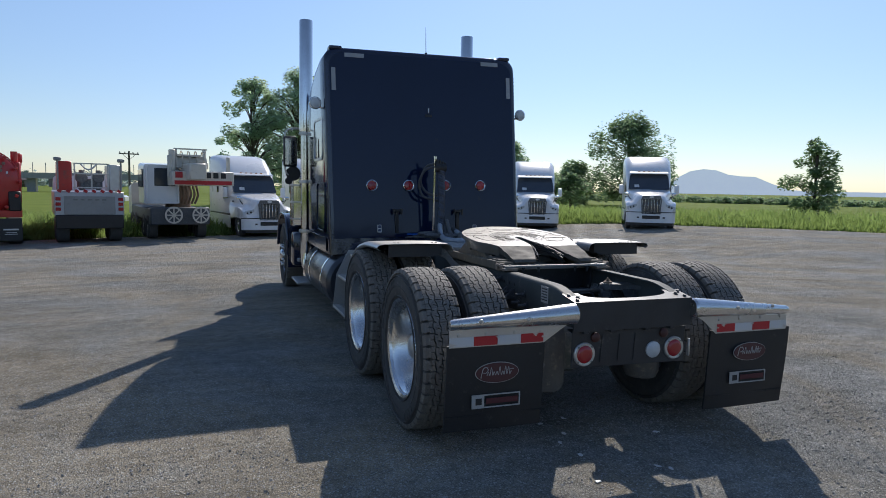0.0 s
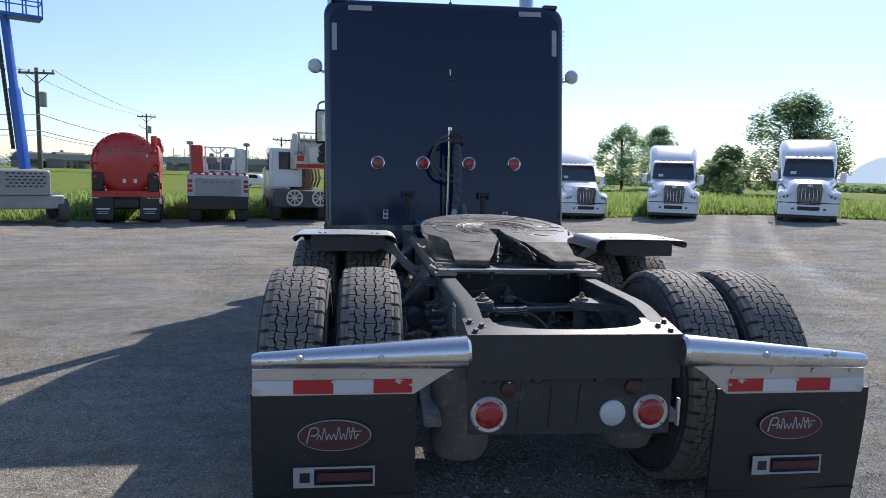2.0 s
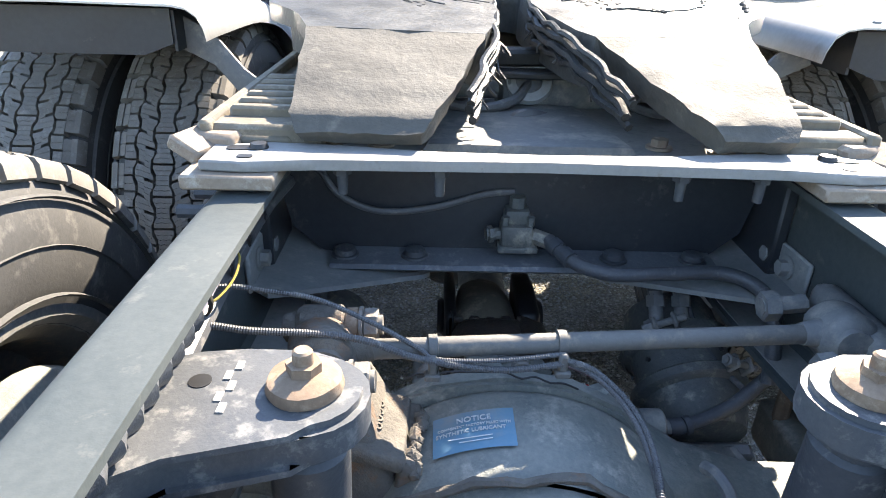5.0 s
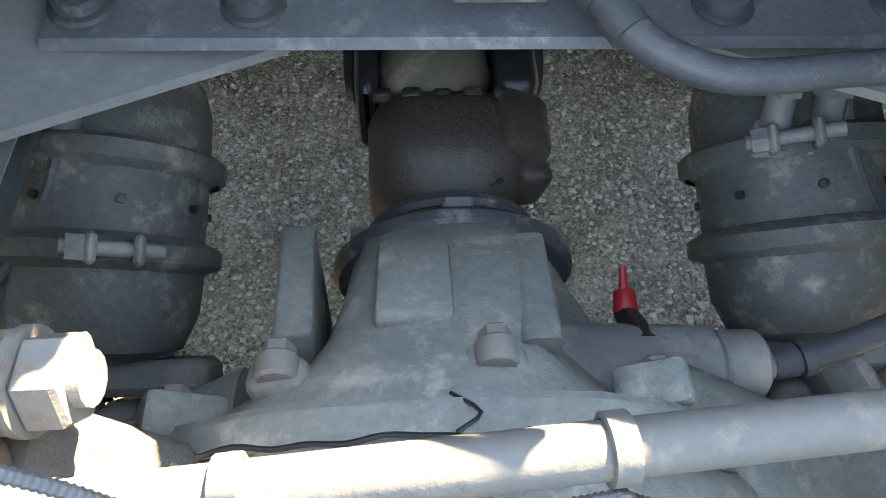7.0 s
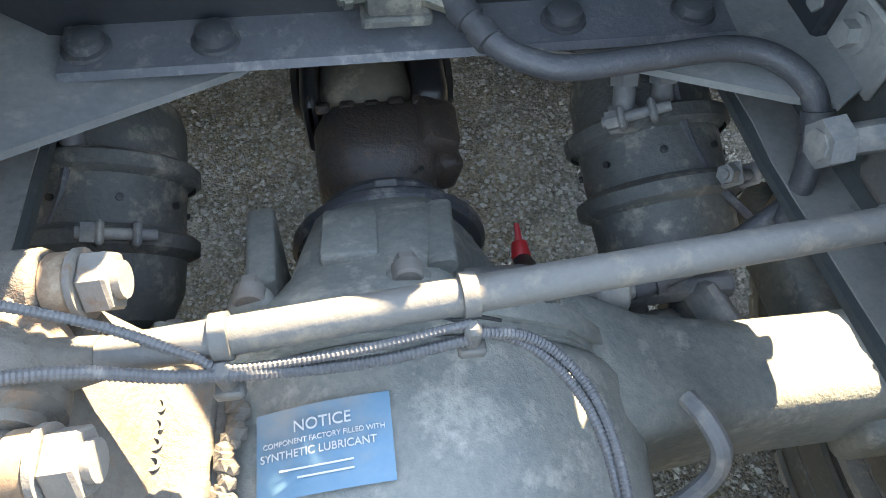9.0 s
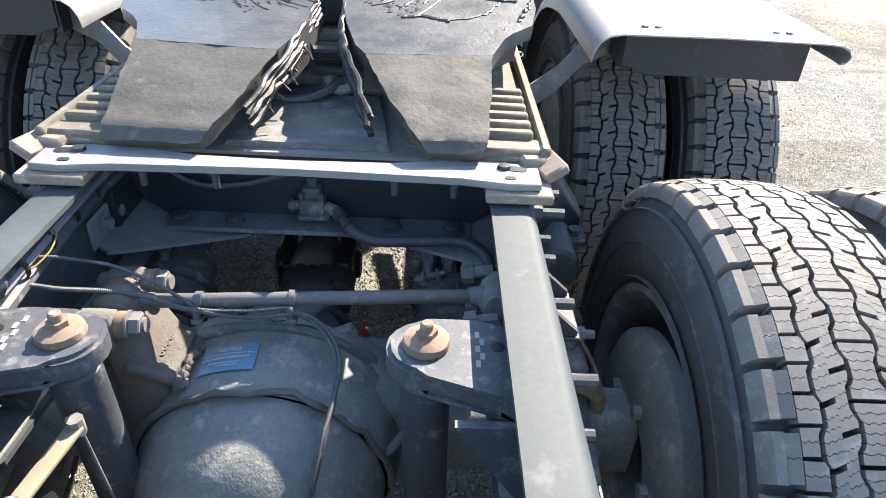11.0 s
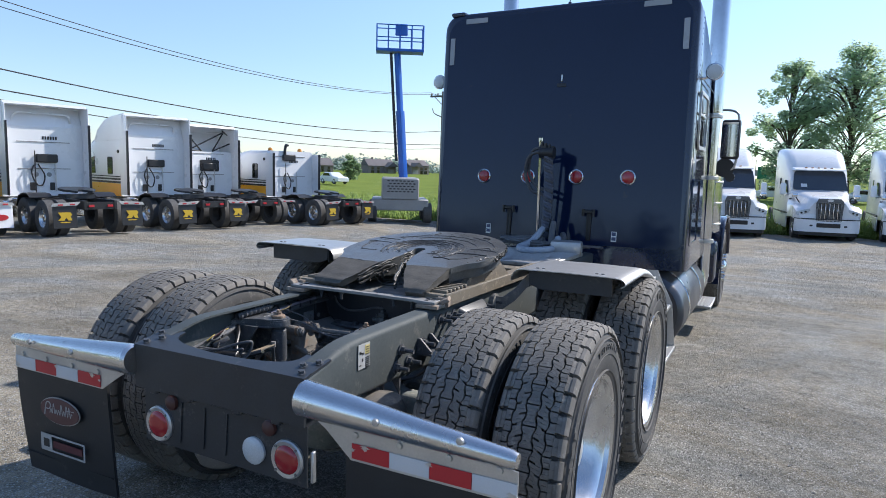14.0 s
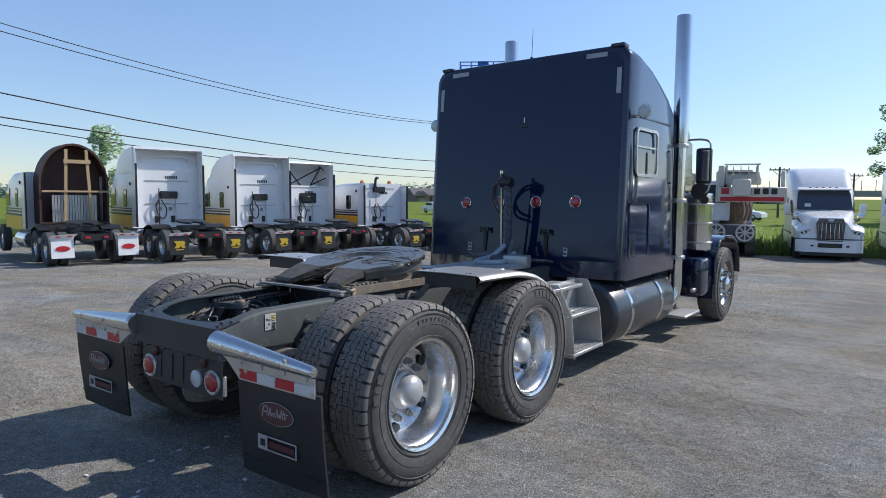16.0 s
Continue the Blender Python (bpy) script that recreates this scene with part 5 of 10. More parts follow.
for x in (-0.645, -0.225, 0.21, 0.645):
    m = SL @ pose(x, back_y(1.57) - 0.008, 1.573, 84.8)
    bm = bm_new()
    lathe(bm, [(0.064, -0.004), (0.064, 0.008), (0.057, 0.014), (0.05, 0.01)], m, 36)
    lamp = part("back_lamp", bm, M_CHROME, sleeper, "round red lamp with chrome ring")
    bm = bm_new()
    lathe(bm, [(0.05, 0.008), (0.044, 0.018), (0.025, 0.023), (0, 0.024)], m, 36)
    part("back_lens", bm, M_RED, sleeper, "red lens")
# latch, whip aerial
bm = bm_new()
box(bm, (0.02, back_y(2.42) - 0.012, 2.42), (0.014, 0.012, 0.06), (-5.2, 0, 0), 0.003)
part("back_latch", bm, M_STAINLESS, sleeper, "small pale latch")
bm = bm_new()
box(bm, (0.02, back_y(2.37) - 0.008, 2.36), (0.08, 0.008, 0.03), (-5.2, 0, 0), 0.003)
part("latch_plate", bm, M_BLACK, sleeper)
bm = bm_new()
rod(bm, (0.02, back_y(3.05) + 0.05, 3.04), (0.02, back_y(3.05) + 0.06, 3.08), 0.014, n=10)
rod(bm, (0.02, back_y(3.05) + 0.06, 3.07), (0.02, back_y(3.05) + 0.08, 3.37), 0.004, 0.002, n=6)
part("whip_aerial", bm, M_BLACK, sleeper, "thin black whip aerial")
# hinge brackets and small labels on the back
for x in (-0.37, 0.35):
    bm = bm_new()
    box(bm, (x, 3.86, 1.17), (0.04, 0.03, 0.26), (0, 0, 0), 0.006)
    box(bm, (x, 3.84, 1.29), (0.1, 0.03, 0.03), (0, 0, 0), 0.006)
    rod(bm, (x - 0.045, 3.83, 1.31), (x - 0.045, 3.83, 1.25), 0.012, n=8)
    rod(bm, (x + 0.045, 3.83, 1.31), (x + 0.045, 3.83, 1.25), 0.012, n=8)
    part("hinge_bracket", bm, M_BLACK, sleeper)
for x in (-0.567, 0.567):
    bm = bm_new()
    box(bm, (x, back_y(1.09) - 0.009, 1.09), (0.045, 0.003, 0.085), (-5.2, 0, 0))
    lab = part("small_label", bm, M_LABELWHITE, sleeper, "small white pictogram label")
    bm = bm_new()
    box(bm, (x, back_y(1.11) - 0.0115, 1.112), (0.034, 0.002, 0.03), (-5.2, 0, 0))
    box(bm, (x, back_y(1.07) - 0.0115, 1.072), (0.034, 0.002, 0.028), (-5.2, 0, 0))
    part("label_print", bm, surface("label_ink", (0.03, 0.05, 0.12), rough=0.5, bump=0), sleeper)
bm = bm_new()
ring_plate(bm, [(0.05 * math.cos(a), 0.05 * math.sin(a)) for a in [2 * math.pi * i / 20 for i in range(20)]], [(0.04 * math.cos(a), 0.04 * math.sin(a)) for a in [2 * math.pi * i / 20 for i in range(20)]], 0, 0.01, pose(0.53, 3.87, 0.98, 90))
box(bm, (0.53, 3.875, 0.98), (0.07, 0.006, 0.03), (0, 0, 0), 0.003)
part("hook_ring", bm, M_BLACK, sleeper)

# side details: vent window, luggage door, rivet lines, work lamps
for sx in (-1, 1):
    xs = sx * 1.132
    bm = bm_new()
    ring_plate(bm, [(4.48 + a, 2.075 + b) for a, b in rrect(0.62, 0.48, 0.07)], [(4.48 + a, 2.075 + b) for a, b in rrect(0.56, 0.42, 0.06)], 0, 0.016, pose(xs - (0.016 if sx < 0 else 0), 0, 0) @ YZ)
    box(bm, (xs, 4.48, 2.13), (0.012, 0.56, 0.02))
    part("window_frame", bm, M_STAINLESS, sleeper, "riveted window frame")
    bm = bm_new()
    prism(bm, [(4.48 + a, 1.97 + b) for a, b in rrect(0.5, 0.22, 0.04)], 0, 0.008, pose(xs - 0.004, 0, 0) @ YZ)
    part("side_window", bm, M_GLASS, sleeper, "dark slider window")
    bm = bm_new()
    box(bm, (xs + sx * 0.006, 4.48, 1.97), (0.01, 0.03, 0.22))
    part("window_bar", bm, M_BLACK, sleeper)
    bm = bm_new()
    ring_plate(bm, [(4.31 + a, 1.31 + b) for a, b in rrect(0.56, 0.56, 0.06)], [(4.31 + a, 1.31 + b) for a, b in rrect(0.515, 0.515, 0.045)], 0, 0.014, pose(xs - (0.014 if sx < 0 else 0), 0, 0) @ YZ)
    part("luggage_door_frame", bm, M_NAVY, sleeper)
    bm = bm_new()
    prism(bm, [(4.31 + a, 1.31 + b) for a, b in rrect(0.51, 0.51, 0.045)], 0, 0.006, pose(xs - 0.003, 0, 0) @ YZ)
    part("luggage_door", bm, M_NAVY, sleeper)
    bm = bm_new()
    for k in range(44):
        lathe(bm, [(0.008, 0), (0.006, 0.004), (0, 0.005)], pose(xs - sx * 0.003, 4.03 + 0.031 * k, 0.98, 0, 90 * sx, 0), 6)
        lathe(bm, [(0.008, 0), (0.006, 0.004), (0, 0.005)], pose(xs - sx * 0.003, 4.03 + 0.031 * k, 2.42, 0, 90 * sx, 0), 6)
    for k in range(46):
        lathe(bm, [(0.008, 0), (0.006, 0.004), (0, 0.005)], pose(xs - sx * 0.004, back_y(1 + 0.042 * k) + 0.07, 0.98 + 0.042 * k, 0, 90 * sx, 0), 6)
    tagged(part("rivets", bm, M_NAVY, sleeper, "small rivets in rows"), kind="stuff")
    bm = bm_new()
    box(bm, (sx * 1.134, 4.72, 0.905), (0.006, 1.5, 0.15), (0, 0, 0), 0.002)
    part("lower_skirt", bm, M_NAVY, sleeper, "grey-blue lower skirt")
    bm = bm_new()
    hose(bm, [(sx * 1.12, 4.12, 2.40), (sx * 1.17, 4.12, 2.40), (sx * 1.22, 4.14, 2.43)], 0.012)
    rod(bm, (sx * 1.235, 4.10, 2.445), (sx * 1.235, 4.17, 2.445), 0.068, 0.05, n=24, bev=0.008)
    wl = part("work_lamp", bm, M_CHROME, sleeper, "round chrome work lamp")
    bm = bm_new()
    lathe(bm, [(0.058, 0.0), (0.05, 0.008), (0.0, 0.014)], pose(sx * 1.235, 4.098, 2.445, 90), 24)
    part("work_lamp_lens", bm, M_LAMPWHITE, sleeper)

# ---- cab, hood, stacks, tanks ----
bm = bm_new()
secs = []
for (y, w, zb, zt, r) in ((5.42, 1.02, 0.85, 2.62, 0.2), (5.6, 1.03, 0.85, 2.66, 0.2), (6.3, 1.02, 0.85, 2.64, 0.22), (6.55, 0.98, 0.85, 2.5, 0.25), (6.85, 0.9, 0.85, 1.95, 0.2)):
    secs.append([(x, y, z) for x, z in sleeper_section(0, w, zb, zt, r)])
loft(bm, secs)
cab = part("cab", bm, M_NAVY, truck, "dark navy cab")
bm = bm_new()
for sx in (-1, 1):
    prism(bm, [(5.75, 1.75), (6.45, 1.7), (6.4, 2.3), (5.8, 2.4)], 0, 0.01, pose(sx * 1.03 - 0.005, 0, 0) @ YZ)
parts("cab_window", bm, M_GLASS, cab)
bm = bm_new()
loft(bm, [[(x, y, z) for x, z in sleeper_section(0, w, 0.85, zt, 0.2)] for y, w, zt in ((6.85, 0.72, 1.9), (7.6, 0.62, 1.85), (8.45, 0.52, 1.78))])
part("hood", bm, M_NAVY, truck, "long dark navy hood")
bm = bm_new()
box(bm, (0, 8.52, 1.25), (1.06, 0.12, 1.1), (0, 0, 0), 0.06, 2)
box(bm, (0, 8.62, 0.55), (2.3, 0.14, 0.42), (0, 0, 0), 0.05, 2)
part("front_bumper", bm, M_CHROME, truck, "chrome grille shell and bumper")
for sx in (-1, 1):
    bm = bm_new()
    arc = [(7.02, 0.5), (7.02, 0.78), (7.12, 0.97), (7.3, 1.08), (7.6, 1.11), (7.95, 1.09), (8.2, 0.98), (8.36, 0.78), (8.42, 0.55)]
    x0, x1 = sorted((sx * 0.6, sx * 1.2))
    sheet(bm, arc, x0, x1, 0.03)
    hose(bm, [(sx * 1.2, y, z - 0.012) for y, z in arc], 0.02, n=8, k=4)
    part("front_fender", bm, M_NAVY, truck, "dark navy front fender")
    bm = bm_new()
    sheet(bm, [(6.98, 0.3), (7.0, 0.6)], sx * 0.7, sx * 1.2, 0.01)
    box(bm, (sx * 1.0, 6.75, 0.62), (0.36, 0.5, 0.5), (0, 0, 0), 0.05, 2)
    part("battery_box", bm, M_NAVY, truck)
    bm = bm_new()
    rod(bm, (sx * 1.0, 6.92, 0.94), (sx * 1.0, 6.92, 1.69), 0.175, n=32, bev=0.02)
    ac = part("air_cleaner", bm, M_CHROME, truck, "polished round air cleaner")
    bm = bm_new()
    for z in (1.05, 1.3, 1.55):
        lathe(bm, [(0.176, -0.012), (0.181, -0.008), (0.181, 0.008), (0.176, 0.012)], pose(sx * 1.0, 6.92, z), 32)
    parts("cleaner_band", bm, M_STAINLESS, ac)
    # exhaust stack
    bm = bm_new()
    sxp, sy = sx * 1.12, 5.62
    hose(bm, [(sx * 0.75, 5.25, 0.42), (sx * 0.95, 5.42, 0.40), (sxp - sx * 0.03, sy - 0.05, 0.46), (sxp, sy, 0.62), (sxp, sy, 0.9), (sxp, sy, 2.3)], 0.068, n=24, k=6)
    lathe(bm, [(0.084, 2.25), (0.086, 2.3), (0.086, 3.66), (0.08, 3.67), (0.078, 3.66), (0.078, 3.2), (0, 3.2)], pose(sxp, sy, 0), 28)
    st = part("exhaust_pipe", bm, M_CHROME, truck, "tall chrome exhaust pipe")
    bm = bm_new()
    for z in (0.95, 1.6, 2.22):
        lathe(bm, [(0.088, -0.02), (0.092, -0.015), (0.092, 0.015), (0.088, 0.02)], pose(sxp, sy, z), 28)
        box(bm, (sx * 1.05, sy - 0.05, z), (0.12, 0.03, 0.03))
    parts("pipe_clamp", bm, M_STAINLESS, st)
    # fuel tank
    bm = bm_new()
    prof = [(0, 0), (0.27, 0.0), (0.305, 0.03), (0.315, 0.06), (0.315, 1.69), (0.305, 1.72), (0.27, 1.75), (0, 1.75)]
    lathe(bm, prof, along((sx * 0.86, 3.72, 0.515), (sx * 0.86, 5.47, 0.495)), 48)
    tank = part("fuel_tank", bm, M_TANK, truck, "dark navy round fuel tank with steel straps")
    bm = bm_new()
    for y in (4.12, 5.0):
        lathe(bm, [(0.317, -0.03), (0.321, -0.026), (0.321, 0.026), (0.317, 0.03)], along((sx * 0.86, y, 0.51), (sx * 0.86, y + 1, 0.50)), 48)
    parts("tank_strap", bm, M_CHROME, tank, "polished tank strap")
    # cab step below the door
    bm = bm_new()
    box(bm, (sx * 1.1, 5.98, 0.24), (0.26, 0.62, 0.03), (0, 0, 0), 0.006)
    for k in range(6):
        box(bm, (sx * 1.02 + sx * 0.035 * k, 5.98, 0.257), (0.012, 0.58, 0.006))
    for y in (5.75, 6.2):
        box(bm, (sx * 0.95, y, 0.42), (0.04, 0.04, 0.36))
    part("cab_step", bm, M_FENDER, truck, "aluminium cab step")
    bm = bm_new()
    box(bm, (sx * 1.1, 6.6, 0.47), (0.05, 0.45, 0.05), (0, 0, 0), 0.01)
    part("trim_strip", bm, M_STAINLESS, truck)
    # mirror on arms
    bm = bm_new()
    hose(bm, [(sx * 1.03, 6.3, 2.36), (sx * 1.2, 6.18, 2.38), (sx * 1.42, 6.1, 2.36), (sx * 1.47, 6.08, 2.25), (sx * 1.47, 6.08, 1.85), (sx * 1.38, 6.1, 1.72), (sx * 1.03, 6.3, 1.7)], 0.013, n=8)
    arm = part("mirror_arm", bm, M_STAINLESS, truck)
    arm.matrix_basis = pose(-0.13 * sx, 0, -0.05)
    bm = bm_new()
    box(bm, (sx * 1.4, 6.07, 2.06), (0.19, 0.07, 0.42), (0, 0, -8 * sx), 0.03, 2)
    mr = part("mirror", bm, M_BLACK, arm, "tall west-coast mirror")
    bm = bm_new()
    box(bm, (sx * 1.395, 6.033, 2.06), (0.155, 0.004, 0.36), (0, 0, -8 * sx))
    part("mirror_glass", bm, M_CHROME, arm)
    bm = bm_new()
    rod(bm, (sx * 1.36, 6.12, 1.76), (sx * 1.36, 6.07, 1.76), 0.03, 0.1, n=24)
    rod(bm, (sx * 1.42, 6.1, 1.66), (sx * 1.42, 6.06, 1.66), 0.05, n=16)
    part("spot_mirror", bm, M_BLACK, arm)
    # stair beside the frame ahead of the drive wheels
    bm = bm_new()
    for (x, z, d) in ((1.03, 0.33, 0.26), (0.98, 0.64, 0.26), (0.86, 0.86, 0.3)):
        box(bm, (sx * x, 3.13 if z < 0.8 else 3.0, z), (d, 0.6, 0.028), (0, 0, 0), 0.004)
    stair = part("side_step", bm, M_FENDER, truck, "perforated aluminium step")
    bm = bm_new()
    for (x, z) in ((1.03, 0.345), (0.98, 0.655)):
        for i in range(7):
            for j in range(3):
                lathe(bm, [(0.018, 0), (0.016, 0.004), (0.01, 0.004), (0.009, 0.0)], pose(sx * (x - 0.07 + 0.07 * j), 2.9 + 0.077 * i, z), 8)
    tagged(part("step_grip", bm, M_FENDER, stair), kind="stuff")
    bm = bm_new()
    prism(bm, [(2.84, 0.32), (3.46, 0.32), (3.36, 0.9), (2.84, 0.9)], 0, 0.006, pose(sx * 0.9, 0, 0) @ YZ)
    prism(bm, [(sx * 0.8, 0.3), (sx * 1.16, 0.3), (sx * 1.12, 0.66), (sx * 1.0, 0.9), (sx * 0.8, 0.9)], 0, 0.006, pose(0, 2.86, 0) @ XZ)
    prism(bm, [(sx * 0.8, 0.3), (sx * 1.16, 0.3), (sx * 1.12, 0.66), (sx * 1.0, 0.9), (sx * 0.8, 0.9)], 0, 0.006, pose(0, 3.43, 0) @ XZ)
    part("step_side", bm, M_FENDER, stair)

# pogo stick and coiled trailer lines
bm = bm_new()
rod(bm, (-0.02, 3.62, 0.98), (-0.02, 3.60, 1.86), 0.013, n=12)
lathe(bm, [(0.02, 0), (0.02, 0.03), (0, 0.035)], pose(-0.02, 3.6, 1.86), 10)
box(bm, (-0.02, 3.62, 1.0), (0.08, 0.08, 0.03), (0, 0, 0), 0.004)
pogo = part("pogo_stick", bm, M_CHROME, truck, "upright chrome hose mast")
bm = bm_new()
rod(bm, (-0.02, 3.6, 1.77), (0.1, 3.6, 1.77), 0.05, n=14)
box(bm, (0.03, 3.6, 1.80), (0.12, 0.06, 0.06), (0, 20, 0), 0.015)
for k in range(4):
    rod(bm, (0.0 + 0.03 * k, 3.58, 1.86 - 0.012 * k), (0.0 + 0.03 * k, 3.58, 1.8), 0.012, n=8)
part("hose_holder", bm, M_BLACK, pogo)
random.seed(3)
for k, (r, mt) in enumerate(((0.016, M_LEAD), (0.015, M_LEAD), (0.013, M_HOSE))):
    bm = bm_new()
    pts = []
    for i in range(42):
        t = i / 41
        a = 2 * math.pi * (9 * t + k / 3)
        rr = 0.028
        pts.append((0.045 + rr * math.cos(a) + 0.02 * math.sin(3 * t), 3.6 + rr * math.sin(a), 1.79 - 0.72 * t))
    hose(bm, pts, r, n=7, k=3)
    part("trailer_line", bm, mt, pogo, "dark coiled trailer hose")
bm = bm_new()
hose(bm, [(-0.01, 3.6, 1.78), (-0.12, 3.62, 1.74), (-0.17, 3.68, 1.6), (-0.12, 3.7, 1.46), (0.0, 3.66, 1.42), (0.06, 3.62, 1.4)], 0.014)
hose(bm, [(0.02, 3.6, 1.82), (-0.1, 3.64, 1.78), (-0.15, 3.7, 1.62), (-0.08, 3.7, 1.5), (0.03, 3.64, 1.46)], 0.014)
part("hose_loop", bm, M_HOSE, pogo)
bm = bm_new()
for k in range(9):
    y0 = 3.5 + 0.03 * (k % 3)
    hose(bm, [(0.05, 3.6, 1.07), (0.1 - 0.05 * k, y0 - 0.15, 1.03 + 0.012 * (k % 4)), (-0.25 + 0.09 * k, y0 - 0.05, 1.03), (-0.3 + 0.1 * k, 3.72, 1.0)], 0.014 if k % 2 else 0.010, n=7)
hose(bm, [(0.12, 3.6, 1.2), (0.14, 3.5, 1.05), (0.2, 3.42, 1.02), (0.24, 3.5, 1.06), (0.2, 3.62, 1.1)], 0.026, n=9)
parts("tangled_hose", bm, M_LOOM, pogo, "tangled hose at the foot of the mast", reach=-0.2)
bm = bm_new()
hose(bm, [(-0.06, 3.58, 1.05), (-0.16, 3.45, 1.06), (-0.24, 3.5, 1.05), (-0.3, 3.66, 1.04)], 0.009)
part("blue_line", bm, M_BOOM, pogo)

# ---- axle, suspension and lines between the rails ----
TR = truck
M_ARM = surface("tan_arm", (0.36, 0.29, 0.19), (0.28, 0.22, 0.15), rough=0.6, bump=0.1, big=14)
M_CHAMBER = surface("chamber_paint", (0.062, 0.07, 0.069), (0.12, 0.122, 0.113), rough=0.6, bump=0.95, big=13, fine=130, dirt=(0.29, 0.265, 0.22), dirt_amount=0.42, dirt_scale=26)
M_BOLT = surface("rust_flecked_bolt", (0.15, 0.14, 0.128), (0.2, 0.185, 0.165), rough=0.75, bump=0.4, big=40, fine=200, dirt=(0.2, 0.115, 0.07), dirt_amount=0.36, dirt_scale=70)
M_YWIRE = surface("yellow_insulation", (0.4, 0.29, 0.06), (0.3, 0.22, 0.05), rough=0.55, bump=0.02)
M_CAN = surface("dull_can", (0.1, 0.095, 0.088), (0.16, 0.145, 0.125), rough=0.6, bump=0.15, big=7, fine=110, dirt=(0.27, 0.22, 0.17), dirt_amount=0.4)


def banjo(y0, zc, xc=-0.035):
    """The round middle of a drive axle, its axis along the truck."""
    bm = bm_new()
    prof = [(0.0, 0.0), (0.212, 0.0), (0.228, -0.006), (0.2335, -0.02), (0.231, -0.06), (0.225, -0.11), (0.216, -0.145)]
    vs = lathe(bm, [(r, h) for r, h in prof], pose(xc, y0, zc, -90, 0, 0), 56)
    for v in vs:
        v.co += 0.004 * noise.noise_vector(v.co * 9)
    # square axle beams flaring from the middle
    for sx in (-1, 1):
        secs = []
        for x, hy, hz in ((0.14, 0.08, 0.165), (0.24, 0.06, 0.11), (0.34, 0.055, 0.08), (0.66, 0.055, 0.075)):
            secs.append([(xc + sx * x, y0 + a, zc + b) for a, b in rrect(2 * hy, 2 * hz, 0.03, 3)])
        loft(bm, secs)
    return bm


bm = banjo(0.85, 0.526)
axle = part("axle_housing", bm, M_HOUSING, TR, "dusty grey drive axle housing", angle=60)
bm = banjo(2.12, 0.495)
part("axle_housing", bm, M_HOUSING, TR, "dusty grey drive axle housing", angle=60)
# bulging rear cover with its seam
bm = bm_new()
lathe(bm, [(0.212, 0.0), (0.205, 0.02), (0.192, 0.07), (0.165, 0.12), (0.12, 0.155), (0.06, 0.172), (0, 0.176)], pose(-0.04, 0.708, 0.522, 90, 0, 0), 48)
part("axle_cover", bm, M_HOUSING, axle, "dusty domed axle cover", angle=60)
bm = bm_new()
random.seed(11)
pts = []
for i in range(41):
    a = 2 * math.pi * i / 40
    r = 0.222 + random.uniform(-0.004, 0.004)
    pts.append((-0.04 + r * math.cos(a), 0.708 + random.uniform(-0.006, 0.006), 0.522 + r * math.sin(a)))
hose(bm, pts, 0.006, n=7, k=2)
for v in bm.verts:
    v.co += 0.004 * noise.noise_vector(v.co * 70)
part("cover_weld", bm, M_CHALK, axle, "rough chalky weld bead round the cover")
# flange of the front carrier with bolts
bm = bm_new()
outl = [(-0.248, 0.60), (-0.24, 0.68), (-0.205, 0.712), (-0.14, 0.749), (-0.05, 0.7635), (0.04, 0.751), (0.11, 0.715), (0.15, 0.665), (0.16, 0.60), (0.13, 0.4), (-0.04, 0.30), (-0.2, 0.4)]
prism(bm, outl, -0.03, 0.0, pose(0, 0.850, 0) @ XZ)
bmesh.ops.bevel(bm, geom=bm.edges[:], offset=0.006, segments=2, affect="EDGES")
CASE = ((0.846, ((-0.245, 0.45), (-0.243, 0.64), (-0.213, 0.701), (-0.14, 0.745), (-0.05, 0.759), (0.04, 0.747), (0.10, 0.713), (0.145, 0.66), (0.157, 0.60), (0.14, 0.40))),
        (0.872, ((-0.242, 0.45), (-0.238, 0.635), (-0.205, 0.697), (-0.138, 0.737), (-0.05, 0.7515), (0.03, 0.738), (0.09, 0.709), (0.14, 0.65), (0.153, 0.60), (0.135, 0.40))),
        (0.892, ((-0.228, 0.45), (-0.22, 0.625), (-0.182, 0.685), (-0.13, 0.733), (-0.05, 0.748), (0.018, 0.735), (0.062, 0.696), (0.12, 0.645), (0.145, 0.60), (0.13, 0.40))),
        (0.914, ((-0.175, 0.45), (-0.165, 0.615), (-0.143, 0.675), (-0.116, 0.717), (-0.05, 0.734), (0.008, 0.726), (0.034, 0.687), (0.09, 0.636), (0.13, 0.60), (0.12, 0.40))),
        (0.94, ((-0.148, 0.45), (-0.138, 0.61), (-0.124, 0.665), (-0.106, 0.704), (-0.05, 0.722), (0.003, 0.719), (0.022, 0.682), (0.065, 0.63), (0.105, 0.60), (0.10, 0.41))),
        (0.975, ((-0.135, 0.45), (-0.127, 0.59), (-0.116, 0.648), (-0.1, 0.688), (-0.052, 0.702), (0.006, 0.703), (0.024, 0.668), (0.058, 0.615), (0.092, 0.585), (0.09, 0.42))),
        (1.01, ((-0.125, 0.46), (-0.12, 0.58), (-0.110, 0.63), (-0.097, 0.666), (-0.047, 0.684), (0.010, 0.686), (0.028, 0.652), (0.056, 0.605), (0.083, 0.57), (0.08, 0.43))),
        (1.046, ((-0.118, 0.46), (-0.115, 0.57), (-0.106, 0.606), (-0.093, 0.637), (-0.04, 0.655), (0.012, 0.655), (0.034, 0.625), (0.060, 0.587), (0.073, 0.55), (0.07, 0.44))))
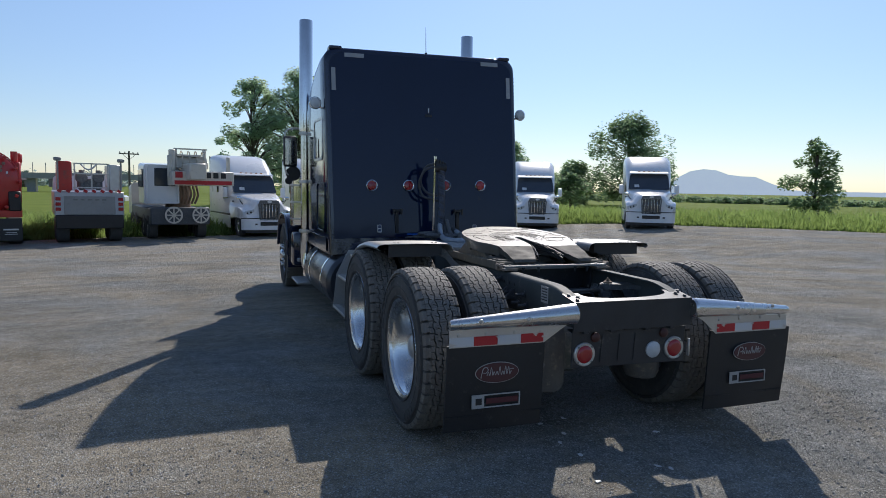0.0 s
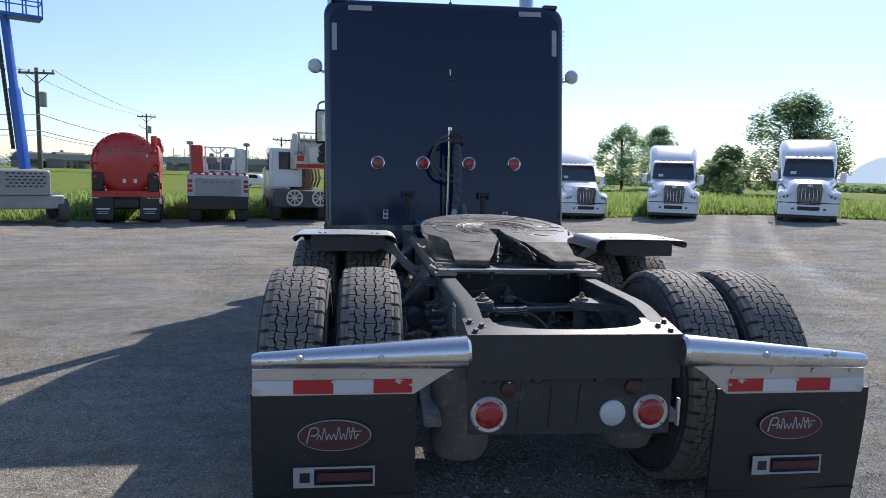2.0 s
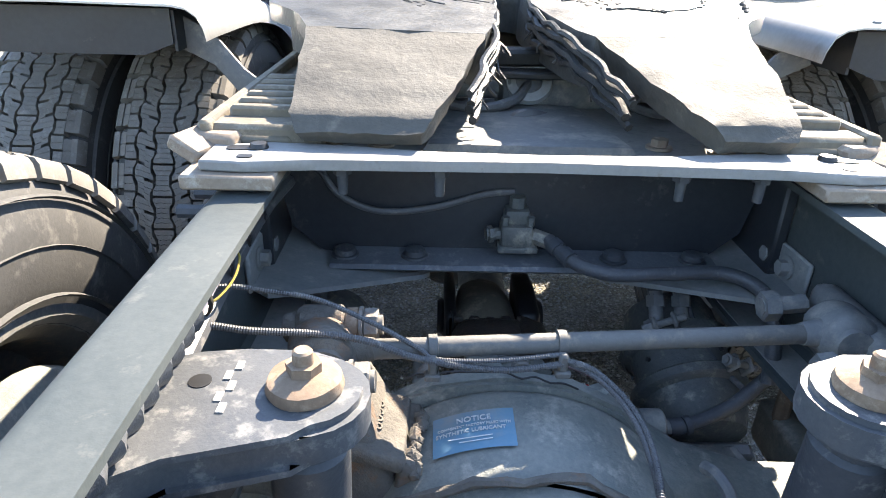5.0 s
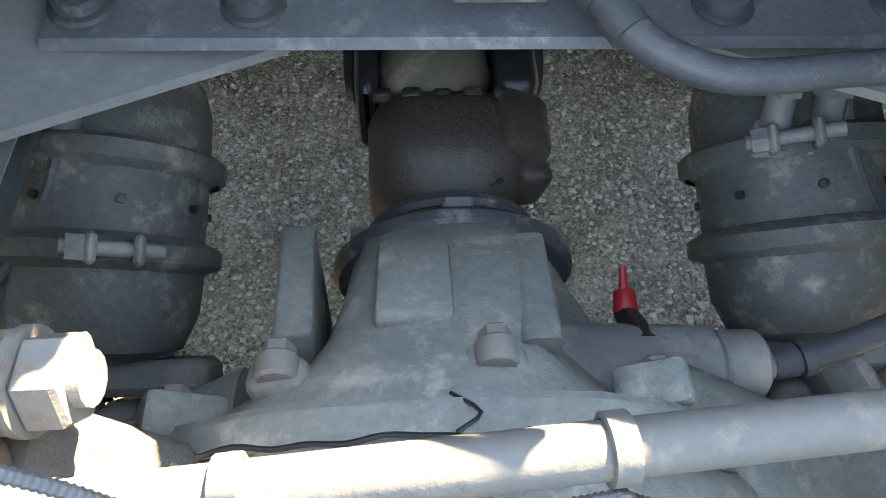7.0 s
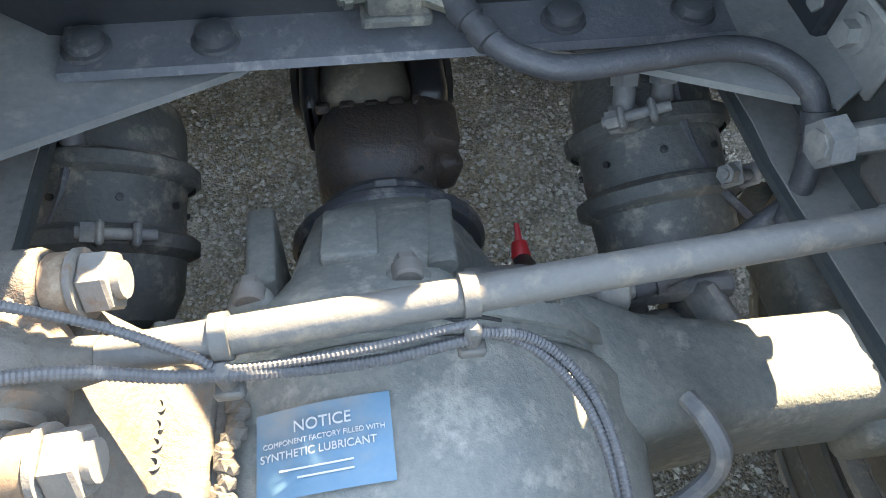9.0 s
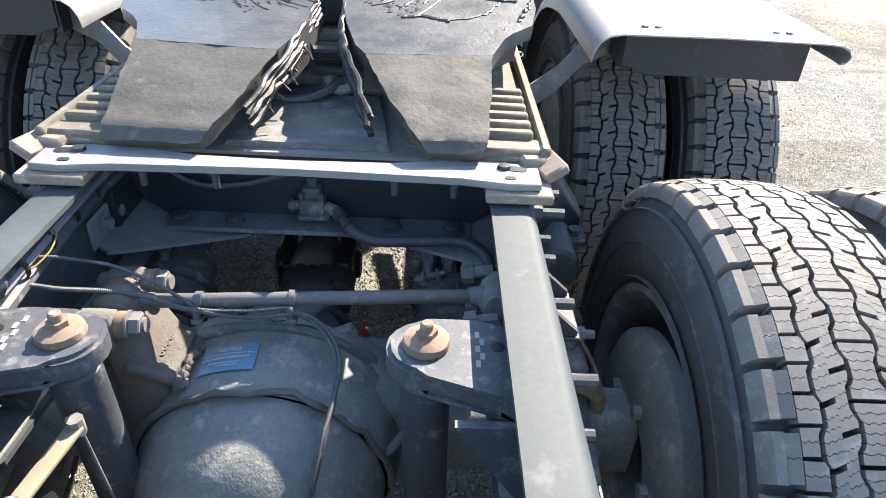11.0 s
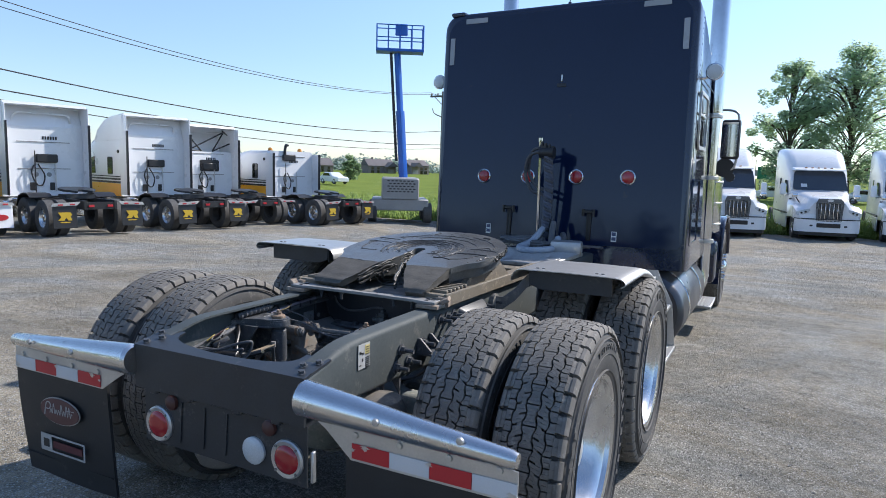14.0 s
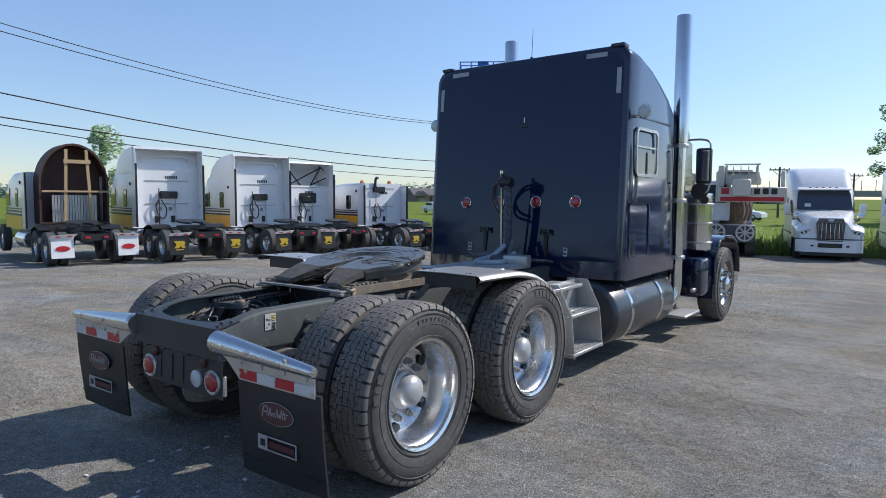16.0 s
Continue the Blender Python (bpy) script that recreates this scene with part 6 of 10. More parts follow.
loft(bm, [[(q.x, y, q.z) for q in spline([Vector((x, 0, z)) for x, z in outline], 4)] for y, outline in CASE])
for v in bm.verts:
    v.co += 0.0018 * noise.noise_vector(v.co * 16)
carrier = part("carrier_housing", bm, M_HOUSING, axle, "dusty cast differential carrier", angle=45)
bm = bm_new()
# raised pad, side rib, bolt pads and the ridge beside the pinion
box(bm, (-0.0625, 0.971, 0.7045), (0.05, 0.084, 0.014), (-26, 0, -1), 0.005, 2)
box(bm, (-0.146, 0.978, 0.608), (0.027, 0.11, 0.13), (-16, 0, 4), 0.004, 2)
box(bm, (-0.142, 0.9, 0.718), (0.036, 0.024, 0.026), (-20, -14, 0), 0.008, 3)
box(bm, (-0.018, 0.9, 0.73), (0.038, 0.024, 0.026), (-20, 8, 0), 0.008, 3)
box(bm, (-0.205, 0.888, 0.689), (0.05, 0.03, 0.03), (0, 28, 0), 0.006, 2)
box(bm, (0.083, 0.893, 0.703), (0.046, 0.03, 0.03), (0, -26, 0), 0.006, 2)
loft(bm, [[(0.012 + 0.012 * k / 5 + a, 0.915 + 0.022 * k, 0.727 - 0.0125 * k + b) for a, b in rrect(0.026, 0.02, 0.008, 3)] for k in range(6)])
parts("casting_boss", bm, M_HOUSING, carrier, reach=-0.2, angle=45)
bm = bm_new()
rod(bm, (0.02, 0.938, 0.618), (0.166, 0.936, 0.62), 0.036, 0.031, n=24, bev=0.006)
rod(bm, (0.164, 0.936, 0.62), (0.2, 0.936, 0.62), 0.027, n=20, bev=0.004)
rod(bm, (0.198, 0.936, 0.62), (0.21, 0.936, 0.62), 0.012, n=12)
box(bm, (0.085, 0.925, 0.625), (0.14, 0.05, 0.06), (0, 4, 0), 0.016, 2)
part("lock_cylinder", bm, M_DUSTY, carrier)
bm = bm_new()
for x, y, z in ((-0.142, 0.908, 0.741), (-0.018, 0.908, 0.754), (0.086, 0.9, 0.716), (-0.209, 0.895, 0.705)):
    rod(bm, (x, y - 0.012, z - 0.010), (x, y + 0.004, z - 0.012), 0.0125, n=16, bev=0.002)
    rod(bm, (x, y, z - 0.010), (x, y + 0.011, z - 0.013), 0.0102, n=6, bev=0.002)
parts("carrier_bolt", bm, M_BOLT, carrier)
bm = bm_new()
lathe(bm, [(0.07, 0), (0.105, 0.0), (0.11, 0.006), (0.11, 0.014), (0.104, 0.02), (0.07, 0.022), (0.062, 0.03), (0.06, 0.036), (0.079, 0.038), (0.082, 0.043), (0.08, 0.05), (0.062, 0.054), (0.05, 0.06)], pose(-0.024, 1.047, 0.55, -88, 0, 0), 36)
part("pinion_flange", bm, M_XM, carrier, "oily pinion flange")
bm = bm_new()
for k in range(6):
    a = radians(30 + 60 * k)
    box(bm, (-0.024 + 0.09 * math.cos(a), 1.072, 0.55 + 0.09 * math.sin(a)), (0.026, 0.014, 0.018), (0, 0, 0), 0.003)
parts("flange_bolt", bm, M_DUSTY, carrier)
bm = bm_new()
# companion yoke: a blunt, rusted barrel
loft(bm, [[(-0.026 + a, y, 0.558 + dz + b) for a, b in rrect(w, h, r, 4)] for y, w, h, r, dz in ((1.092, 0.09, 0.09, 0.04, 0), (1.104, 0.105, 0.10, 0.045, 0), (1.124, 0.142, 0.135, 0.05, 0.004), (1.14, 0.152, 0.148, 0.045, 0.006), (1.19, 0.15, 0.15, 0.04, 0.008), (1.205, 0.142, 0.14, 0.04, 0.008), (1.212, 0.12, 0.12, 0.04, 0.006))])
box(bm, (0.04, 1.172, 0.618), (0.05, 0.07, 0.045), (0, 24, 0), 0.012, 2)
box(bm, (0.048, 1.136, 0.59), (0.034, 0.034, 0.05), (0, 10, 8), 0.008, 2)
for k in range(5):
    box(bm, (-0.085 + 0.028 * k, 1.203, 0.634), (0.018, 0.014, 0.012), (0, 0, 0), 0.003)
for v in bm.verts:
    v.co += 0.003 * noise.noise_vector(v.co * 26)
ujoint = part("universal_joint", bm, M_OILY, TR, "rusty oily universal joint", angle=45)
# dusty tan, paler than the joint: the sunlit look is in the colour
bm = bm_new()
loft(bm, [[(-0.036 + a, y, 0.572 + dz + b) for a, b in rrect(w, h, r, 4)] for y, w, h, r, dz in ((1.2, 0.1, 0.11, 0.04, 0.0), (1.222, 0.112, 0.128, 0.045, 0.006), (1.25, 0.116, 0.14, 0.05, 0.01), (1.3, 0.112, 0.136, 0.05, 0.008), (1.37, 0.1, 0.11, 0.045, 0.0))])
for v in bm.verts:
    v.co += 0.0025 * noise.noise_vector(v.co * 30)
part("shaft_yoke", bm, M_SLIDE, ujoint, "dusty tan forked yoke, lightened for sun on it", angle=45)
for x, w in ((0.041, 0.04), (-0.101, 0.022)):
    bm = bm_new()
    loft(bm, [[(x + a, y, 0.6 + b) for a, b in rrect(w * k, h, 0.01, 3)] for y, h, k in ((1.2, 0.075, 0.7), (1.21, 0.095, 1.0), (1.3, 0.11, 1.0), (1.36, 0.1, 0.9))])
    lathe(bm, [(0.0, 0), (0.032, 0.0), (0.034, 0.004), (0.03, 0.012), (0, 0.013)], pose(x + (w / 2 if x > 0 else -w / 2), 1.27, 0.6, 0, 90 if x > 0 else -90, 0), 20)
    part("yoke_ear", bm, M_BLACK, ujoint, "black yoke ear with bearing cap", angle=45)
bm = bm_new()
random.seed(52)
for k in range(38):
    vs = bmesh.ops.create_icosphere(bm, subdivisions=1, radius=random.uniform(0.002, 0.006))["verts"]
    xf(bm, vs, Matrix.Translation((-0.01 + random.uniform(-0.03, 0.03), 1.135 + random.uniform(-0.02, 0.02), 0.612 + random.uniform(-0.006, 0.004))) @ Matrix.Diagonal((1.2, 1.2, 0.6, 1)))
tagged(part("grease_clump", bm, M_BEAD, ujoint, "clump of dark flung grease"), kind="stuff")
bm = bm_new()
rod(bm, (-0.026, 1.28, 0.56), (-0.026, 1.95, 0.55), 0.05, n=20)
part("drive_shaft", bm, M_DUSTY, TR)
bm = bm_new()
rod(bm, (0.108, 0.944, 0.64), (0.107, 0.984, 0.615), 0.0125, 0.0095, n=12)
br = part("breather_stem", bm, M_BLACK, axle)
bm = bm_new()
rod(bm, (0.107, 0.983, 0.616), (0.1065, 1.001, 0.624), 0.0105, 0.0085, n=12, bev=0.002)
rod(bm, (0.1065, 1.0, 0.6235), (0.106, 1.017, 0.633), 0.0042, 0.0028, n=8)
part("breather_cap", bm, surface("red_cap", (0.5, 0.02, 0.025), rough=0.45, bump=0.02), axle, "small red breather cap")

bm = bm_new()
random.seed(31)
hose(bm, [(-0.17 + 0.018 * i, 0.852 + random.uniform(-0.004, 0.004), 0.752 + 0.022 * math.sin(math.pi * (i + 3) / 15) + random.uniform(-0.002, 0.002)) for i in range(13)], 0.0015, n=6, k=3)
hose(bm, [(-0.045, 0.853, 0.774), (-0.032, 0.864, 0.768), (-0.046, 0.878, 0.757)], 0.0012, n=6, k=3)
part("torn_gasket", bm, M_BLACK, carrier, "torn dark gasket edge")
# label on the housing: real words that can be read
def lettering(name, words, size, m, material, parent, depth=0.0006, align="LEFT"):
    cu = bpy.data.curves.new(name, "FONT")
    cu.body, cu.size, cu.extrude, cu.align_x = words, size, depth, align
    tmp = new(name, cu)
    bpy.context.view_layer.update()
    me = bpy.data.meshes.new_from_object(tmp.evaluated_get(bpy.context.evaluated_depsgraph_get()))
    bpy.data.objects.remove(tmp)
    me.materials.clear()
    me.materials.append(material)
    ob = new(name, me)
    ob.parent, ob.matrix_basis = parent, m
    return ob


bm = bm_new()
RH = 0.2328
def on_housing(x, y, lift=0.0):
    r = RH + lift - 0.16 * max(0, 0.84 - y) ** 1.0 * 0.5
    dx = x + 0.035
    return Vector((x, y, 0.526 + math.sqrt(max(1e-4, r * r - dx * dx))))
nx, ny = 8, 5
g = [[bm.verts.new(on_housing(-0.133 + 0.092 * i / nx, 0.744 + 0.058 * j / ny, 0.004)) for i in range(nx + 1)] for j in range(ny + 1)]
for j in range(ny):
    for i in range(nx):
        f = bm.faces.new((g[j][i], g[j][i + 1], g[j + 1][i + 1], g[j + 1][i]))
        f.material_index = 0
notice = part("notice_label", bm, M_LABELBLUE, axle, "blue lubricant notice label, partly dusty", angle=80)
def on_label(name, words, size, x, y):
    ob = lettering(name, words, size, Matrix.Identity(4), M_LABELWHITE, notice)
    for v in ob.data.vertices:
        v.co = on_housing(x + v.co.x, y + v.co.y, 0.0056 + v.co.z)
    return ob


on_label("notice_line", "NOTICE", 0.0108, -0.107, 0.785)
on_label("filled_line", "COMPONENT FACTORY FILLED WITH", 0.0048, -0.128, 0.7775)
on_label("lubricant_line", "SYNTHETIC LUBRICANT", 0.0072, -0.130, 0.769)
bm = bm_new()
for k in range(2):
    box(bm, on_housing(-0.092 + 0.006 * k, 0.761 - 0.0055 * k, 0.0052), (0.05 - 0.012 * k, 0.0012, 0.0005), (5, -12, 0))
part("small_print", bm, M_LABELWHITE, notice)

PIG = [(0.2, 0.80, 0.675), (0.206, 0.778, 0.682), (0.214, 0.755, 0.672), (0.212, 0.742, 0.645), (0.19, 0.73, 0.61), (0.17, 0.724, 0.585)]
NUMBER = pose(-0.19, 0.768, 0.7515, 0, 18, 0) @ pose(0, 0, 0, 0, 0, 90)
bm = bm_new()
hose(bm, PIG, 0.0085, n=9)
part("drain_hook", bm, M_DUSTY, axle, "bent grey pipe end")
lettering("cast_number", "6038", 0.026, NUMBER, M_CHALK, axle, depth=0.0012)

# transverse torque rod with its end bushings
bm = bm_new()
rod(bm, (-0.21, 0.826, 0.829), (0.33, 0.862, 0.838), 0.0118, n=22)
trod = part("torque_rod", bm, M_ROD, TR, "dusty steel torque rod")
trod.matrix_basis = pose(0, -0.012, 0.0)
bm = bm_new()
lathe(bm, [(0.0, -0.04), (0.022, -0.04), (0.024, -0.034), (0.034, -0.03), (0.0375, -0.022), (0.0375, 0.022), (0.034, 0.03), (0.024, 0.034), (0.022, 0.04), (0, 0.04)], pose(-0.26, 0.822, 0.824, 82, 0, 12), 30)
rod(bm, (-0.255, 0.76, 0.822), (-0.26, 0.89, 0.83), 0.019, n=18, bev=0.003)
rod(bm, (-0.245, 0.824, 0.828), (-0.2, 0.827, 0.829), 0.019, 0.0135, n=18)
for y, x in ((0.767, -0.25), (0.878, -0.25)):
    rod(bm, (x - 0.045, y, 0.8245), (x + 0.012, y, 0.8275), 0.0265, 0.0245, n=24, bev=0.005)
    rod(bm, (x - 0.062, y, 0.8235), (x - 0.044, y, 0.8245), 0.018, n=20, bev=0.003)
    box(bm, (x - 0.016, y, 0.803), (0.05, 0.04, 0.05), (0, 0, 0), 0.012, 3)
for v in bm.verts:
    v.co += 0.003 * noise.noise_vector(v.co * 30) + 0.0012 * noise.noise_vector(v.co * 110)
part("rod_bushing", bm, M_CHALK, trod, "bolted rod bushing, chalky with rust", angle=45)
for y, x in ((0.767, -0.25), (0.878, -0.25)):
    bm = bm_new()
    rod(bm, (x + 0.011, y, 0.8275), (x + 0.028, y, 0.8283), 0.0215, n=24, bev=0.002)
    part("bolt_sleeve", bm, M_RUST, trod, "rusty bolt sleeve")
    bm = bm_new()
    rod(bm, (x + 0.028, y, 0.8283), (x + 0.032, y, 0.8285), 0.023, n=24)
    rod(bm, (x + 0.032, y, 0.8285), (x + 0.05, y, 0.8293), 0.0205, n=6, bev=0.002)
    rod(bm, (x + 0.05, y, 0.8293), (x + 0.055, y, 0.8295), 0.012, n=14)
    part("bushing_nut", bm, M_BOLT, trod, "chalky hexagon nut")
bm = bm_new()
loft(bm, [[(-0.25 + a, 0.822 + b, 0.808) for a, b in rrect(0.05, 0.12, 0.012, 3)], [(-0.225 + a, 0.815 + b, 0.73) for a, b in rrect(0.085, 0.13, 0.02, 3)], [(-0.2 + a, 0.81 + b, 0.6) for a, b in rrect(0.13, 0.15, 0.02, 3)]])
box(bm, (-0.2, 0.80, 0.742), (0.078, 0.115, 0.02), (0, 18, 0), 0.004)
box(bm, (-0.166, 0.80, 0.69), (0.02, 0.11, 0.09), (0, 12, 0), 0.004)
for v in bm.verts:
    v.co += 0.003 * noise.noise_vector(v.co * 18)
part("rod_tower", bm, M_CHALK, trod, "cast rod bracket with chalky rust", angle=45)
bm = bm_new()
random.seed(5)
for k in range(26):
    t = k / 25
    vs = bmesh.ops.create_icosphere(bm, subdivisions=1, radius=random.uniform(0.005, 0.009))["verts"]
    xf(bm, vs, Matrix.Translation((-0.155 + 0.004 * random.uniform(-1, 1) + 0.01 * t, 0.745 + 0.10 * t, 0.722 + 0.018 * math.sin(3 * t))))
tagged(part("weld_bead", bm, M_CHALK, trod, "rusty flaking weld bead"), kind="stuff")
bm = bm_new()
lathe(bm, [(0, -0.042), (0.02, -0.042), (0.022, -0.034), (0.031, -0.03), (0.034, -0.02), (0.034, 0.02), (0.031, 0.03), (0.022, 0.034), (0.02, 0.042), (0, 0.042)], pose(0.352, 0.866, 0.836, 85, 0, -8), 26)
rod(bm, (0.30, 0.861, 0.837), (0.335, 0.864, 0.837), 0.0135, 0.02, n=18)
box(bm, (0.378, 0.87, 0.815), (0.04, 0.18, 0.09), (0, 0, 0), 0.015, 2)
for y in (0.8, 0.94):
    rod(bm, (0.345, y, 0.835), (0.29, y, 0.828), 0.013, n=8)
    rod(bm, (0.312, y, 0.83), (0.292, y, 0.828), 0.02, n=6)
for v in bm.verts:
    v.co += 0.0025 * noise.noise_vector(v.co * 40)
part("rod_bushing", bm, M_DUSTY, trod, "dusty frame-side bushing", angle=45)
for x, y in ((-0.135, 0.831), (0.013, 0.841)):
    bm = bm_new()
    lathe(bm, [(0.0121, -0.0055), (0.0148, -0.005), (0.0148, 0.005), (0.0121, 0.0055)], along((x, y, 0.8305 + 0.0025 * (x > 0)), (x + 1, y + 0.067, 0.847)), 20)
    box(bm, (x, y - 0.02, 0.818), (0.011, 0.012, 0.026), (0, 0, 0), 0.003)
    box(bm, (x, y - 0.022, 0.806), (0.018, 0.014, 0.009), (0, 0, 0), 0.002)
    part("tie_strap", bm, M_ROD, trod, "pale cable strap")

# axle seat beside the tower, with a threaded stud
bm = bm_new()
loft(bm, [[(x, 0.83 + a, z + b) for a, b in rrect(w, 0.07, 0.02, 3)] for x, z, w in ((-0.40, 0.70, 0.16), (-0.33, 0.69, 0.15), (-0.24, 0.64, 0.13))])
for v in bm.verts:
    v.co += 0.003 * noise.noise_vector(v.co * 14)
seat = part("axle_seat", bm, M_HOUSING, TR, "dusty cast axle seat", angle=50)
bm = bm_new()
hexbolt(bm, (-0.345, 0.75, 0.725), (0.9, -0.2, 0.35), 0.016, 0.014, shank=0.045)
part("stud", bm, M_DUSTY, seat)
# corrugated looms
for pts, r in (([(-0.39, 0.70, 0.89), (-0.396, 0.77, 0.895), (-0.39, 0.815, 0.90), (-0.358, 0.831, 0.90), (-0.312, 0.839, 0.89), (-0.263, 0.843, 0.878), (-0.2, 0.834, 0.853), (-0.15, 0.818, 0.832), (-0.13, 0.812, 0.822), (-0.06, 0.816, 0.820), (0.013, 0.824, 0.824)], 0.0046),
               ([(-0.385, 0.66, 0.87), (-0.392, 0.74, 0.885), (-0.375, 0.782, 0.88), (-0.325, 0.79, 0.87), (-0.257, 0.802, 0.86), (-0.207, 0.808, 0.848), (-0.15, 0.808, 0.826), (-0.06, 0.812, 0.81), (0.013, 0.818, 0.815)], 0.006),
               ([(0.013, 0.82, 0.819), (0.045, 0.82, 0.808), (0.07, 0.81, 0.792), (0.09, 0.785, 0.777), (0.099, 0.745, 0.765), (0.096, 0.694, 0.752), (0.085, 0.64, 0.725), (0.07, 0.60, 0.66), (0.06, 0.58, 0.6)], 0.0056),
               ([(0.013, 0.826, 0.815), (0.05, 0.815, 0.80), (0.078, 0.79, 0.782), (0.092, 0.755, 0.766), (0.096, 0.70, 0.745), (0.088, 0.65, 0.715), (0.075, 0.61, 0.66), (0.065, 0.59, 0.6)], 0.0048)):
    bm = bm_new()
    hose(bm, pts, r * 0.66, n=10, k=8, ribs=0.1, pitch=0.0028)
    loom = part("cable_loom", bm, M_LOOM, TR, "grey corrugated cable loom", angle=20)
    loom.matrix_basis = pose(0, -0.012, 0.004)
bm = bm_new()
hose(bm, [(0.02, 0.812, 0.812), (0.05, 0.805, 0.801), (0.075, 0.785, 0.787)], 0.0018, n=7)
part("red_wire", bm, M_MAROON, TR)
bm = bm_new()
box(bm, (0.055, 0.575, 0.61), (0.05, 0.02, 0.03), (0, 0, 12), 0.004)
part("loom_clip", bm, M_BLACK, TR)

# crossmember ahead of the axle
M_GUSSET = surface("pale_dusty_plate", (0.175, 0.186, 0.19), (0.25, 0.255, 0.25), rough=0.75, bump=0.6, big=14, fine=110, dirt=(0.34, 0.325, 0.29), dirt_amount=0.35, dirt_scale=28)
bm = bm_new()
prism(bm, [(-0.31, 0.785), (0.31, 0.785), (0.36, 0.83), (0.39, 0.96), (-0.39, 0.96), (-0.36, 0.83)], 0, 0.008, pose(0, 1.168, 0) @ XZ)
sheet(bm, [(1.165, 0.96), (1.2, 0.962)], -0.39, 0.39, 0.008)
for sx in (-1, 1):
    box(bm, (sx * 0.385, 1.15, 0.86), (0.02, 0.14, 0.2), (0, 0, 0), 0.004)
xm = part("mid_crossmember", bm, M_FRAME, TR, "black pressed crossmember with a dusty foot toned for sky light")
# flange is dusty, and bluer than the web: sky light put into its colour
bm = bm_new()
sheet(bm, [(1.1, 0.784), (1.105, 0.79), (1.17, 0.796)], -0.296, 0.315, 0.01)
part("flange", bm, surface("skylit_dusty_flange", (0.085, 0.097, 0.112), (0.13, 0.14, 0.152), rough=0.6, bump=0.7, big=18, fine=120, dirt=(0.24, 0.24, 0.235), dirt_amount=0.38, dirt_scale=34), xm)
bm = bm_new()
for x in (-0.274, -0.164, 0.153, 0.28):
    lathe(bm, [(0.022, 0.0), (0.021, 0.003), (0.017, 0.004), (0.016, 0.012), (0.012, 0.014), (0, 0.014)], pose(x, 1.133, 0.7925), 18)
parts("crossmember_bolt", bm, M_XM, xm)
for sx in (-1, 1):
    bm = bm_new()
    prism(bm, [(sx * 0.39, 1.05), (sx * 0.388, 1.01), (sx * 0.365, 0.996), (sx * 0.33, 1.015), (sx * 0.15, 1.128), (sx * 0.14, 1.14), (sx * 0.29, 1.165), (sx * 0.36, 1.30), (sx * 0.39, 1.30)], 0.752, 0.76)
    for v in bm.verts:
        v.co.z += 0.16 * max(0.0, abs(v.co.x) - 0.14)
    box(bm, (sx * 0.392, 1.18, 0.822), (0.008, 0.36, 0.062), (0, 0, 0), 0.003)
    for y in (1.05, 1.1):
        hexbolt(bm, (sx * 0.387, y, 0.825), (-sx, 0, 0), 0.012, 0.012)
    parts("gusset_plate", bm, M_GUSSET, xm, "dusty triangular gusset plate", reach=-0.2)
bm = bm_new()
box(bm, (-0.0, 1.135, 0.812), (0.07, 0.045, 0.012), (0, 0, 0), 0.003)
box(bm, (-0.002, 1.142, 0.835), (0.056, 0.05, 0.042), (0, 0, 0), 0.008, 2)
box(bm, (-0.002, 1.15, 0.866), (0.044, 0.044, 0.03), (0, 0, 0), 0.008, 2)
rod(bm, (-0.002, 1.15, 0.88), (-0.002, 1.15, 0.9), 0.014, n=8)
rod(bm, (-0.03, 1.135, 0.836), (-0.056, 1.13, 0.836), 0.011, n=8)
rod(bm, (-0.044, 1.132, 0.836), (-0.052, 1.13, 0.836), 0.015, n=6)
rod(bm, (0.026, 1.135, 0.833), (0.055, 1.125, 0.826), 0.014, n=6)
for dx in (-0.022, 0.022):
    rod(bm, (dx - 0.002, 1.125, 0.856), (dx - 0.002, 1.125, 0.872), 0.007, n=6)
for v in bm.verts:
    v.co = Vector((0.002, 1.142, 0.808)) + 0.9 * (v.co - Vector((0.006, 1.142, 0.808)))
parts("air_valve", bm, M_CHAMBER, xm, "grey air valve block", reach=-0.2)
bm = bm_new()
hose(bm, [(0.044, 1.126, 0.828), (0.056, 1.108, 0.822), (0.072, 1.086, 0.815), (0.094, 1.066, 0.81), (0.135, 1.05, 0.808), (0.21, 1.056, 0.808), (0.289, 1.058, 0.81), (0.33, 1.035, 0.806), (0.348, 1.005, 0.79), (0.35, 0.975, 0.75), (0.345, 0.95, 0.69)], 0.0112, n=12)
part("air_hose", bm, M_HOSE, xm, "dusty grey rubber air hose")
bm = bm_new()
for q, d in (((0.05, 1.117, 0.825), (0.008, -0.014, -0.004)), ((0.064, 1.097, 0.8185), (0.009, -0.016, -0.004)), ((0.349, 1.0, 0.787), (0.001, -0.012, -0.016))):
    a = Vector(q)
    rod(bm, a, a + Vector(d), 0.0138, n=12)
parts("hose_ferrule", bm, M_XM, xm)
bm = bm_new()
hose(bm, [(-0.01, 1.16, 0.895), (-0.06, 1.155, 0.89), (-0.14, 1.15, 0.868), (-0.22, 1.148, 0.862), (-0.28, 1.15, 0.885), (-0.31, 1.16, 0.92), (-0.34, 1.2, 0.93)], 0.0055, n=8)
part("thin_air_line", bm, M_LOOM, xm)

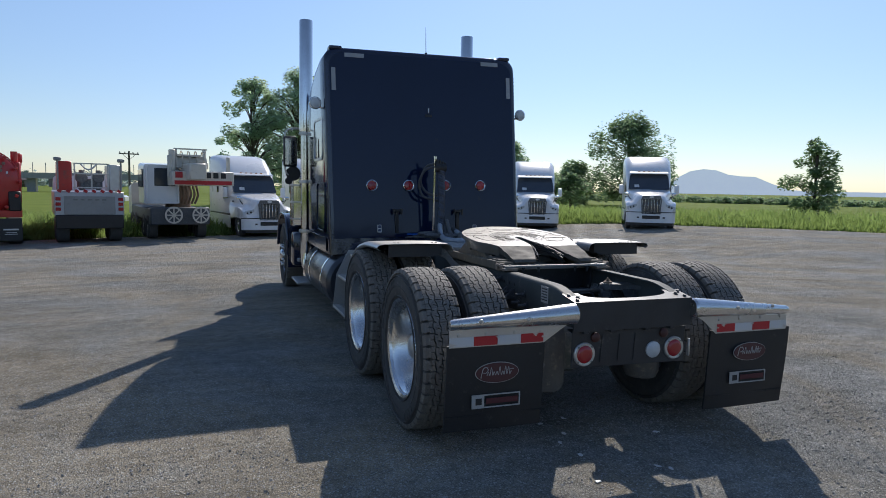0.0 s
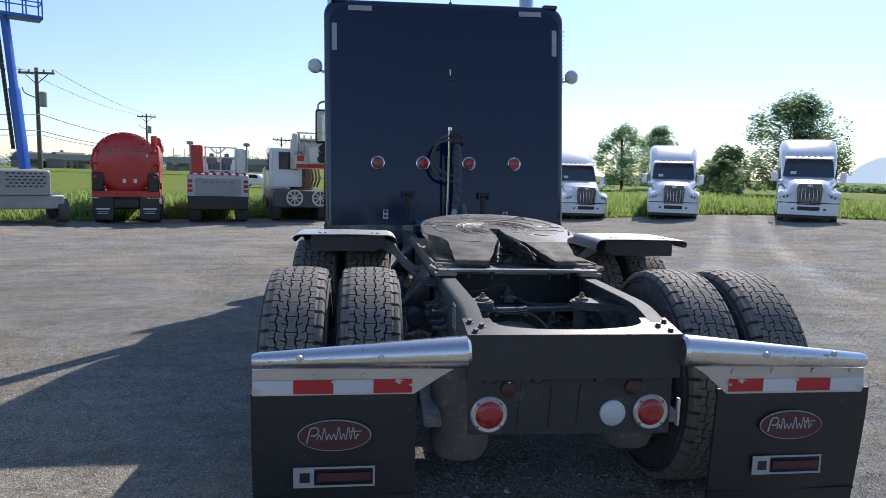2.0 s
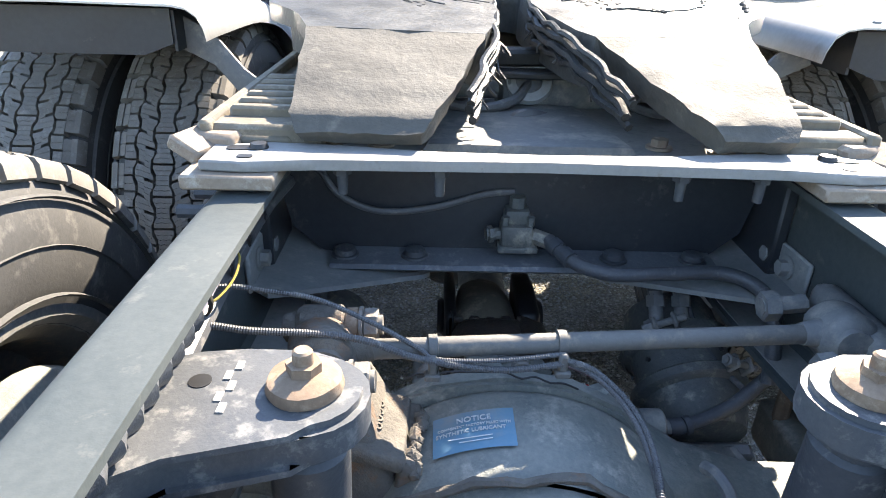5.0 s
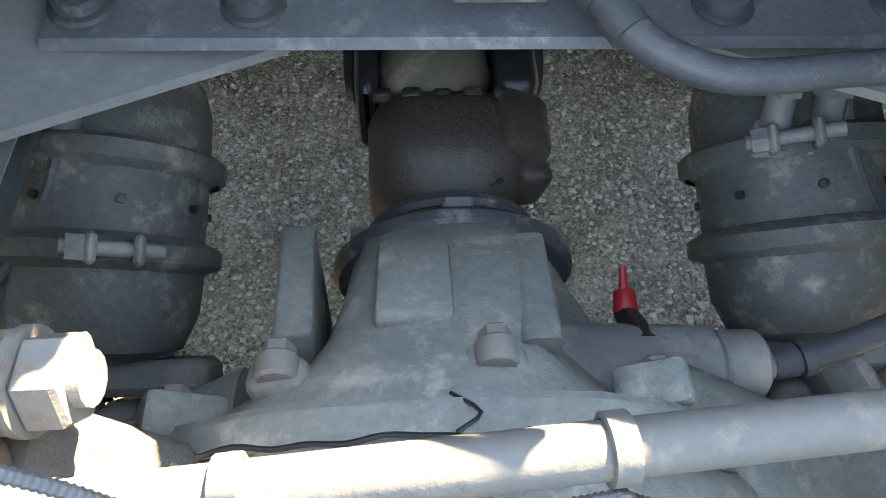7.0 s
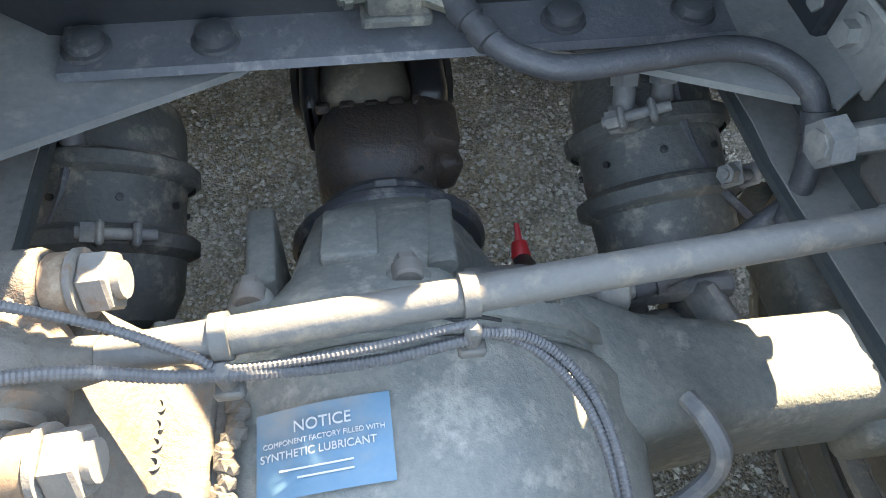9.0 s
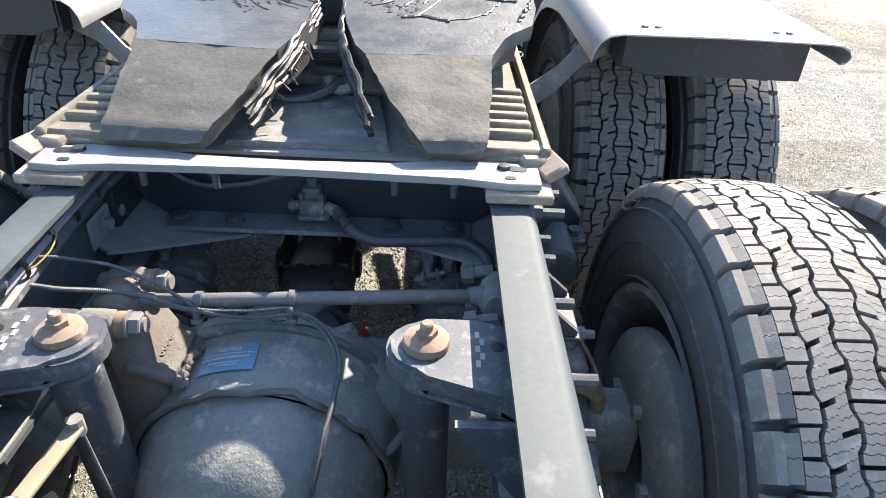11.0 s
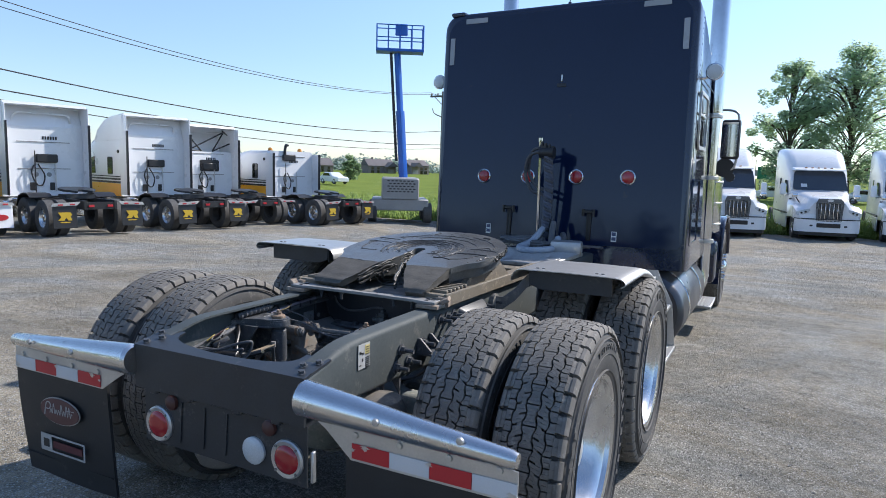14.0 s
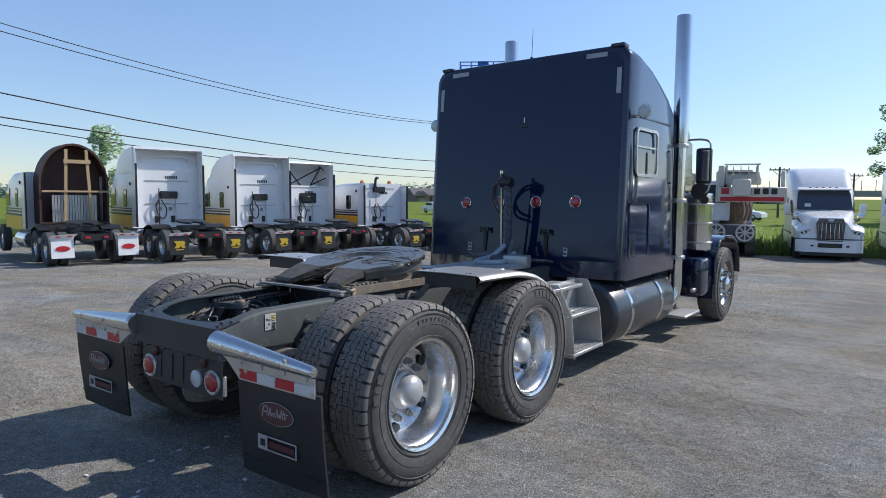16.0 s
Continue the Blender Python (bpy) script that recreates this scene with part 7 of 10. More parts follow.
# spring brake chambers
def chamber(x, sx):
    bm = bm_new()
    a, b = (x, 1.215, 0.655), (x + sx * 0.015, 0.985, 0.545)
    lathe(bm, [(0, 0), (0.05, 0.0), (0.072, 0.012), (0.079, 0.035), (0.08, 0.075), (0.088, 0.082), (0.088, 0.094), (0.08, 0.1), (0.079, 0.15), (0.09, 0.158), (0.09, 0.174), (0.08, 0.18), (0.078, 0.215), (0.066, 0.245), (0.035, 0.256), (0, 0.257)], along(a, b), 36)
    ch = part("brake_chamber", bm, M_CHAMBER, TR, "dusty round brake chamber")
    m = along(a, b)
    bm = bm_new()
    for h in (0.088, 0.166):
        lathe(bm, [(0.089, -0.011), (0.094, -0.007), (0.094, 0.007), (0.089, 0.011)], m @ pose(0, 0, h), 36)
        vs = box(bm, (0, 0, 0), (0.03, 0.03, 0.03), (0, 0, 0), 0.005)
        xf(bm, vs, m @ pose(0, 0, h) @ Matrix.Rotation(radians(205 if sx < 0 else -20), 4, "Z") @ pose(0.1, 0, 0))
    parts("chamber_band", bm, M_CHAMBER, ch)
    bm = bm_new()
    for dx in (-0.048, -0.006):
        q = Vector((x + dx * 1.0, 1.105, 0.682))
        rod(bm, q, q + Vector((0, 0.035, 0.05)), 0.012, n=10)
        box(bm, q, (0.034, 0.03, 0.014), (30, 0, 0), 0.003)
        rod(bm, q + Vector((0, 0.02, 0.03)), q + Vector((0, 0.03, 0.045)), 0.016, n=6)
    parts("chamber_port", bm, M_DUSTY, ch)
    bm = bm_new()
    hose(bm, [(x - 0.048, 1.135, 0.725), (x - 0.05, 1.18, 0.765), (x - 0.03, 1.24, 0.8), (x + sx * 0.05, 1.3, 0.82)], 0.012)
    hose(bm, [(x - 0.006, 1.135, 0.725), (x, 1.17, 0.755), (x + 0.01, 1.25, 0.78), (x + sx * 0.05, 1.32, 0.8)], 0.0125, n=10, k=10, ribs=0.1, pitch=0.016)
    hose(bm, [(x + 0.0, 1.17, 0.745), (x + sx * 0.012, 1.1, 0.69), (x + sx * 0.035, 1.05, 0.655), (x + sx * 0.075, 1.0, 0.63)], 0.005)
    parts("brake_hose", bm, M_HOSE, ch)
    bm = bm_new()
    rod(bm, (x - 0.03, 1.0, 0.53), (x - 0.03, 0.955, 0.508), 0.011, n=8)
    rod(bm, (x + 0.03, 1.0, 0.53), (x + 0.03, 0.955, 0.508), 0.011, n=8)
    rod(bm, (x - 0.03, 0.975, 0.518), (x - 0.03, 0.96, 0.51), 0.018, n=6)
    rod(bm, (x + 0.03, 0.975, 0.518), (x + 0.03, 0.96, 0.51), 0.018, n=6)
    box(bm, (x, 0.975, 0.53), (0.16, 0.03, 0.06), (25, 0, 0), 0.008)
    box(bm, (x, 0.92, 0.48), (0.04, 0.1, 0.07), (25, 0, 0), 0.01)
    box(bm, (x + sx * 0.05, 0.93, 0.5), (0.05, 0.12, 0.12), (10, 0, 20), 0.02)
    parts("chamber_bracket", bm, M_DUSTY, ch)
    # black discs drawn for the dark of the open vent holes
    bm = bm_new()
    for k in range(8):
        h = 0.02 + 0.03 * (k % 2)
        q = m @ Matrix.Rotation(radians(45 * k + 15), 4, "Z") @ pose(0.08, 0, 0.125)
        vs = lathe(bm, [(0.0, 0.0), (0.004, 0.0), (0.004, 0.004), (0, 0.005)], None, 8)
        xf(bm, vs, q @ pose(0, 0, 0, 0, 90, 0))
    parts("vent_plug", bm, M_BLACK, ch)
    # clamp bolts that close the two bands
    bm = bm_new()
    for h, turn in ((0.088, 118), (0.166, 62)):
        q = m @ pose(0, 0, h) @ Matrix.Rotation(radians(turn), 4, "Z")
        for dy in (-0.016, 0.016):
            vs = box(bm, (0, 0, 0), (0.026, 0.008, 0.024), (0, 0, 0), 0.003)
            xf(bm, vs, q @ pose(0.103, dy, 0))
        rod(bm, q @ Vector((0.106, -0.034, 0)), q @ Vector((0.106, 0.036, 0)), 0.006, n=10)
        rod(bm, q @ Vector((0.106, 0.02, 0)), q @ Vector((0.106, 0.032, 0)), 0.0105, n=6)
    parts("band_bolt", bm, M_DUSTY, ch)



chamber(-0.316, -1)
chamber(0.281, 1)
bm = bm_new()
hose(bm, [(0.208, 0.936, 0.62), (0.232, 0.938, 0.622), (0.265, 0.945, 0.63), (0.31, 0.957, 0.65), (0.37, 0.975, 0.7)], 0.0105, n=10)
rod(bm, (0.209, 0.936, 0.62), (0.228, 0.938, 0.622), 0.0135, n=12)
rod(bm, (0.232, 0.938, 0.622), (0.24, 0.939, 0.624), 0.0145, n=12)
part("lock_air_line", bm, M_HOSE, TR)

# shock absorbers hung from rail castings
for sx in (-1, 1):
    nx, ny = (-0.24, 0.628) if sx < 0 else (0.232, 0.635)
    bm = bm_new()
    outl = []
    for i in range(11):
        a = radians(-95 + 190 * i / 10)
        outl.append((nx - sx * (0.053 * math.cos(a)), ny + 0.053 * math.sin(a)))
    outl += [(sx * 0.30, 0.688), (sx * 0.34, 0.682), (sx * 0.396, 0.66), (sx * 0.396, 0.49), (sx * 0.33, 0.55)]
    prism(bm, outl, 0.878, 0.917)
    rim = [e for e in bm.edges if abs(e.verts[0].co.z - e.verts[1].co.z) < 1e-6]
    bmesh.ops.bevel(bm, geom=rim, offset=0.006, segments=2, affect="EDGES")
    prism(bm, [(sx * 0.25, 0.89), (sx * 0.393, 0.89), (sx * 0.393, 0.66)], 0, 0.012, pose(0, 0.66, 0) @ XZ)
    prism(bm, [(sx * 0.27, 0.89), (sx * 0.393, 0.89), (sx * 0.393, 0.70)], 0, 0.012, pose(0, 0.53, 0) @ XZ)
    br = part("shock_bracket", bm, surface("bracket_paint", (0.05, 0.056, 0.064), (0.088, 0.092, 0.097), rough=0.5, bump=0.2, big=12, fine=200, dirt=(0.21, 0.205, 0.195), dirt_amount=0.45, dirt_scale=38) if sx < 0 else bpy.data.materials["bracket_paint"], TR, "grey cast shock bracket, speckled and worn")
    bm = bm_new()
    for k in range(5):
        box(bm, (sx * 0.30 + sx * 0.006 * (k % 2), 0.60 + 0.014 * k, 0.9175), (0.012, 0.006, 0.0015), (0, 0, 90))
    parts("cast_mark", bm, M_CAST, br)
    bm = bm_new()
    lathe(bm, [(0.0, -0.01), (0.0095, -0.01), (0.0095, 0), (0.0, 0.0005)], pose(sx * 0.327, 0.634, 0.9178), 16)
    part("casting_hole", bm, M_BLACK, br)
    bm = bm_new()
    lathe(bm, [(0.0, 0), (0.031, 0.0), (0.032, 0.003), (0.03, 0.011), (0.02, 0.016), (0.0, 0.017)], pose(nx, ny, 0.917), 28)
    rod(bm, (nx, ny, 0.93), (nx, ny, 0.942), 0.0145, n=6)
    rod(bm, (nx, ny, 0.94), (nx, ny, 0.954), 0.0085, n=12, bev=0.002)
    for v in bm.verts:
        v.co += 0.0012 * noise.noise_vector(v.co * 60)
    part("shock_nut", bm, M_RUST, br, "rusty nut and cup washer")
    bm = bm_new()
    rod(bm, (nx, ny, 0.88), (nx, ny, 0.86), 0.03, n=24)
    rod(bm, (nx, ny, 0.865), (nx + sx * 0.01, ny + 0.03, 0.52), 0.035, n=28, bev=0.006)
    rod(bm, (nx + sx * 0.01, ny + 0.03, 0.53), (nx + sx * 0.01, ny + 0.04, 0.36), 0.027, n=24)
    part("shock_absorber", bm, M_XM, TR, "dusty black shock absorber")

# air springs, beams and u-bolts beside the rails
for sx in (-1, 1):
    bm = bm_new()
    for y0 in (0.0, 1.3):
        line = [(0.22, 0.50), (0.5, 0.535), (0.75, 0.575), (0.95, 0.59), (1.15, 0.60), (1.35, 0.63), (1.6, 0.70)]
        loft(bm, [[(sx * 0.502 + a, y0 + y, z + b) for a, b in rrect(0.072, 0.05 if 0.6 < y < 1.1 else 0.034, 0.01, 2)] for y, z in line])
    beam = part("spring_beam", bm, M_DUSTY, TR, "dusty flat suspension beam")
    for y0 in (0.0, 1.3):
        bm = bm_new()
        for y in (0.83, 1.06):
            hose(bm, [(sx * 0.452, y0 + y, 0.46), (sx * 0.452, y0 + y, 0.61), (sx * 0.468, y0 + y, 0.644), (sx * 0.502, y0 + y, 0.658), (sx * 0.536, y0 + y, 0.644), (sx * 0.552, y0 + y, 0.61), (sx * 0.552, y0 + y, 0.46)], 0.013, n=8, k=5)
            hose(bm, [(sx * 0.447, y0 + y + 0.024, 0.60), (sx * 0.465, y0 + y + 0.024, 0.638), (sx * 0.502, y0 + y + 0.024, 0.651), (sx * 0.539, y0 + y + 0.024, 0.638), (sx * 0.557, y0 + y + 0.024, 0.60)], 0.012, n=8, k=5)
        parts("u_bolt", bm, M_RUST, beam, "rusty u-bolt over the beam")
        bm = bm_new()
        box(bm, (sx * 0.502, y0 + 0.945, 0.632), (0.075, 0.15, 0.06), (0, 0, 0), 0.014, 2)
        box(bm, (sx * 0.496, y0 + 0.955, 0.672), (0.046, 0.07, 0.035), (0, 0, 0), 0.01, 2)
        box(bm, (sx * 0.502, y0 + 0.945, 0.50), (0.13, 0.34, 0.09), (0, 0, 0), 0.015, 2)
        for v in bm.verts:
            v.co += 0.002 * noise.noise_vector(v.co * 30)
        clamp = part("axle_clamp", bm, M_HOUSING, beam, "dusty cast axle clamp", angle=50)
        bm = bm_new()
        hexbolt(bm, (sx * 0.52, y0 + 0.955, 0.674), (sx, 0, 0), 0.015, 0.016, shank=0.02)
        hexbolt(bm, (sx * 0.502, y0 + 0.93, 0.69), (0, 0, 1), 0.012, 0.012)
        parts("clamp_bolt", bm, M_CAST, clamp)
        # black hanger casting bolted to the rail
        bm = bm_new()
        loft(bm, [[(sx * x, y0 + y + a, z + b) for a, b in rrect(w, h, 0.02, 3)] for x, y, z, w, h in ((0.428, 1.29, 0.85, 0.30, 0.2), (0.455, 1.29, 0.845, 0.27, 0.18), (0.50, 1.30, 0.815, 0.17, 0.13), (0.54, 1.295, 0.775, 0.11, 0.08), (0.568, 1.29, 0.755, 0.09, 0.045))])
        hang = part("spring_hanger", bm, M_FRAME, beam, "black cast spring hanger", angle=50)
        bm = bm_new()
        box(bm, (sx * 0.513, y0 + 1.225, 0.735), (0.125, 0.085, 0.016), (0, 0, 0), 0.004)
        hexbolt(bm, (sx * 0.55, y0 + 1.21, 0.743), (0, 0, 1), 0.015, 0.014)
        parts("hanger_foot", bm, M_XM, hang, reach=-0.2)
        # thin sensor wire running to the brake
        bm = bm_new()
        hose(bm, [(sx * 0.515, y0 + 0.95, 0.69), (sx * 0.545, y0 + 0.9, 0.66), (sx * 0.575, y0 + 0.85, 0.60), (sx * 0.6, y0 + 0.82, 0.56)], 0.004, n=6)
        part("sensor_wire", bm, M_RUST, beam)
    bm = bm_new()
    for k in range(4):
        y = 1.46 + 0.11 * k
        hose(bm, [(sx * 0.43, y, 0.80), (sx * 0.48, y + 0.03, 0.76), (sx * 0.5, y + 0.1, 0.7), (sx * 0.47, y + 0.2, 0.66)], 0.012, n=7)
        rod(bm, (sx * 0.41, y + 0.04, 0.8), (sx * 0.47, y + 0.04, 0.8), 0.018, n=8)
    box(bm, (sx * 0.46, 1.28, 0.82), (0.09, 0.14, 0.12), (0, 0, 0), 0.02, 2)
    rod(bm, (sx * 0.5, 1.1, 0.72), (sx * 0.5, 1.35, 0.72), 0.05, n=18, bev=0.008)
    parts("rail_hose", bm, M_HOSE, TR, "dusty hose and valve on the rail")

# left rail: bundle, bellows connectors, levelling valve, loose wires
bm = bm_new()
hose(bm, [(-0.388, 0.42, 0.86), (-0.388, 0.6, 0.89), (-0.388, 0.9, 0.91), (-0.385, 1.08, 0.915), (-0.36, 1.25, 0.92)], 0.017, n=9)
hose(bm, [(-0.375, 0.5, 0.85), (-0.376, 0.8, 0.885), (-0.375, 1.05, 0.90), (-0.35, 1.25, 0.905)], 0.012, n=8)
parts("taped_loom", bm, M_LOOM, TR, "taped wire loom along the rail")
bm = bm_new()
hose(bm, [(-0.372, 0.72, 0.905), (-0.37, 0.9, 0.918), (-0.366, 1.06, 0.925)], 0.0065)
part("lilac_line", bm, surface("lilac_plastic", (0.26, 0.24, 0.28), rough=0.5, bump=0.03), TR, "faded lilac air line")
bm = bm_new()
hose(bm, [(-0.362, 0.86, 0.93), (-0.352, 0.85, 0.925), (-0.35, 0.82, 0.915), (-0.358, 0.79, 0.908), (-0.37, 0.775, 0.905)], 0.0014, n=6)
part("yellow_wire", bm, M_YWIRE, TR, "thin yellow wire")
bm = bm_new()
for y in (0.78, 0.86, 0.94, 1.02):
    lathe(bm, [(0.021, -0.005), (0.024, -0.003), (0.024, 0.003), (0.021, 0.005)], along((-0.386, y, 0.907), (-0.386, y + 1, 0.93)), 14)
parts("cable_tie", bm, M_BLACK, TR)
bm = bm_new()
pts = [(-0.368, 0.50, 0.928), (-0.362, 0.56, 0.94), (-0.36, 0.64, 0.942), (-0.362, 0.71, 0.94)]
hose(bm, pts, 0.018, n=14, k=10, ribs=0.16, pitch=0.024)
part("bellows_plug", bm, M_XM, TR, "black ribbed connector boot")
bm = bm_new()
rod(bm, (-0.3, 0.34, 0.80), (-0.23, 0.36, 0.80), 0.02, n=12, bev=0.004)
box(bm, (-0.31, 0.37, 0.77), (0.09, 0.06, 0.07), (0, 0, 15), 0.012, 2)
box(bm, (-0.28, 0.43, 0.755), (0.06, 0.05, 0.06), (0, 0, -20), 0.012, 2)
rod(bm, (-0.27, 0.40, 0.78), (-0.2, 0.47, 0.80), 0.011, n=8)
lv = part("level_valve", bm, M_BLACK, TR, "black levelling valve")
bm = bm_new()
A, B = Vector((-0.262, 0.425, 0.782)), Vector((-0.225, 0.575, 0.805))
vs = prism(bm, rrect(0.024, 0.007, 0.002, 2), 0, (B - A).length)
xf(bm, vs, along(A, B))
part("level_arm", bm, M_ARM, lv, "tan painted levelling arm")
bm = bm_new()
rod(bm, B + Vector((0.0, 0, -0.012)), B + Vector((0.0, 0, 0.014)), 0.011, n=8)
rod(bm, B + Vector((0.004, 0, 0.0)), (-0.215, 0.60, 0.44), 0.0022, n=6)
rod(bm, A + Vector((0.0, 0, -0.016)), A + Vector((0, 0, 0.012)), 0.013, n=8)
parts("level_link", bm, M_DUSTY, lv, "thin levelling link")
random.seed(21)
LOOPS = (([(-0.40, 0.30, 0.83), (-0.33, 0.345, 0.82), (-0.28, 0.385, 0.838), (-0.23, 0.415, 0.852), (-0.215, 0.43, 0.845), (-0.225, 0.42, 0.80), (-0.245, 0.40, 0.775)], 0.0065),
         ([(-0.40, 0.29, 0.825), (-0.31, 0.36, 0.815), (-0.26, 0.38, 0.82), (-0.235, 0.395, 0.825), (-0.25, 0.39, 0.79)], 0.005),
         ([(-0.395, 0.535, 0.90), (-0.37, 0.51, 0.885), (-0.335, 0.475, 0.865), (-0.30, 0.425, 0.83), (-0.275, 0.40, 0.80)], 0.0075),
         ([(-0.385, 0.50, 0.89), (-0.39, 0.44, 0.87), (-0.40, 0.36, 0.85), (-0.40, 0.26, 0.83)], 0.009),
         ([(-0.395, 0.47, 0.885), (-0.37, 0.42, 0.875), (-0.365, 0.38, 0.855), (-0.38, 0.36, 0.85), (-0.395, 0.385, 0.86)], 0.005),
         ([(-0.39, 0.42, 0.87), (-0.372, 0.40, 0.84), (-0.366, 0.375, 0.82), (-0.385, 0.36, 0.81)], 0.004),
         ([(-0.40, 0.24, 0.82), (-0.35, 0.25, 0.80), (-0.30, 0.30, 0.79), (-0.28, 0.36, 0.77)], 0.006))
for k, (pts, r) in enumerate(LOOPS):
    bm = bm_new()
    hose(bm, pts, r, n=8)
    part("loose_wire", bm, M_LOOM if k % 3 < 2 else M_BLACK, TR, "loose grey wire")
for (p0, p1), mt, tint in ((((-0.388, 0.385, 0.87), (-0.386, 0.34, 0.852)), M_YWIRE, "thin yellow wire"), (((-0.375, 0.455, 0.885), (-0.382, 0.41, 0.868)), M_YWIRE, "thin yellow wire"), (((-0.38, 0.45, 0.885), (-0.385, 0.38, 0.86)), M_MAROON, "dark red wire")):
    bm = bm_new()
    hose(bm, [p0, tuple((u + v) / 2 + 0.006 for u, v in zip(p0, p1)), p1], 0.0026, n=6)
    part("thin_wire", bm, mt, TR, tint)
bm = bm_new()
vs = box(bm, (0, 0, 0), (0.022, 0.075, 0.022), (0, 0, 0), 0.005, 2)
xf(bm, vs, pose(-0.372, 0.405, 0.835, 20, 0, -28))
part("wire_plug", bm, M_LOOM, TR, "dusty grey wire plug")
bm = bm_new()
prism(bm, [(0.30, 0.70), (0.46, 0.70), (0.52, 0.86), (0.50, 0.88), (0.44, 0.86)], 0, 0.006, pose(-0.395, 0, 0) @ YZ)
part("inner_bracket", bm, M_DUSTY, TR)
bm = bm_new()
lathe(bm, [(0, 0.30), (0.11, 0.30), (0.128, 0.34), (0.13, 0.64), (0.12, 0.68), (0.1, 0.705), (0.06, 0.712), (0, 0.712)], pose(-0.365, 0.415, 0), 36)
part("air_can", bm, M_CAN, TR, "pale dusty air can")
bm = bm_new()
lathe(bm, [(0, 0.30), (0.1, 0.30), (0.118, 0.34), (0.12, 0.62), (0.115, 0.665), (0.095, 0.70), (0.05, 0.715), (0, 0.718)], pose(0.405, 0.46, 0.008), 36)
part("air_can", bm, M_CAN, TR, "pale dusty air can")
bm = bm_new()
box(bm, (-0.315, 0.35, 0.745), (0.14, 0.10, 0.06), (0, 0, 12), 0.008)
box(bm, (-0.255, 0.40, 0.74), (0.05, 0.045, 0.07), (0, 0, 30), 0.008)
part("can_bracket", bm, M_BLACK, TR)

# lesser crossmembers and reservoirs further ahead
bm = bm_new()
for y in (2.6, 3.4):
    box(bm, (0, y, 0.83), (0.79, 0.1, 0.16), (0, 0, 0), 0.01)
parts("crossmember", bm, M_DUSTY, TR)
bm = bm_new()
rod(bm, (-0.3, 1.6, 0.78), (0.3, 1.6, 0.78), 0.12, n=28, bev=0.03)
part("air_reservoir", bm, M_HOUSING, TR, "pale dusty air reservoir")
bm = bm_new()
hose(bm, [(-0.1, 1.3, 0.93), (0.0, 1.28, 0.95), (0.12, 1.3, 0.93), (0.16, 1.4, 0.9)], 0.012)
rod(bm, (-0.05, 1.32, 0.94), (0.1, 1.32, 0.945), 0.009, n=8)
rod(bm, (0.09, 1.32, 0.945), (0.13, 1.32, 0.945), 0.014, n=8)
part("slide_lock_line", bm, M_LOOM, TR)

# ---- the yard round about: parked vehicles ----
def far_wheel(bm_t, bm_r, x, y, r=0.5, w=0.28, side=1, rim=True, dual=False):
    """Adds a tyre (and a rim facing side) with its axle across the vehicle."""
    h = w / 2
    lathe(bm_t, [(r * 0.56, -h * 0.8), (r * 0.7, -h), (r * 0.92, -h * 0.95), (r, -h * 0.8), (r, h * 0.8), (r * 0.92, h * 0.95), (r * 0.7, h), (r * 0.56, h * 0.8)], pose(x, y, r, 0, 90, 0), 28, close=True)
    if rim:
        lathe(bm_r, [(r * 0.6, h * 0.82), (r * 0.54, h * 0.6), (r * 0.5, h * (0.1 if dual else 0.45)), (r * 0.3, h * (0.0 if dual else 0.6)), (r * 0.2, h * (0.5 if dual else 0.8)), (0, h * (0.7 if dual else 0.85))], pose(x, y, r, 0, 90 * side, 0), 24)


def body(bm, secs):
    loft(bm, secs)


def section(y, w, zb, zt, rt, rb=0.05, n=4, dx=0.0):
    out = []
    for cx, cz, a0, r in ((w - rt, zt - rt, 0, rt), (-(w - rt), zt - rt, 90, rt), (-(w - rb), zb + rb, 180, rb), (w - rb, zb + rb, 270, rb)):
        for i in range(n + 1):
            a = radians(a0 + 90 * i / n)
            out.append((cx + dx + r * math.cos(a), y, cz + r * math.sin(a)))
    return out


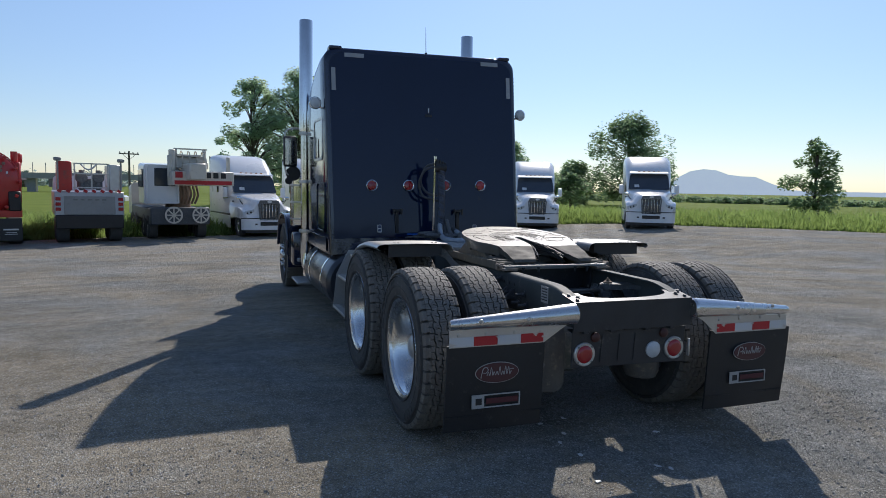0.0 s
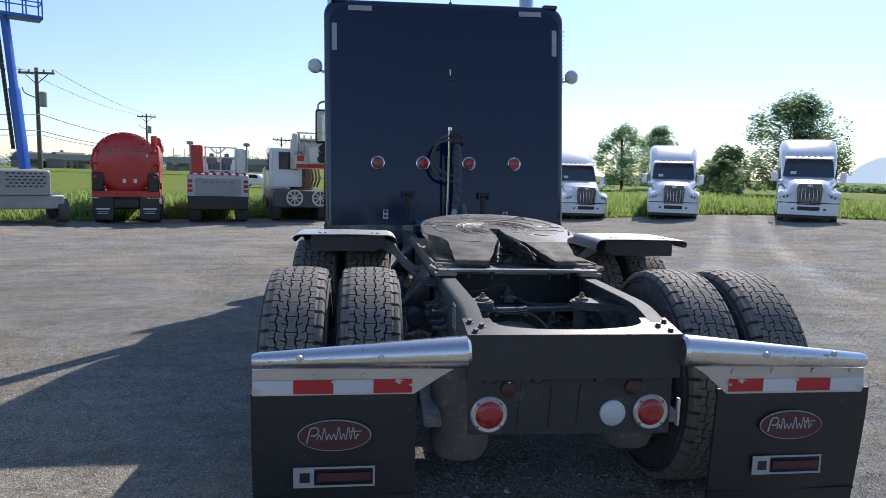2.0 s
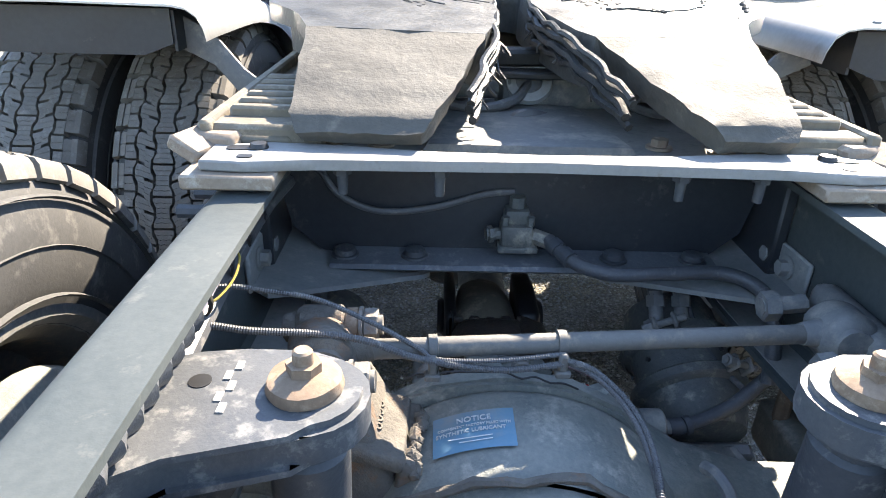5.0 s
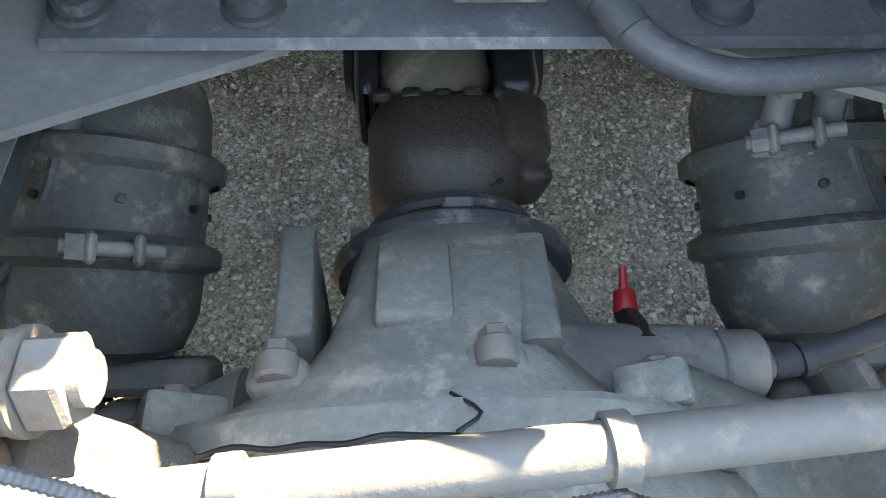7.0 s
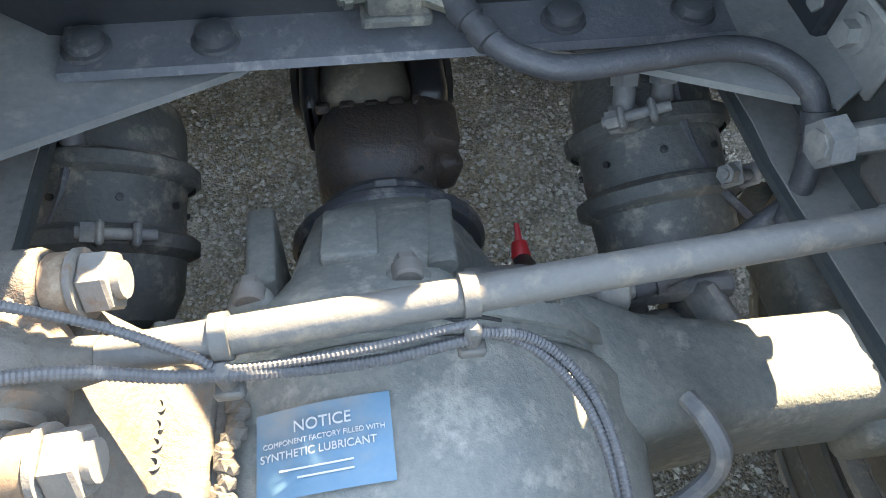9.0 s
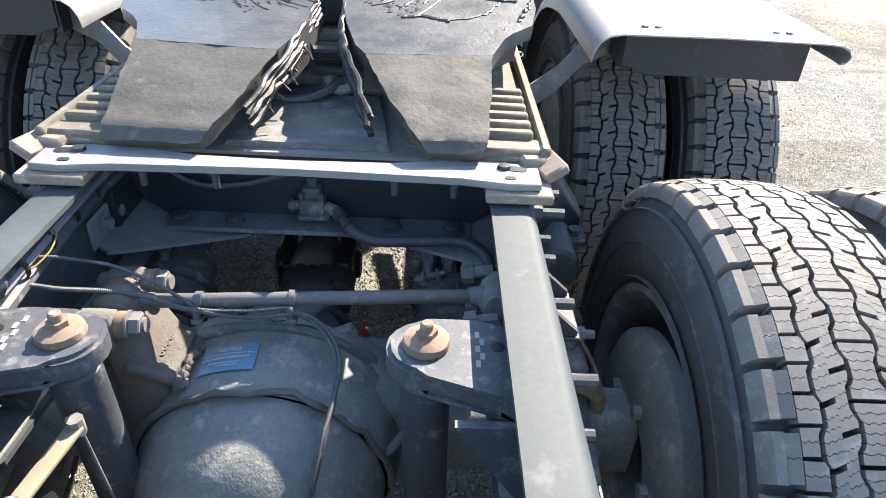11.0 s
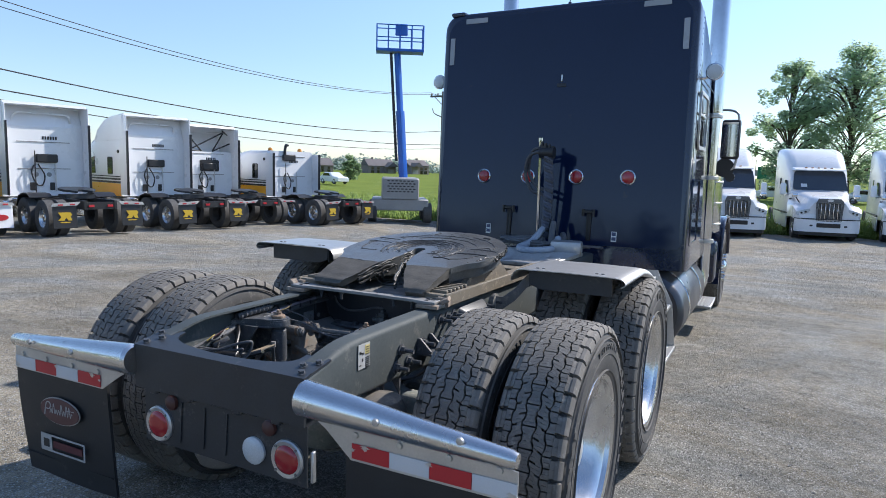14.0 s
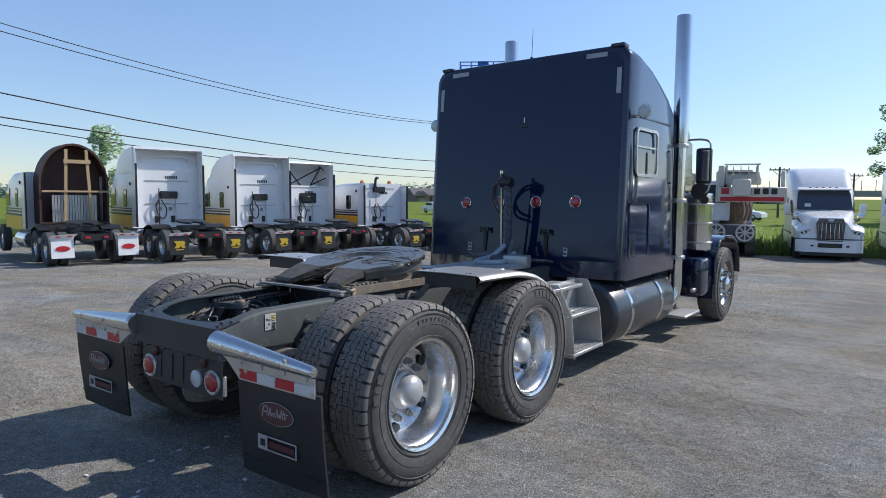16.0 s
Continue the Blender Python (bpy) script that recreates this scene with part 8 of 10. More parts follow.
def modern_truck():
    """A white aerodynamic sleeper tractor; its nose points along -y."""
    t = thing("parked_tractor", "white aerodynamic sleeper tractor with chrome grille, parked at the grass", "truck", "white tractors in a row")
    bm = bm_new()
    body(bm, [section(2.35, 1.08, 1.0, 2.1, 0.25), section(2.55, 1.1, 0.9, 2.45, 0.3), section(2.9, 1.14, 0.75, 2.85, 0.35), section(3.2, 1.18, 0.7, 3.15, 0.4), section(3.7, 1.2, 0.65, 3.5, 0.4), section(4.3, 1.22, 0.62, 3.78, 0.35), section(5.2, 1.23, 0.62, 3.88, 0.3), section(6.1, 1.23, 0.62, 3.9, 0.28)])
    cabm = part("cab", bm, M_WHITE, t, angle=50)
    bm = bm_new()
    HOOD = ((0.14, (1.0, 0.84), (1.04, 1.06), (0.76, 1.24), (0.48, 1.58), 1.64), (0.26, (1.15, 0.84), (1.18, 1.16), (0.82, 1.34), (0.54, 1.68), 1.73), (0.55, (1.21, 0.85), (1.225, 1.3), (0.87, 1.42), (0.62, 1.74), 1.79), (1.0, (1.225, 0.88), (1.235, 1.37), (0.93, 1.48), (0.72, 1.8), 1.86), (1.6, (1.225, 0.86), (1.23, 1.34), (1.02, 1.52), (0.88, 1.88), 1.95), (2.4, (1.2, 0.8), (1.2, 1.4), (1.13, 1.62), (1.04, 1.98), 2.04))
    secs = []
    for y, *half, top in HOOD:
        side = [Vector((x, y, z)) for x, z in half] + [Vector((0.0, y, top))]
        side = [side[0]] + spline(side[1:], 4)
        secs.append([tuple(q) for q in side] + [(-q.x, q.y, q.z) for q in reversed(side[:-1])])
    body(bm, secs)
    part("hood", bm, M_WHITE, t, angle=40)
    for sx in (-1, 1):
        bm = bm_new()
        vs = prism(bm, [(sx * 0.68, 1.2), (sx * 0.86, 1.06), (sx * 1.1, 0.98), (sx * 1.17, 1.02), (sx * 1.17, 1.13), (sx * 1.0, 1.2), (sx * 0.72, 1.28)], 0, 0.08, pose(0, 0.2, 0) @ XZ)
        for v in vs:
            v.co.y += 0.32 * max(0.0, abs(v.co.x) - 0.86) - 0.02
        hl = part("headlamp", bm, M_LAMPWHITE, t, "clear angular headlamp")
        bm = bm_new()
        for k in range(2):
            lathe(bm, [(0.045, 0), (0.04, 0.02), (0, 0.03)], pose(sx * (0.85 + 0.14 * k), 0.105 + 0.035 * k, 1.15 - 0.05 * k, 90), 14)
        parts("lamp_bulb", bm, M_GLASS, hl)
        bm = bm_new()
        hose(bm, [(sx * 1.05, 2.3, 1.62), (sx * 1.2, 1.75, 1.6), (sx * 1.22, 1.7, 1.62)], 0.03, n=6)
        arm = part("mirror_arm", bm, M_BLACK, t)
        bm = bm_new()
        hose(bm, [(sx * 0.86, 1.15, 1.42), (sx * 1.0, 1.02, 1.55), (sx * 1.12, 0.98, 1.72)], 0.022, n=6)
        part("hood_mirror_arm", bm, M_BLACK, t)
        bm = bm_new()
        box(bm, (sx * 1.14, 0.98, 1.78), (0.24, 0.12, 0.16), (0, 0, 0), 0.05, 2)
        part("hood_mirror", bm, M_CHROME, arm)
        bm = bm_new()
        box(bm, (sx * 1.42, 2.35, 2.02), (0.24, 0.14, 0.5), (0, 0, 0), 0.06, 2)
        box(bm, (sx * 1.25, 2.35, 1.82), (0.3, 0.05, 0.05), (0, 0, 0), 0.01)
        part("door_mirror", bm, M_WHITE, arm)
        bm = bm_new()
        prism(bm, [(2.75, 1.75), (3.55, 1.7), (3.5, 2.4), (3.0, 2.4)], 0, 0.01, pose(sx * 1.185 - 0.005 + sx * 0.01, 0, 0) @ YZ)
        prism(bm, [(4.3, 2.0), (4.6, 2.0), (4.6, 2.5), (4.3, 2.5)], 0, 0.01, pose(sx * 1.225 - 0.005 + sx * 0.005, 0, 0) @ YZ)
        parts("side_window", bm, M_GLASS, t)
        bm = bm_new()
        box(bm, (sx * 1.2, 4.1, 0.62), (0.06, 3.7, 0.6), (0, 0, 0), 0.03)
        part("chassis_fairing", bm, M_WHITE, t)
        bm = bm_new()
        box(bm, (sx * 1.215, 4.1, 0.98), (0.05, 3.7, 0.07), (0, 0, 0), 0.01)
        box(bm, (sx * 1.2, 6.12, 2.3), (0.05, 0.1, 3.1), (0, 0, 0), 0.02)
        parts("black_trim", bm, M_BLACK, t)
    bm = bm_new()
    glass = [(-1.05, 2.02), (1.05, 2.02), (0.99, 2.72), (0.9, 2.84), (-0.9, 2.84), (-0.99, 2.72)]
    body(bm, [[(x, 2.2 + d + 0.62 * (z - 2.02), z) for x, z in glass] for d in (0.0, 0.12)])
    part("windscreen", bm, M_SCREEN, t, "dark windscreen")
    bm = bm_new()
    box(bm, (-0.62, 2.30, 2.2), (0.24, 0.012, 0.16), (-32, 0, 0))
    part("price_sheet", bm, M_LABELWHITE, t)
    bm = bm_new()
    body(bm, [[(x, 2.45, z) for x, z in ((-1.0, 2.84), (1.0, 2.84), (0.96, 2.88), (-0.96, 2.88))], [(x, 3.0, z) for x, z in ((-1.05, 2.86), (1.05, 2.86), (1.0, 2.98), (-1.0, 2.98))]])
    part("sun_visor", bm, M_WHITE, t)
    bm = bm_new()
    for k in range(5):
        box(bm, (-0.5 + 0.25 * k, 2.86, 2.97), (0.1, 0.08, 0.04), (0, 0, 0), 0.012)
    parts("roof_marker", bm, surface("amber_lens", (0.6, 0.25, 0.03), rough=0.3, bump=0) if "amber_lens" not in bpy.data.materials else bpy.data.materials["amber_lens"], t)
    # grille
    bm = bm_new()
    ring_plate(bm, [(-0.45, 0.78), (0.45, 0.78), (0.5, 1.5), (0.42, 1.7), (-0.42, 1.7), (-0.5, 1.5)], [(-0.39, 0.83), (0.39, 0.83), (0.44, 1.48), (0.37, 1.54), (-0.37, 1.54), (-0.44, 1.48)], 0, 0.08, pose(0, 0.12, 0) @ XZ)
    gr = part("grille", bm, M_GRILLE, t, "chrome grille with upright bars")
    for x in (-0.3, -0.15, 0, 0.15, 0.3):
        bm = bm_new()
        box(bm, (x, 0.075, 1.17), (0.04, 0.05, 0.7), (0, 0, 0), 0.012)
        part("chrome_bar", bm, M_CHROME, gr)
    bm = bm_new()
    for k in range(22):
        box(bm, (-0.4 + 0.038 * k, 0.11, 1.18), (0.014, 0.03, 0.7))
    parts("grille_bar", bm, surface("steel_blue", (0.2, 0.23, 0.27), rough=0.25, metal=0.9, bump=0) if "steel_blue" not in bpy.data.materials else bpy.data.materials["steel_blue"], gr)
    bm = bm_new()
    prism(bm, [(0.11 * math.cos(a), 0.055 * math.sin(a)) for a in [2 * math.pi * i / 24 for i in range(24)]], 0, 0.03, pose(0, 0.06, 1.63, 90))
    part("oval_emblem", bm, M_LABELWHITE, gr)
    bm = bm_new()
    box(bm, (0, 0.12, 1.18), (0.8, 0.03, 0.7))
    part("radiator", bm, M_BLACK, gr)
    # bumper
    bm = bm_new()
    body(bm, [[(sx * w, y, z) for sx, w, y, z in ((-1, 1.2, 0.42, zz), (-1, 1.12, 0.2, zz), (-1, 0.7, 0.04, zz), (1, 0.7, 0.04, zz), (1, 1.12, 0.2, zz), (1, 1.2, 0.42, zz))] for zz in (0.34, 0.5, 0.68, 0.84)])
    bp = part("bumper", bm, M_WHITE, t, angle=60)
    bm = bm_new()
    box(bm, (0, 0.03, 0.62), (0.86, 0.04, 0.17), (0, 0, 0), 0.03)
    for sx in (-1, 1):
        box(bm, (sx * 0.62, 0.045, 0.6), (0.12, 0.03, 0.08), (0, 0, 0), 0.02)
    body(bm, [[(sx * w, y, z) for sx, w, y, z in ((-1, 1.21, 0.42, zz), (-1, 1.13, 0.19, zz), (-1, 0.7, 0.03, zz), (1, 0.7, 0.03, zz), (1, 1.13, 0.19, zz), (1, 1.21, 0.42, zz))] for zz in (0.85, 0.885)])
    body(bm, [[(sx * w, y, z) for sx, w, y, z in ((-1, 1.15, 0.42, zz), (-1, 1.05, 0.24, zz), (-1, 0.7, 0.1, zz), (1, 0.7, 0.1, zz), (1, 1.05, 0.24, zz), (1, 1.15, 0.42, zz))] for zz in (0.2, 0.335)])
    part("bumper_intake", bm, M_BLACK, bp)
    for sx in (-1, 1):
        for y, kind in ((1.05, 0), (6.3, 1), (7.6, 1)):
            bt, br = bm_new(), bm_new()
            far_wheel(bt, br, sx * 1.05, y, side=sx, dual=kind == 1)
            w = part("wheel", bt, M_RUBBER, t)
            part("rim", br, M_ALLOY, w)
    bm = bm_new()
    box(bm, (0, 5.5, 0.85), (0.86, 5.6, 0.25))
    box(bm, (0, 3.5, 0.55), (2.0, 5.0, 0.3))
    part("chassis", bm, M_BLACK, t)
    return t


def rear_truck(kind="tall"):
    """A white and amber sleeper tractor whose tail points along -y."""
    t = thing("fleet_tractor", {"tall": "white sleeper tractor with amber stripe and tall roof cap", "open": "white sleeper tractor with open roof fairing on struts", "low": "white low-roof sleeper tractor with amber stripe", "arch": "white tractor carrying a brown arched shell with lumber"}[kind], "truck", "fleet tractors in a row")
    # chassis
    bm = bm_new()
    for sx in (-1, 1):
        box(bm, (sx * 0.4, 3.6, 0.88), (0.09, 7.9, 0.25), (0, 0, 0), 0.01)
    for y in (-0.29, 1.25, 2.4):
        box(bm, (0, y, 0.86), (0.8, 0.08, 0.2))
    ch = part("chassis", bm, M_BLACK, t)
    bm = bm_new()
    prism(bm, [(-0.45, 1.35), (-0.2, 0.95), (-0.06, 1.3), (0.06, 1.3), (0.2, 0.95), (0.45, 1.35), (0.45, 1.7), (0.25, 1.95), (-0.25, 1.95), (-0.45, 1.7)], 0, 0.06, pose(0, -0.3, 1.08, 5, 0, 0))
    box(bm, (0, 1.2, 1.05), (0.8, 0.5, 0.12))
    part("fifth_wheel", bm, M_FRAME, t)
    for sx in (-1, 1):
        for y in (0.55, 1.87):
            bt, br = bm_new(), bm_new()
            far_wheel(bt, br, sx * 1.07, y, side=sx, dual=True)
            w = part("wheel", bt, M_RUBBER, t)
            part("rim", br, M_ALLOY, w)
            bt, br = bm_new(), bm_new()
            far_wheel(bt, br, sx * 0.75, y, rim=False)
            part("inner_wheel", bt, M_RUBBER, t)
            br.free()
        bm = bm_new()
        sheet(bm, [(1.36, 1.02), (1.52, 1.12), (1.87, 1.14), (2.22, 1.05), (2.42, 0.75)], sx * 0.6, sx * 1.2, 0.02)
        part("fender", bm, M_BLACK, t)
        if kind != "open":
            bm = bm_new()
            box(bm, (sx * 0.9, -0.25, 0.58), (0.6, 0.02, 0.62), (-4, 0, 0), 0.004)
            flap = part("mud_flap", bm, M_WHITE if kind == "arch" else M_BLACK, t)
            bm = bm_new()
            if kind == "arch":
                prism(bm, [(0.19 * math.cos(a), 0.08 * math.sin(a)) for a in [2 * math.pi * i / 24 for i in range(24)]], 0, 0.006, pose(sx * 0.9, -0.275, 0.55, 90))
                part("flap_oval", bm, M_REDTAPE, flap)
            else:
                prism(bm, [(-0.18, 0.12), (0.12, 0.12), (0.17, 0.06), (0.13, 0.0), (0.17, -0.1), (0.07, -0.1), (0.03, -0.02), (-0.03, -0.1), (-0.18, -0.1), (-0.1, 0.0)], 0, 0.006, pose(sx * 0.9, -0.275, 0.58, 90))
                box(bm, (sx * 0.9, -0.275, 0.43), (0.24, 0.006, 0.03))
                part("flap_mark", bm, M_FLAPYEL, flap, "yellow mark")
        bm = bm_new()
        prism(bm, [(sx * 0.5, 0.98), (sx * 1.2, 0.94), (sx * 1.24, 0.86), (sx * 0.6, 0.88)], 0, 0.02, pose(0, -0.27, 0) @ XZ)
        part("flap_hanger", bm, M_STAINLESS, t)
        bm = bm_new()
        box(bm, (sx * 0.72, -0.3, 0.91), (0.12, 0.01, 0.035))
        box(bm, (sx * 1.02, -0.3, 0.9), (0.12, 0.01, 0.035))
        box(bm, (sx * 0.25, -0.35, 0.86), (0.14, 0.03, 0.06))
        parts("red_reflector", bm, M_REDTAPE, t)
        bm = bm_new()
        rod(bm, (sx * 0.95, 3.2, 0.62), (sx * 0.95, 4.6, 0.62), 0.3, n=24, bev=0.03)
        part("fuel_tank", bm, M_ALLOY, t)
        bt, br = bm_new(), bm_new()
        far_wheel(bt, br, sx * 1.05, 7.4, side=sx)
        w = part("wheel", bt, M_RUBBER, t)
        part("rim", br, M_ALLOY, w)
    # cab and sleeper
    top = {"tall": 3.1, "open": 2.7, "low": 2.85, "arch": 2.85}[kind]
    bm = bm_new()
    body(bm, [section(3.55, 1.18, 0.95, top, 0.16), section(5.0, 1.18, 0.95, top, 0.2), section(5.9, 1.16, 0.95, top - 0.12, 0.3), section(6.4, 1.1, 0.95, 2.5, 0.35), section(6.8, 1.0, 0.95, 1.95, 0.25), section(8.1, 0.75, 0.75, 1.65, 0.3)])
    cabm = part("sleeper_cab", bm, M_WHITE, t, angle=50)
    bm = bm_new()
    for sx in (-1, 1):
        box(bm, (sx * 1.185, 4.95, 1.17), (0.014, 2.7, 0.44), (0, 0, 0))
    parts("amber_band", bm, M_YELLOW, cabm, "amber lower band")
    bm = bm_new()
    for sx in (-1, 1):
        for z, hh in ((1.43, 0.07), (1.54, 0.06), (1.63, 0.035)):
            box(bm, (sx * 1.185, 4.95, z), (0.016, 2.7, hh))
    parts("dark_trim", bm, M_BLACK, cabm)
    for sx in (-1, 1):
        bm = bm_new()
        prism(bm, rrect(0.4, 0.62, 0.07), -0.006, 0.008, pose(sx * 1.183, 4.35, 2.0) @ Matrix(((0, 0, sx, 0), (1, 0, 0, 0), (0, 1, 0, 0), (0, 0, 0, 1))))
        surround = part("side_window", bm, M_BLACK, cabm, "dark side window")
        bm = bm_new()
        prism(bm, rrect(0.33, 0.55, 0.05), 0.0, 0.012, pose(sx * 1.183, 4.35, 2.0) @ Matrix(((0, 0, sx, 0), (1, 0, 0, 0), (0, 1, 0, 0), (0, 0, 0, 1))))
        part("pane", bm, M_GLASS, surround)
        bm = bm_new()
        prism(bm, [(5.55, 1.72), (6.25, 1.68), (6.15, 2.2), (5.6, 2.32)], -0.03, 0.02, pose(sx * 1.155, 0, 0) @ YZ)
        part("door_window", bm, M_GLASS, cabm)
    high = {"tall": 3.72, "open": 3.62, "low": 2.75, "arch": 2.8}[kind]
    for sx in (-1, 1):
        bm = bm_new()
        box(bm, (sx * 1.165, 3.34, (1.0 + high) / 2), (0.035, 0.44, high - 1.0), (0, 0, 0), 0.012)
        ext = part("side_extender", bm, M_WHITE, t)
        bm = bm_new()
        box(bm, (sx * 1.165, 3.07, (1.0 + min(high, 3.2)) / 2), (0.045, 0.12, min(high, 3.2) - 1.0), (0, 0, 0), 0.012)
        part("rubber_edge", bm, M_BLACK, ext, "black rubber edge")
        bm = bm_new()
        lathe(bm, [(0.06, 0), (0.055, 0.03), (0, 0.035)], pose(sx * 1.185, 3.7, 2.5, 0, 90 * sx, 0), 14)
        part("side_cap", bm, M_BLACK, cabm)
    if kind != "arch":
        bm = bm_new()
        for k in range(6):
            box(bm, (-0.02 + 0.075 * k, 3.546, 2.75 if kind == "tall" else 2.42), (0.05, 0.006, 0.1))
        parts("number_bar", bm, M_BLACK, cabm)
        bm = bm_new()
        for x in (-0.25, 0.12):
            lathe(bm, [(0.07, 0), (0.07, 0.015), (0.055, 0.015), (0.05, 0.006), (0, 0.006)], pose(x, 3.548, 1.62, 90), 18)
        for z in (1.8, 2.62):
            box(bm, (0.0, 3.54, z), (1.5, 0.02, 0.025))
        parts("grab_rail", bm, M_GREY, cabm)
    bm = bm_new()
    box(bm, (0.05 if kind != "low" else -0.1, 3.5, 2.12 if kind != "low" else 2.58), (0.62, 0.14, 0.26), (0, 0, 0), 0.03)
    box(bm, (-0.35, 3.53, 1.25), (0.18, 0.03, 0.24), (0, 0, 0), 0.02)
    box(bm, (0.2, 3.53, 1.25), (0.14, 0.03, 0.24), (0, 0, 0), 0.02)
    if kind in ("open",):
        prism(bm, rrect(0.85, 0.46, 0.06), 0, 0.02, pose(0.1, 3.55, 2.15, 90))
    hose(bm, [(-0.3, 3.45, 1.95), (-0.42, 3.42, 1.7), (-0.3, 3.42, 1.35), (-0.12, 3.44, 1.3), (-0.05, 3.44, 1.6), (-0.22, 3.45, 1.95)], 0.022, n=6)
    rod(bm, (-0.3, 3.45, 1.05), (-0.3, 3.45, 2.35), 0.018, n=6)
    parts("back_fitting", bm, M_BLACK, cabm)
    bm = bm_new()
    hose(bm, [(-0.5, 3.5, 1.8), (-0.3, 3.5, 1.82), (0.2, 3.5, 1.8), (0.3, 3.5, 1.6)], 0.018, n=6)
    rod(bm, (0.3, 3.5, 1.1), (0.3, 3.5, 2.0), 0.016, n=6)
    part("back_rail", bm, M_STAINLESS, cabm)
    if kind == "tall":
        bm = bm_new()
        for sx in (-1, 1):
            prism(bm, [(3.3, 2.9), (5.5, 2.85), (5.2, 3.25), (4.7, 3.54), (4.2, 3.67), (3.3, 3.76)], 0, 0.05, pose(sx * 1.17 - 0.025, 0, 0) @ YZ)
        prism(bm, [(3.25, 3.71), (3.27, 3.79), (4.2, 3.71), (4.75, 3.58), (5.3, 3.26), (5.6, 2.86), (5.5, 2.84), (5.2, 3.22), (4.7, 3.5), (4.2, 3.64)], -1.17, 1.17, YZ)
        prism(bm, [(3.58, 3.03), (3.62, 3.03), (3.85, 3.66), (3.8, 3.68)], -1.14, 1.14, YZ)
        part("roof_cap", bm, M_WHITE, t)
        bm = bm_new()
        ring_plate(bm, [(a, b) for a, b in rrect(1.7, 0.5, 0.2, 5)], [(a * 0.93, b * 0.86) for a, b in rrect(1.7, 0.5, 0.2, 5)], 0, 0.03, pose(0, 3.66, 3.28, 109, 0, 0))
        part("cap_rib", bm, M_WHITE, t)
    if kind == "open":
        bm = bm_new()
        for sx in (-1, 1):
            prism(bm, [(3.35, 2.5), (5.6, 2.5), (5.3, 3.08), (4.6, 3.52), (3.35, 3.68)], 0, 0.04, pose(sx * 1.15 - 0.02, 0, 0) @ YZ)
        prism(bm, [(3.3, 3.64), (3.35, 3.72), (4.6, 3.57), (5.35, 3.12), (5.7, 2.5), (5.6, 2.5), (5.28, 3.06), (4.55, 3.49)], -1.15, 1.15, YZ)
        prism(bm, [(4.3, 2.65), (4.34, 2.65), (4.7, 3.48), (4.64, 3.48)], -1.12, 1.12, YZ)
        part("roof_fairing", bm, M_WHITE, t)
        bm = bm_new()
        for a, b in (((-1.05, 3.45, 3.5), (-0.2, 3.65, 2.72)), ((0.7, 3.45, 3.5), (-0.75, 3.65, 2.74)), ((-0.75, 3.65, 2.74), (-1.05, 3.45, 3.1)), ((0.3, 3.65, 2.72), (0.7, 3.45, 3.5)), ((0.3, 3.65, 2.72), (0.98, 3.45, 3.05)), ((-0.2, 3.65, 2.72), (-0.75, 3.65, 2.74)), ((0.62, 3.44, 3.56), (0.86, 3.44, 3.38))):
            rod(bm, a, b, 0.028, n=8)
        parts("fairing_strut", bm, M_BLACK, t)
    if kind == "low":
        bm = bm_new()
        for x in (-0.75, 0.75):
            lathe(bm, [(0.1, 0), (0.1, 0.06), (0.07, 0.14), (0, 0.16)], pose(x, 3.9, 2.83), 14)
        parts("beacon", bm, bpy.data.materials["amber_lens"], t, "amber beacon")
        bm = bm_new()
        hose(bm, [(-0.3, 3.5, 2.5), (-0.3, 3.5, 2.9), (-0.25, 3.5, 3.08), (-0.15, 3.5, 3.1)], 0.06, n=10)
        part("snorkel", bm, M_BLACK, t)
    if kind == "arch":
        bm = bm_new()
        out = [(0.2 + 1.04 * math.cos(a), 2.45 + 1.35 * math.sin(a)) for a in [math.pi * i / 18 for i in range(19)]] + [(-0.84, 1.15), (1.24, 1.15)]
        inn = [(0.2 + (x - 0.2) * 0.94, 1.2 + (z - 1.15) * 0.955) for x, z in out]
        ring_plate(bm, out, inn, -0.8, 0, pose(0, 2.75, 0) @ XZ)
        prism(bm, inn, -0.75, -0.7, pose(0, 2.75, 0) @ XZ)
        part("arched_shell", bm, M_BROWN, t, "brown arched shell")
        bm = bm_new()
        for x in (-0.08, 0.62):
            box(bm, (x, 2.7, 2.4), (0.09, 0.06, 2.4), (0, 2 if x < 0 else -3, 0))
        box(bm, (0.27, 2.66, 3.2), (0.8, 0.06, 0.12))
        box(bm, (0.2, 2.66, 2.22), (1.96, 0.05, 0.06))
        parts("lumber_brace", bm, M_WOOD, t, "raw lumber brace")
        bm = bm_new()
        for k in range(16):
            box(bm, (-0.4 + 0.085 * k, 3.0, 1.62), (0.07, 0.05, 0.95))
        parts("slat", bm, M_FENDER, t)
    return t


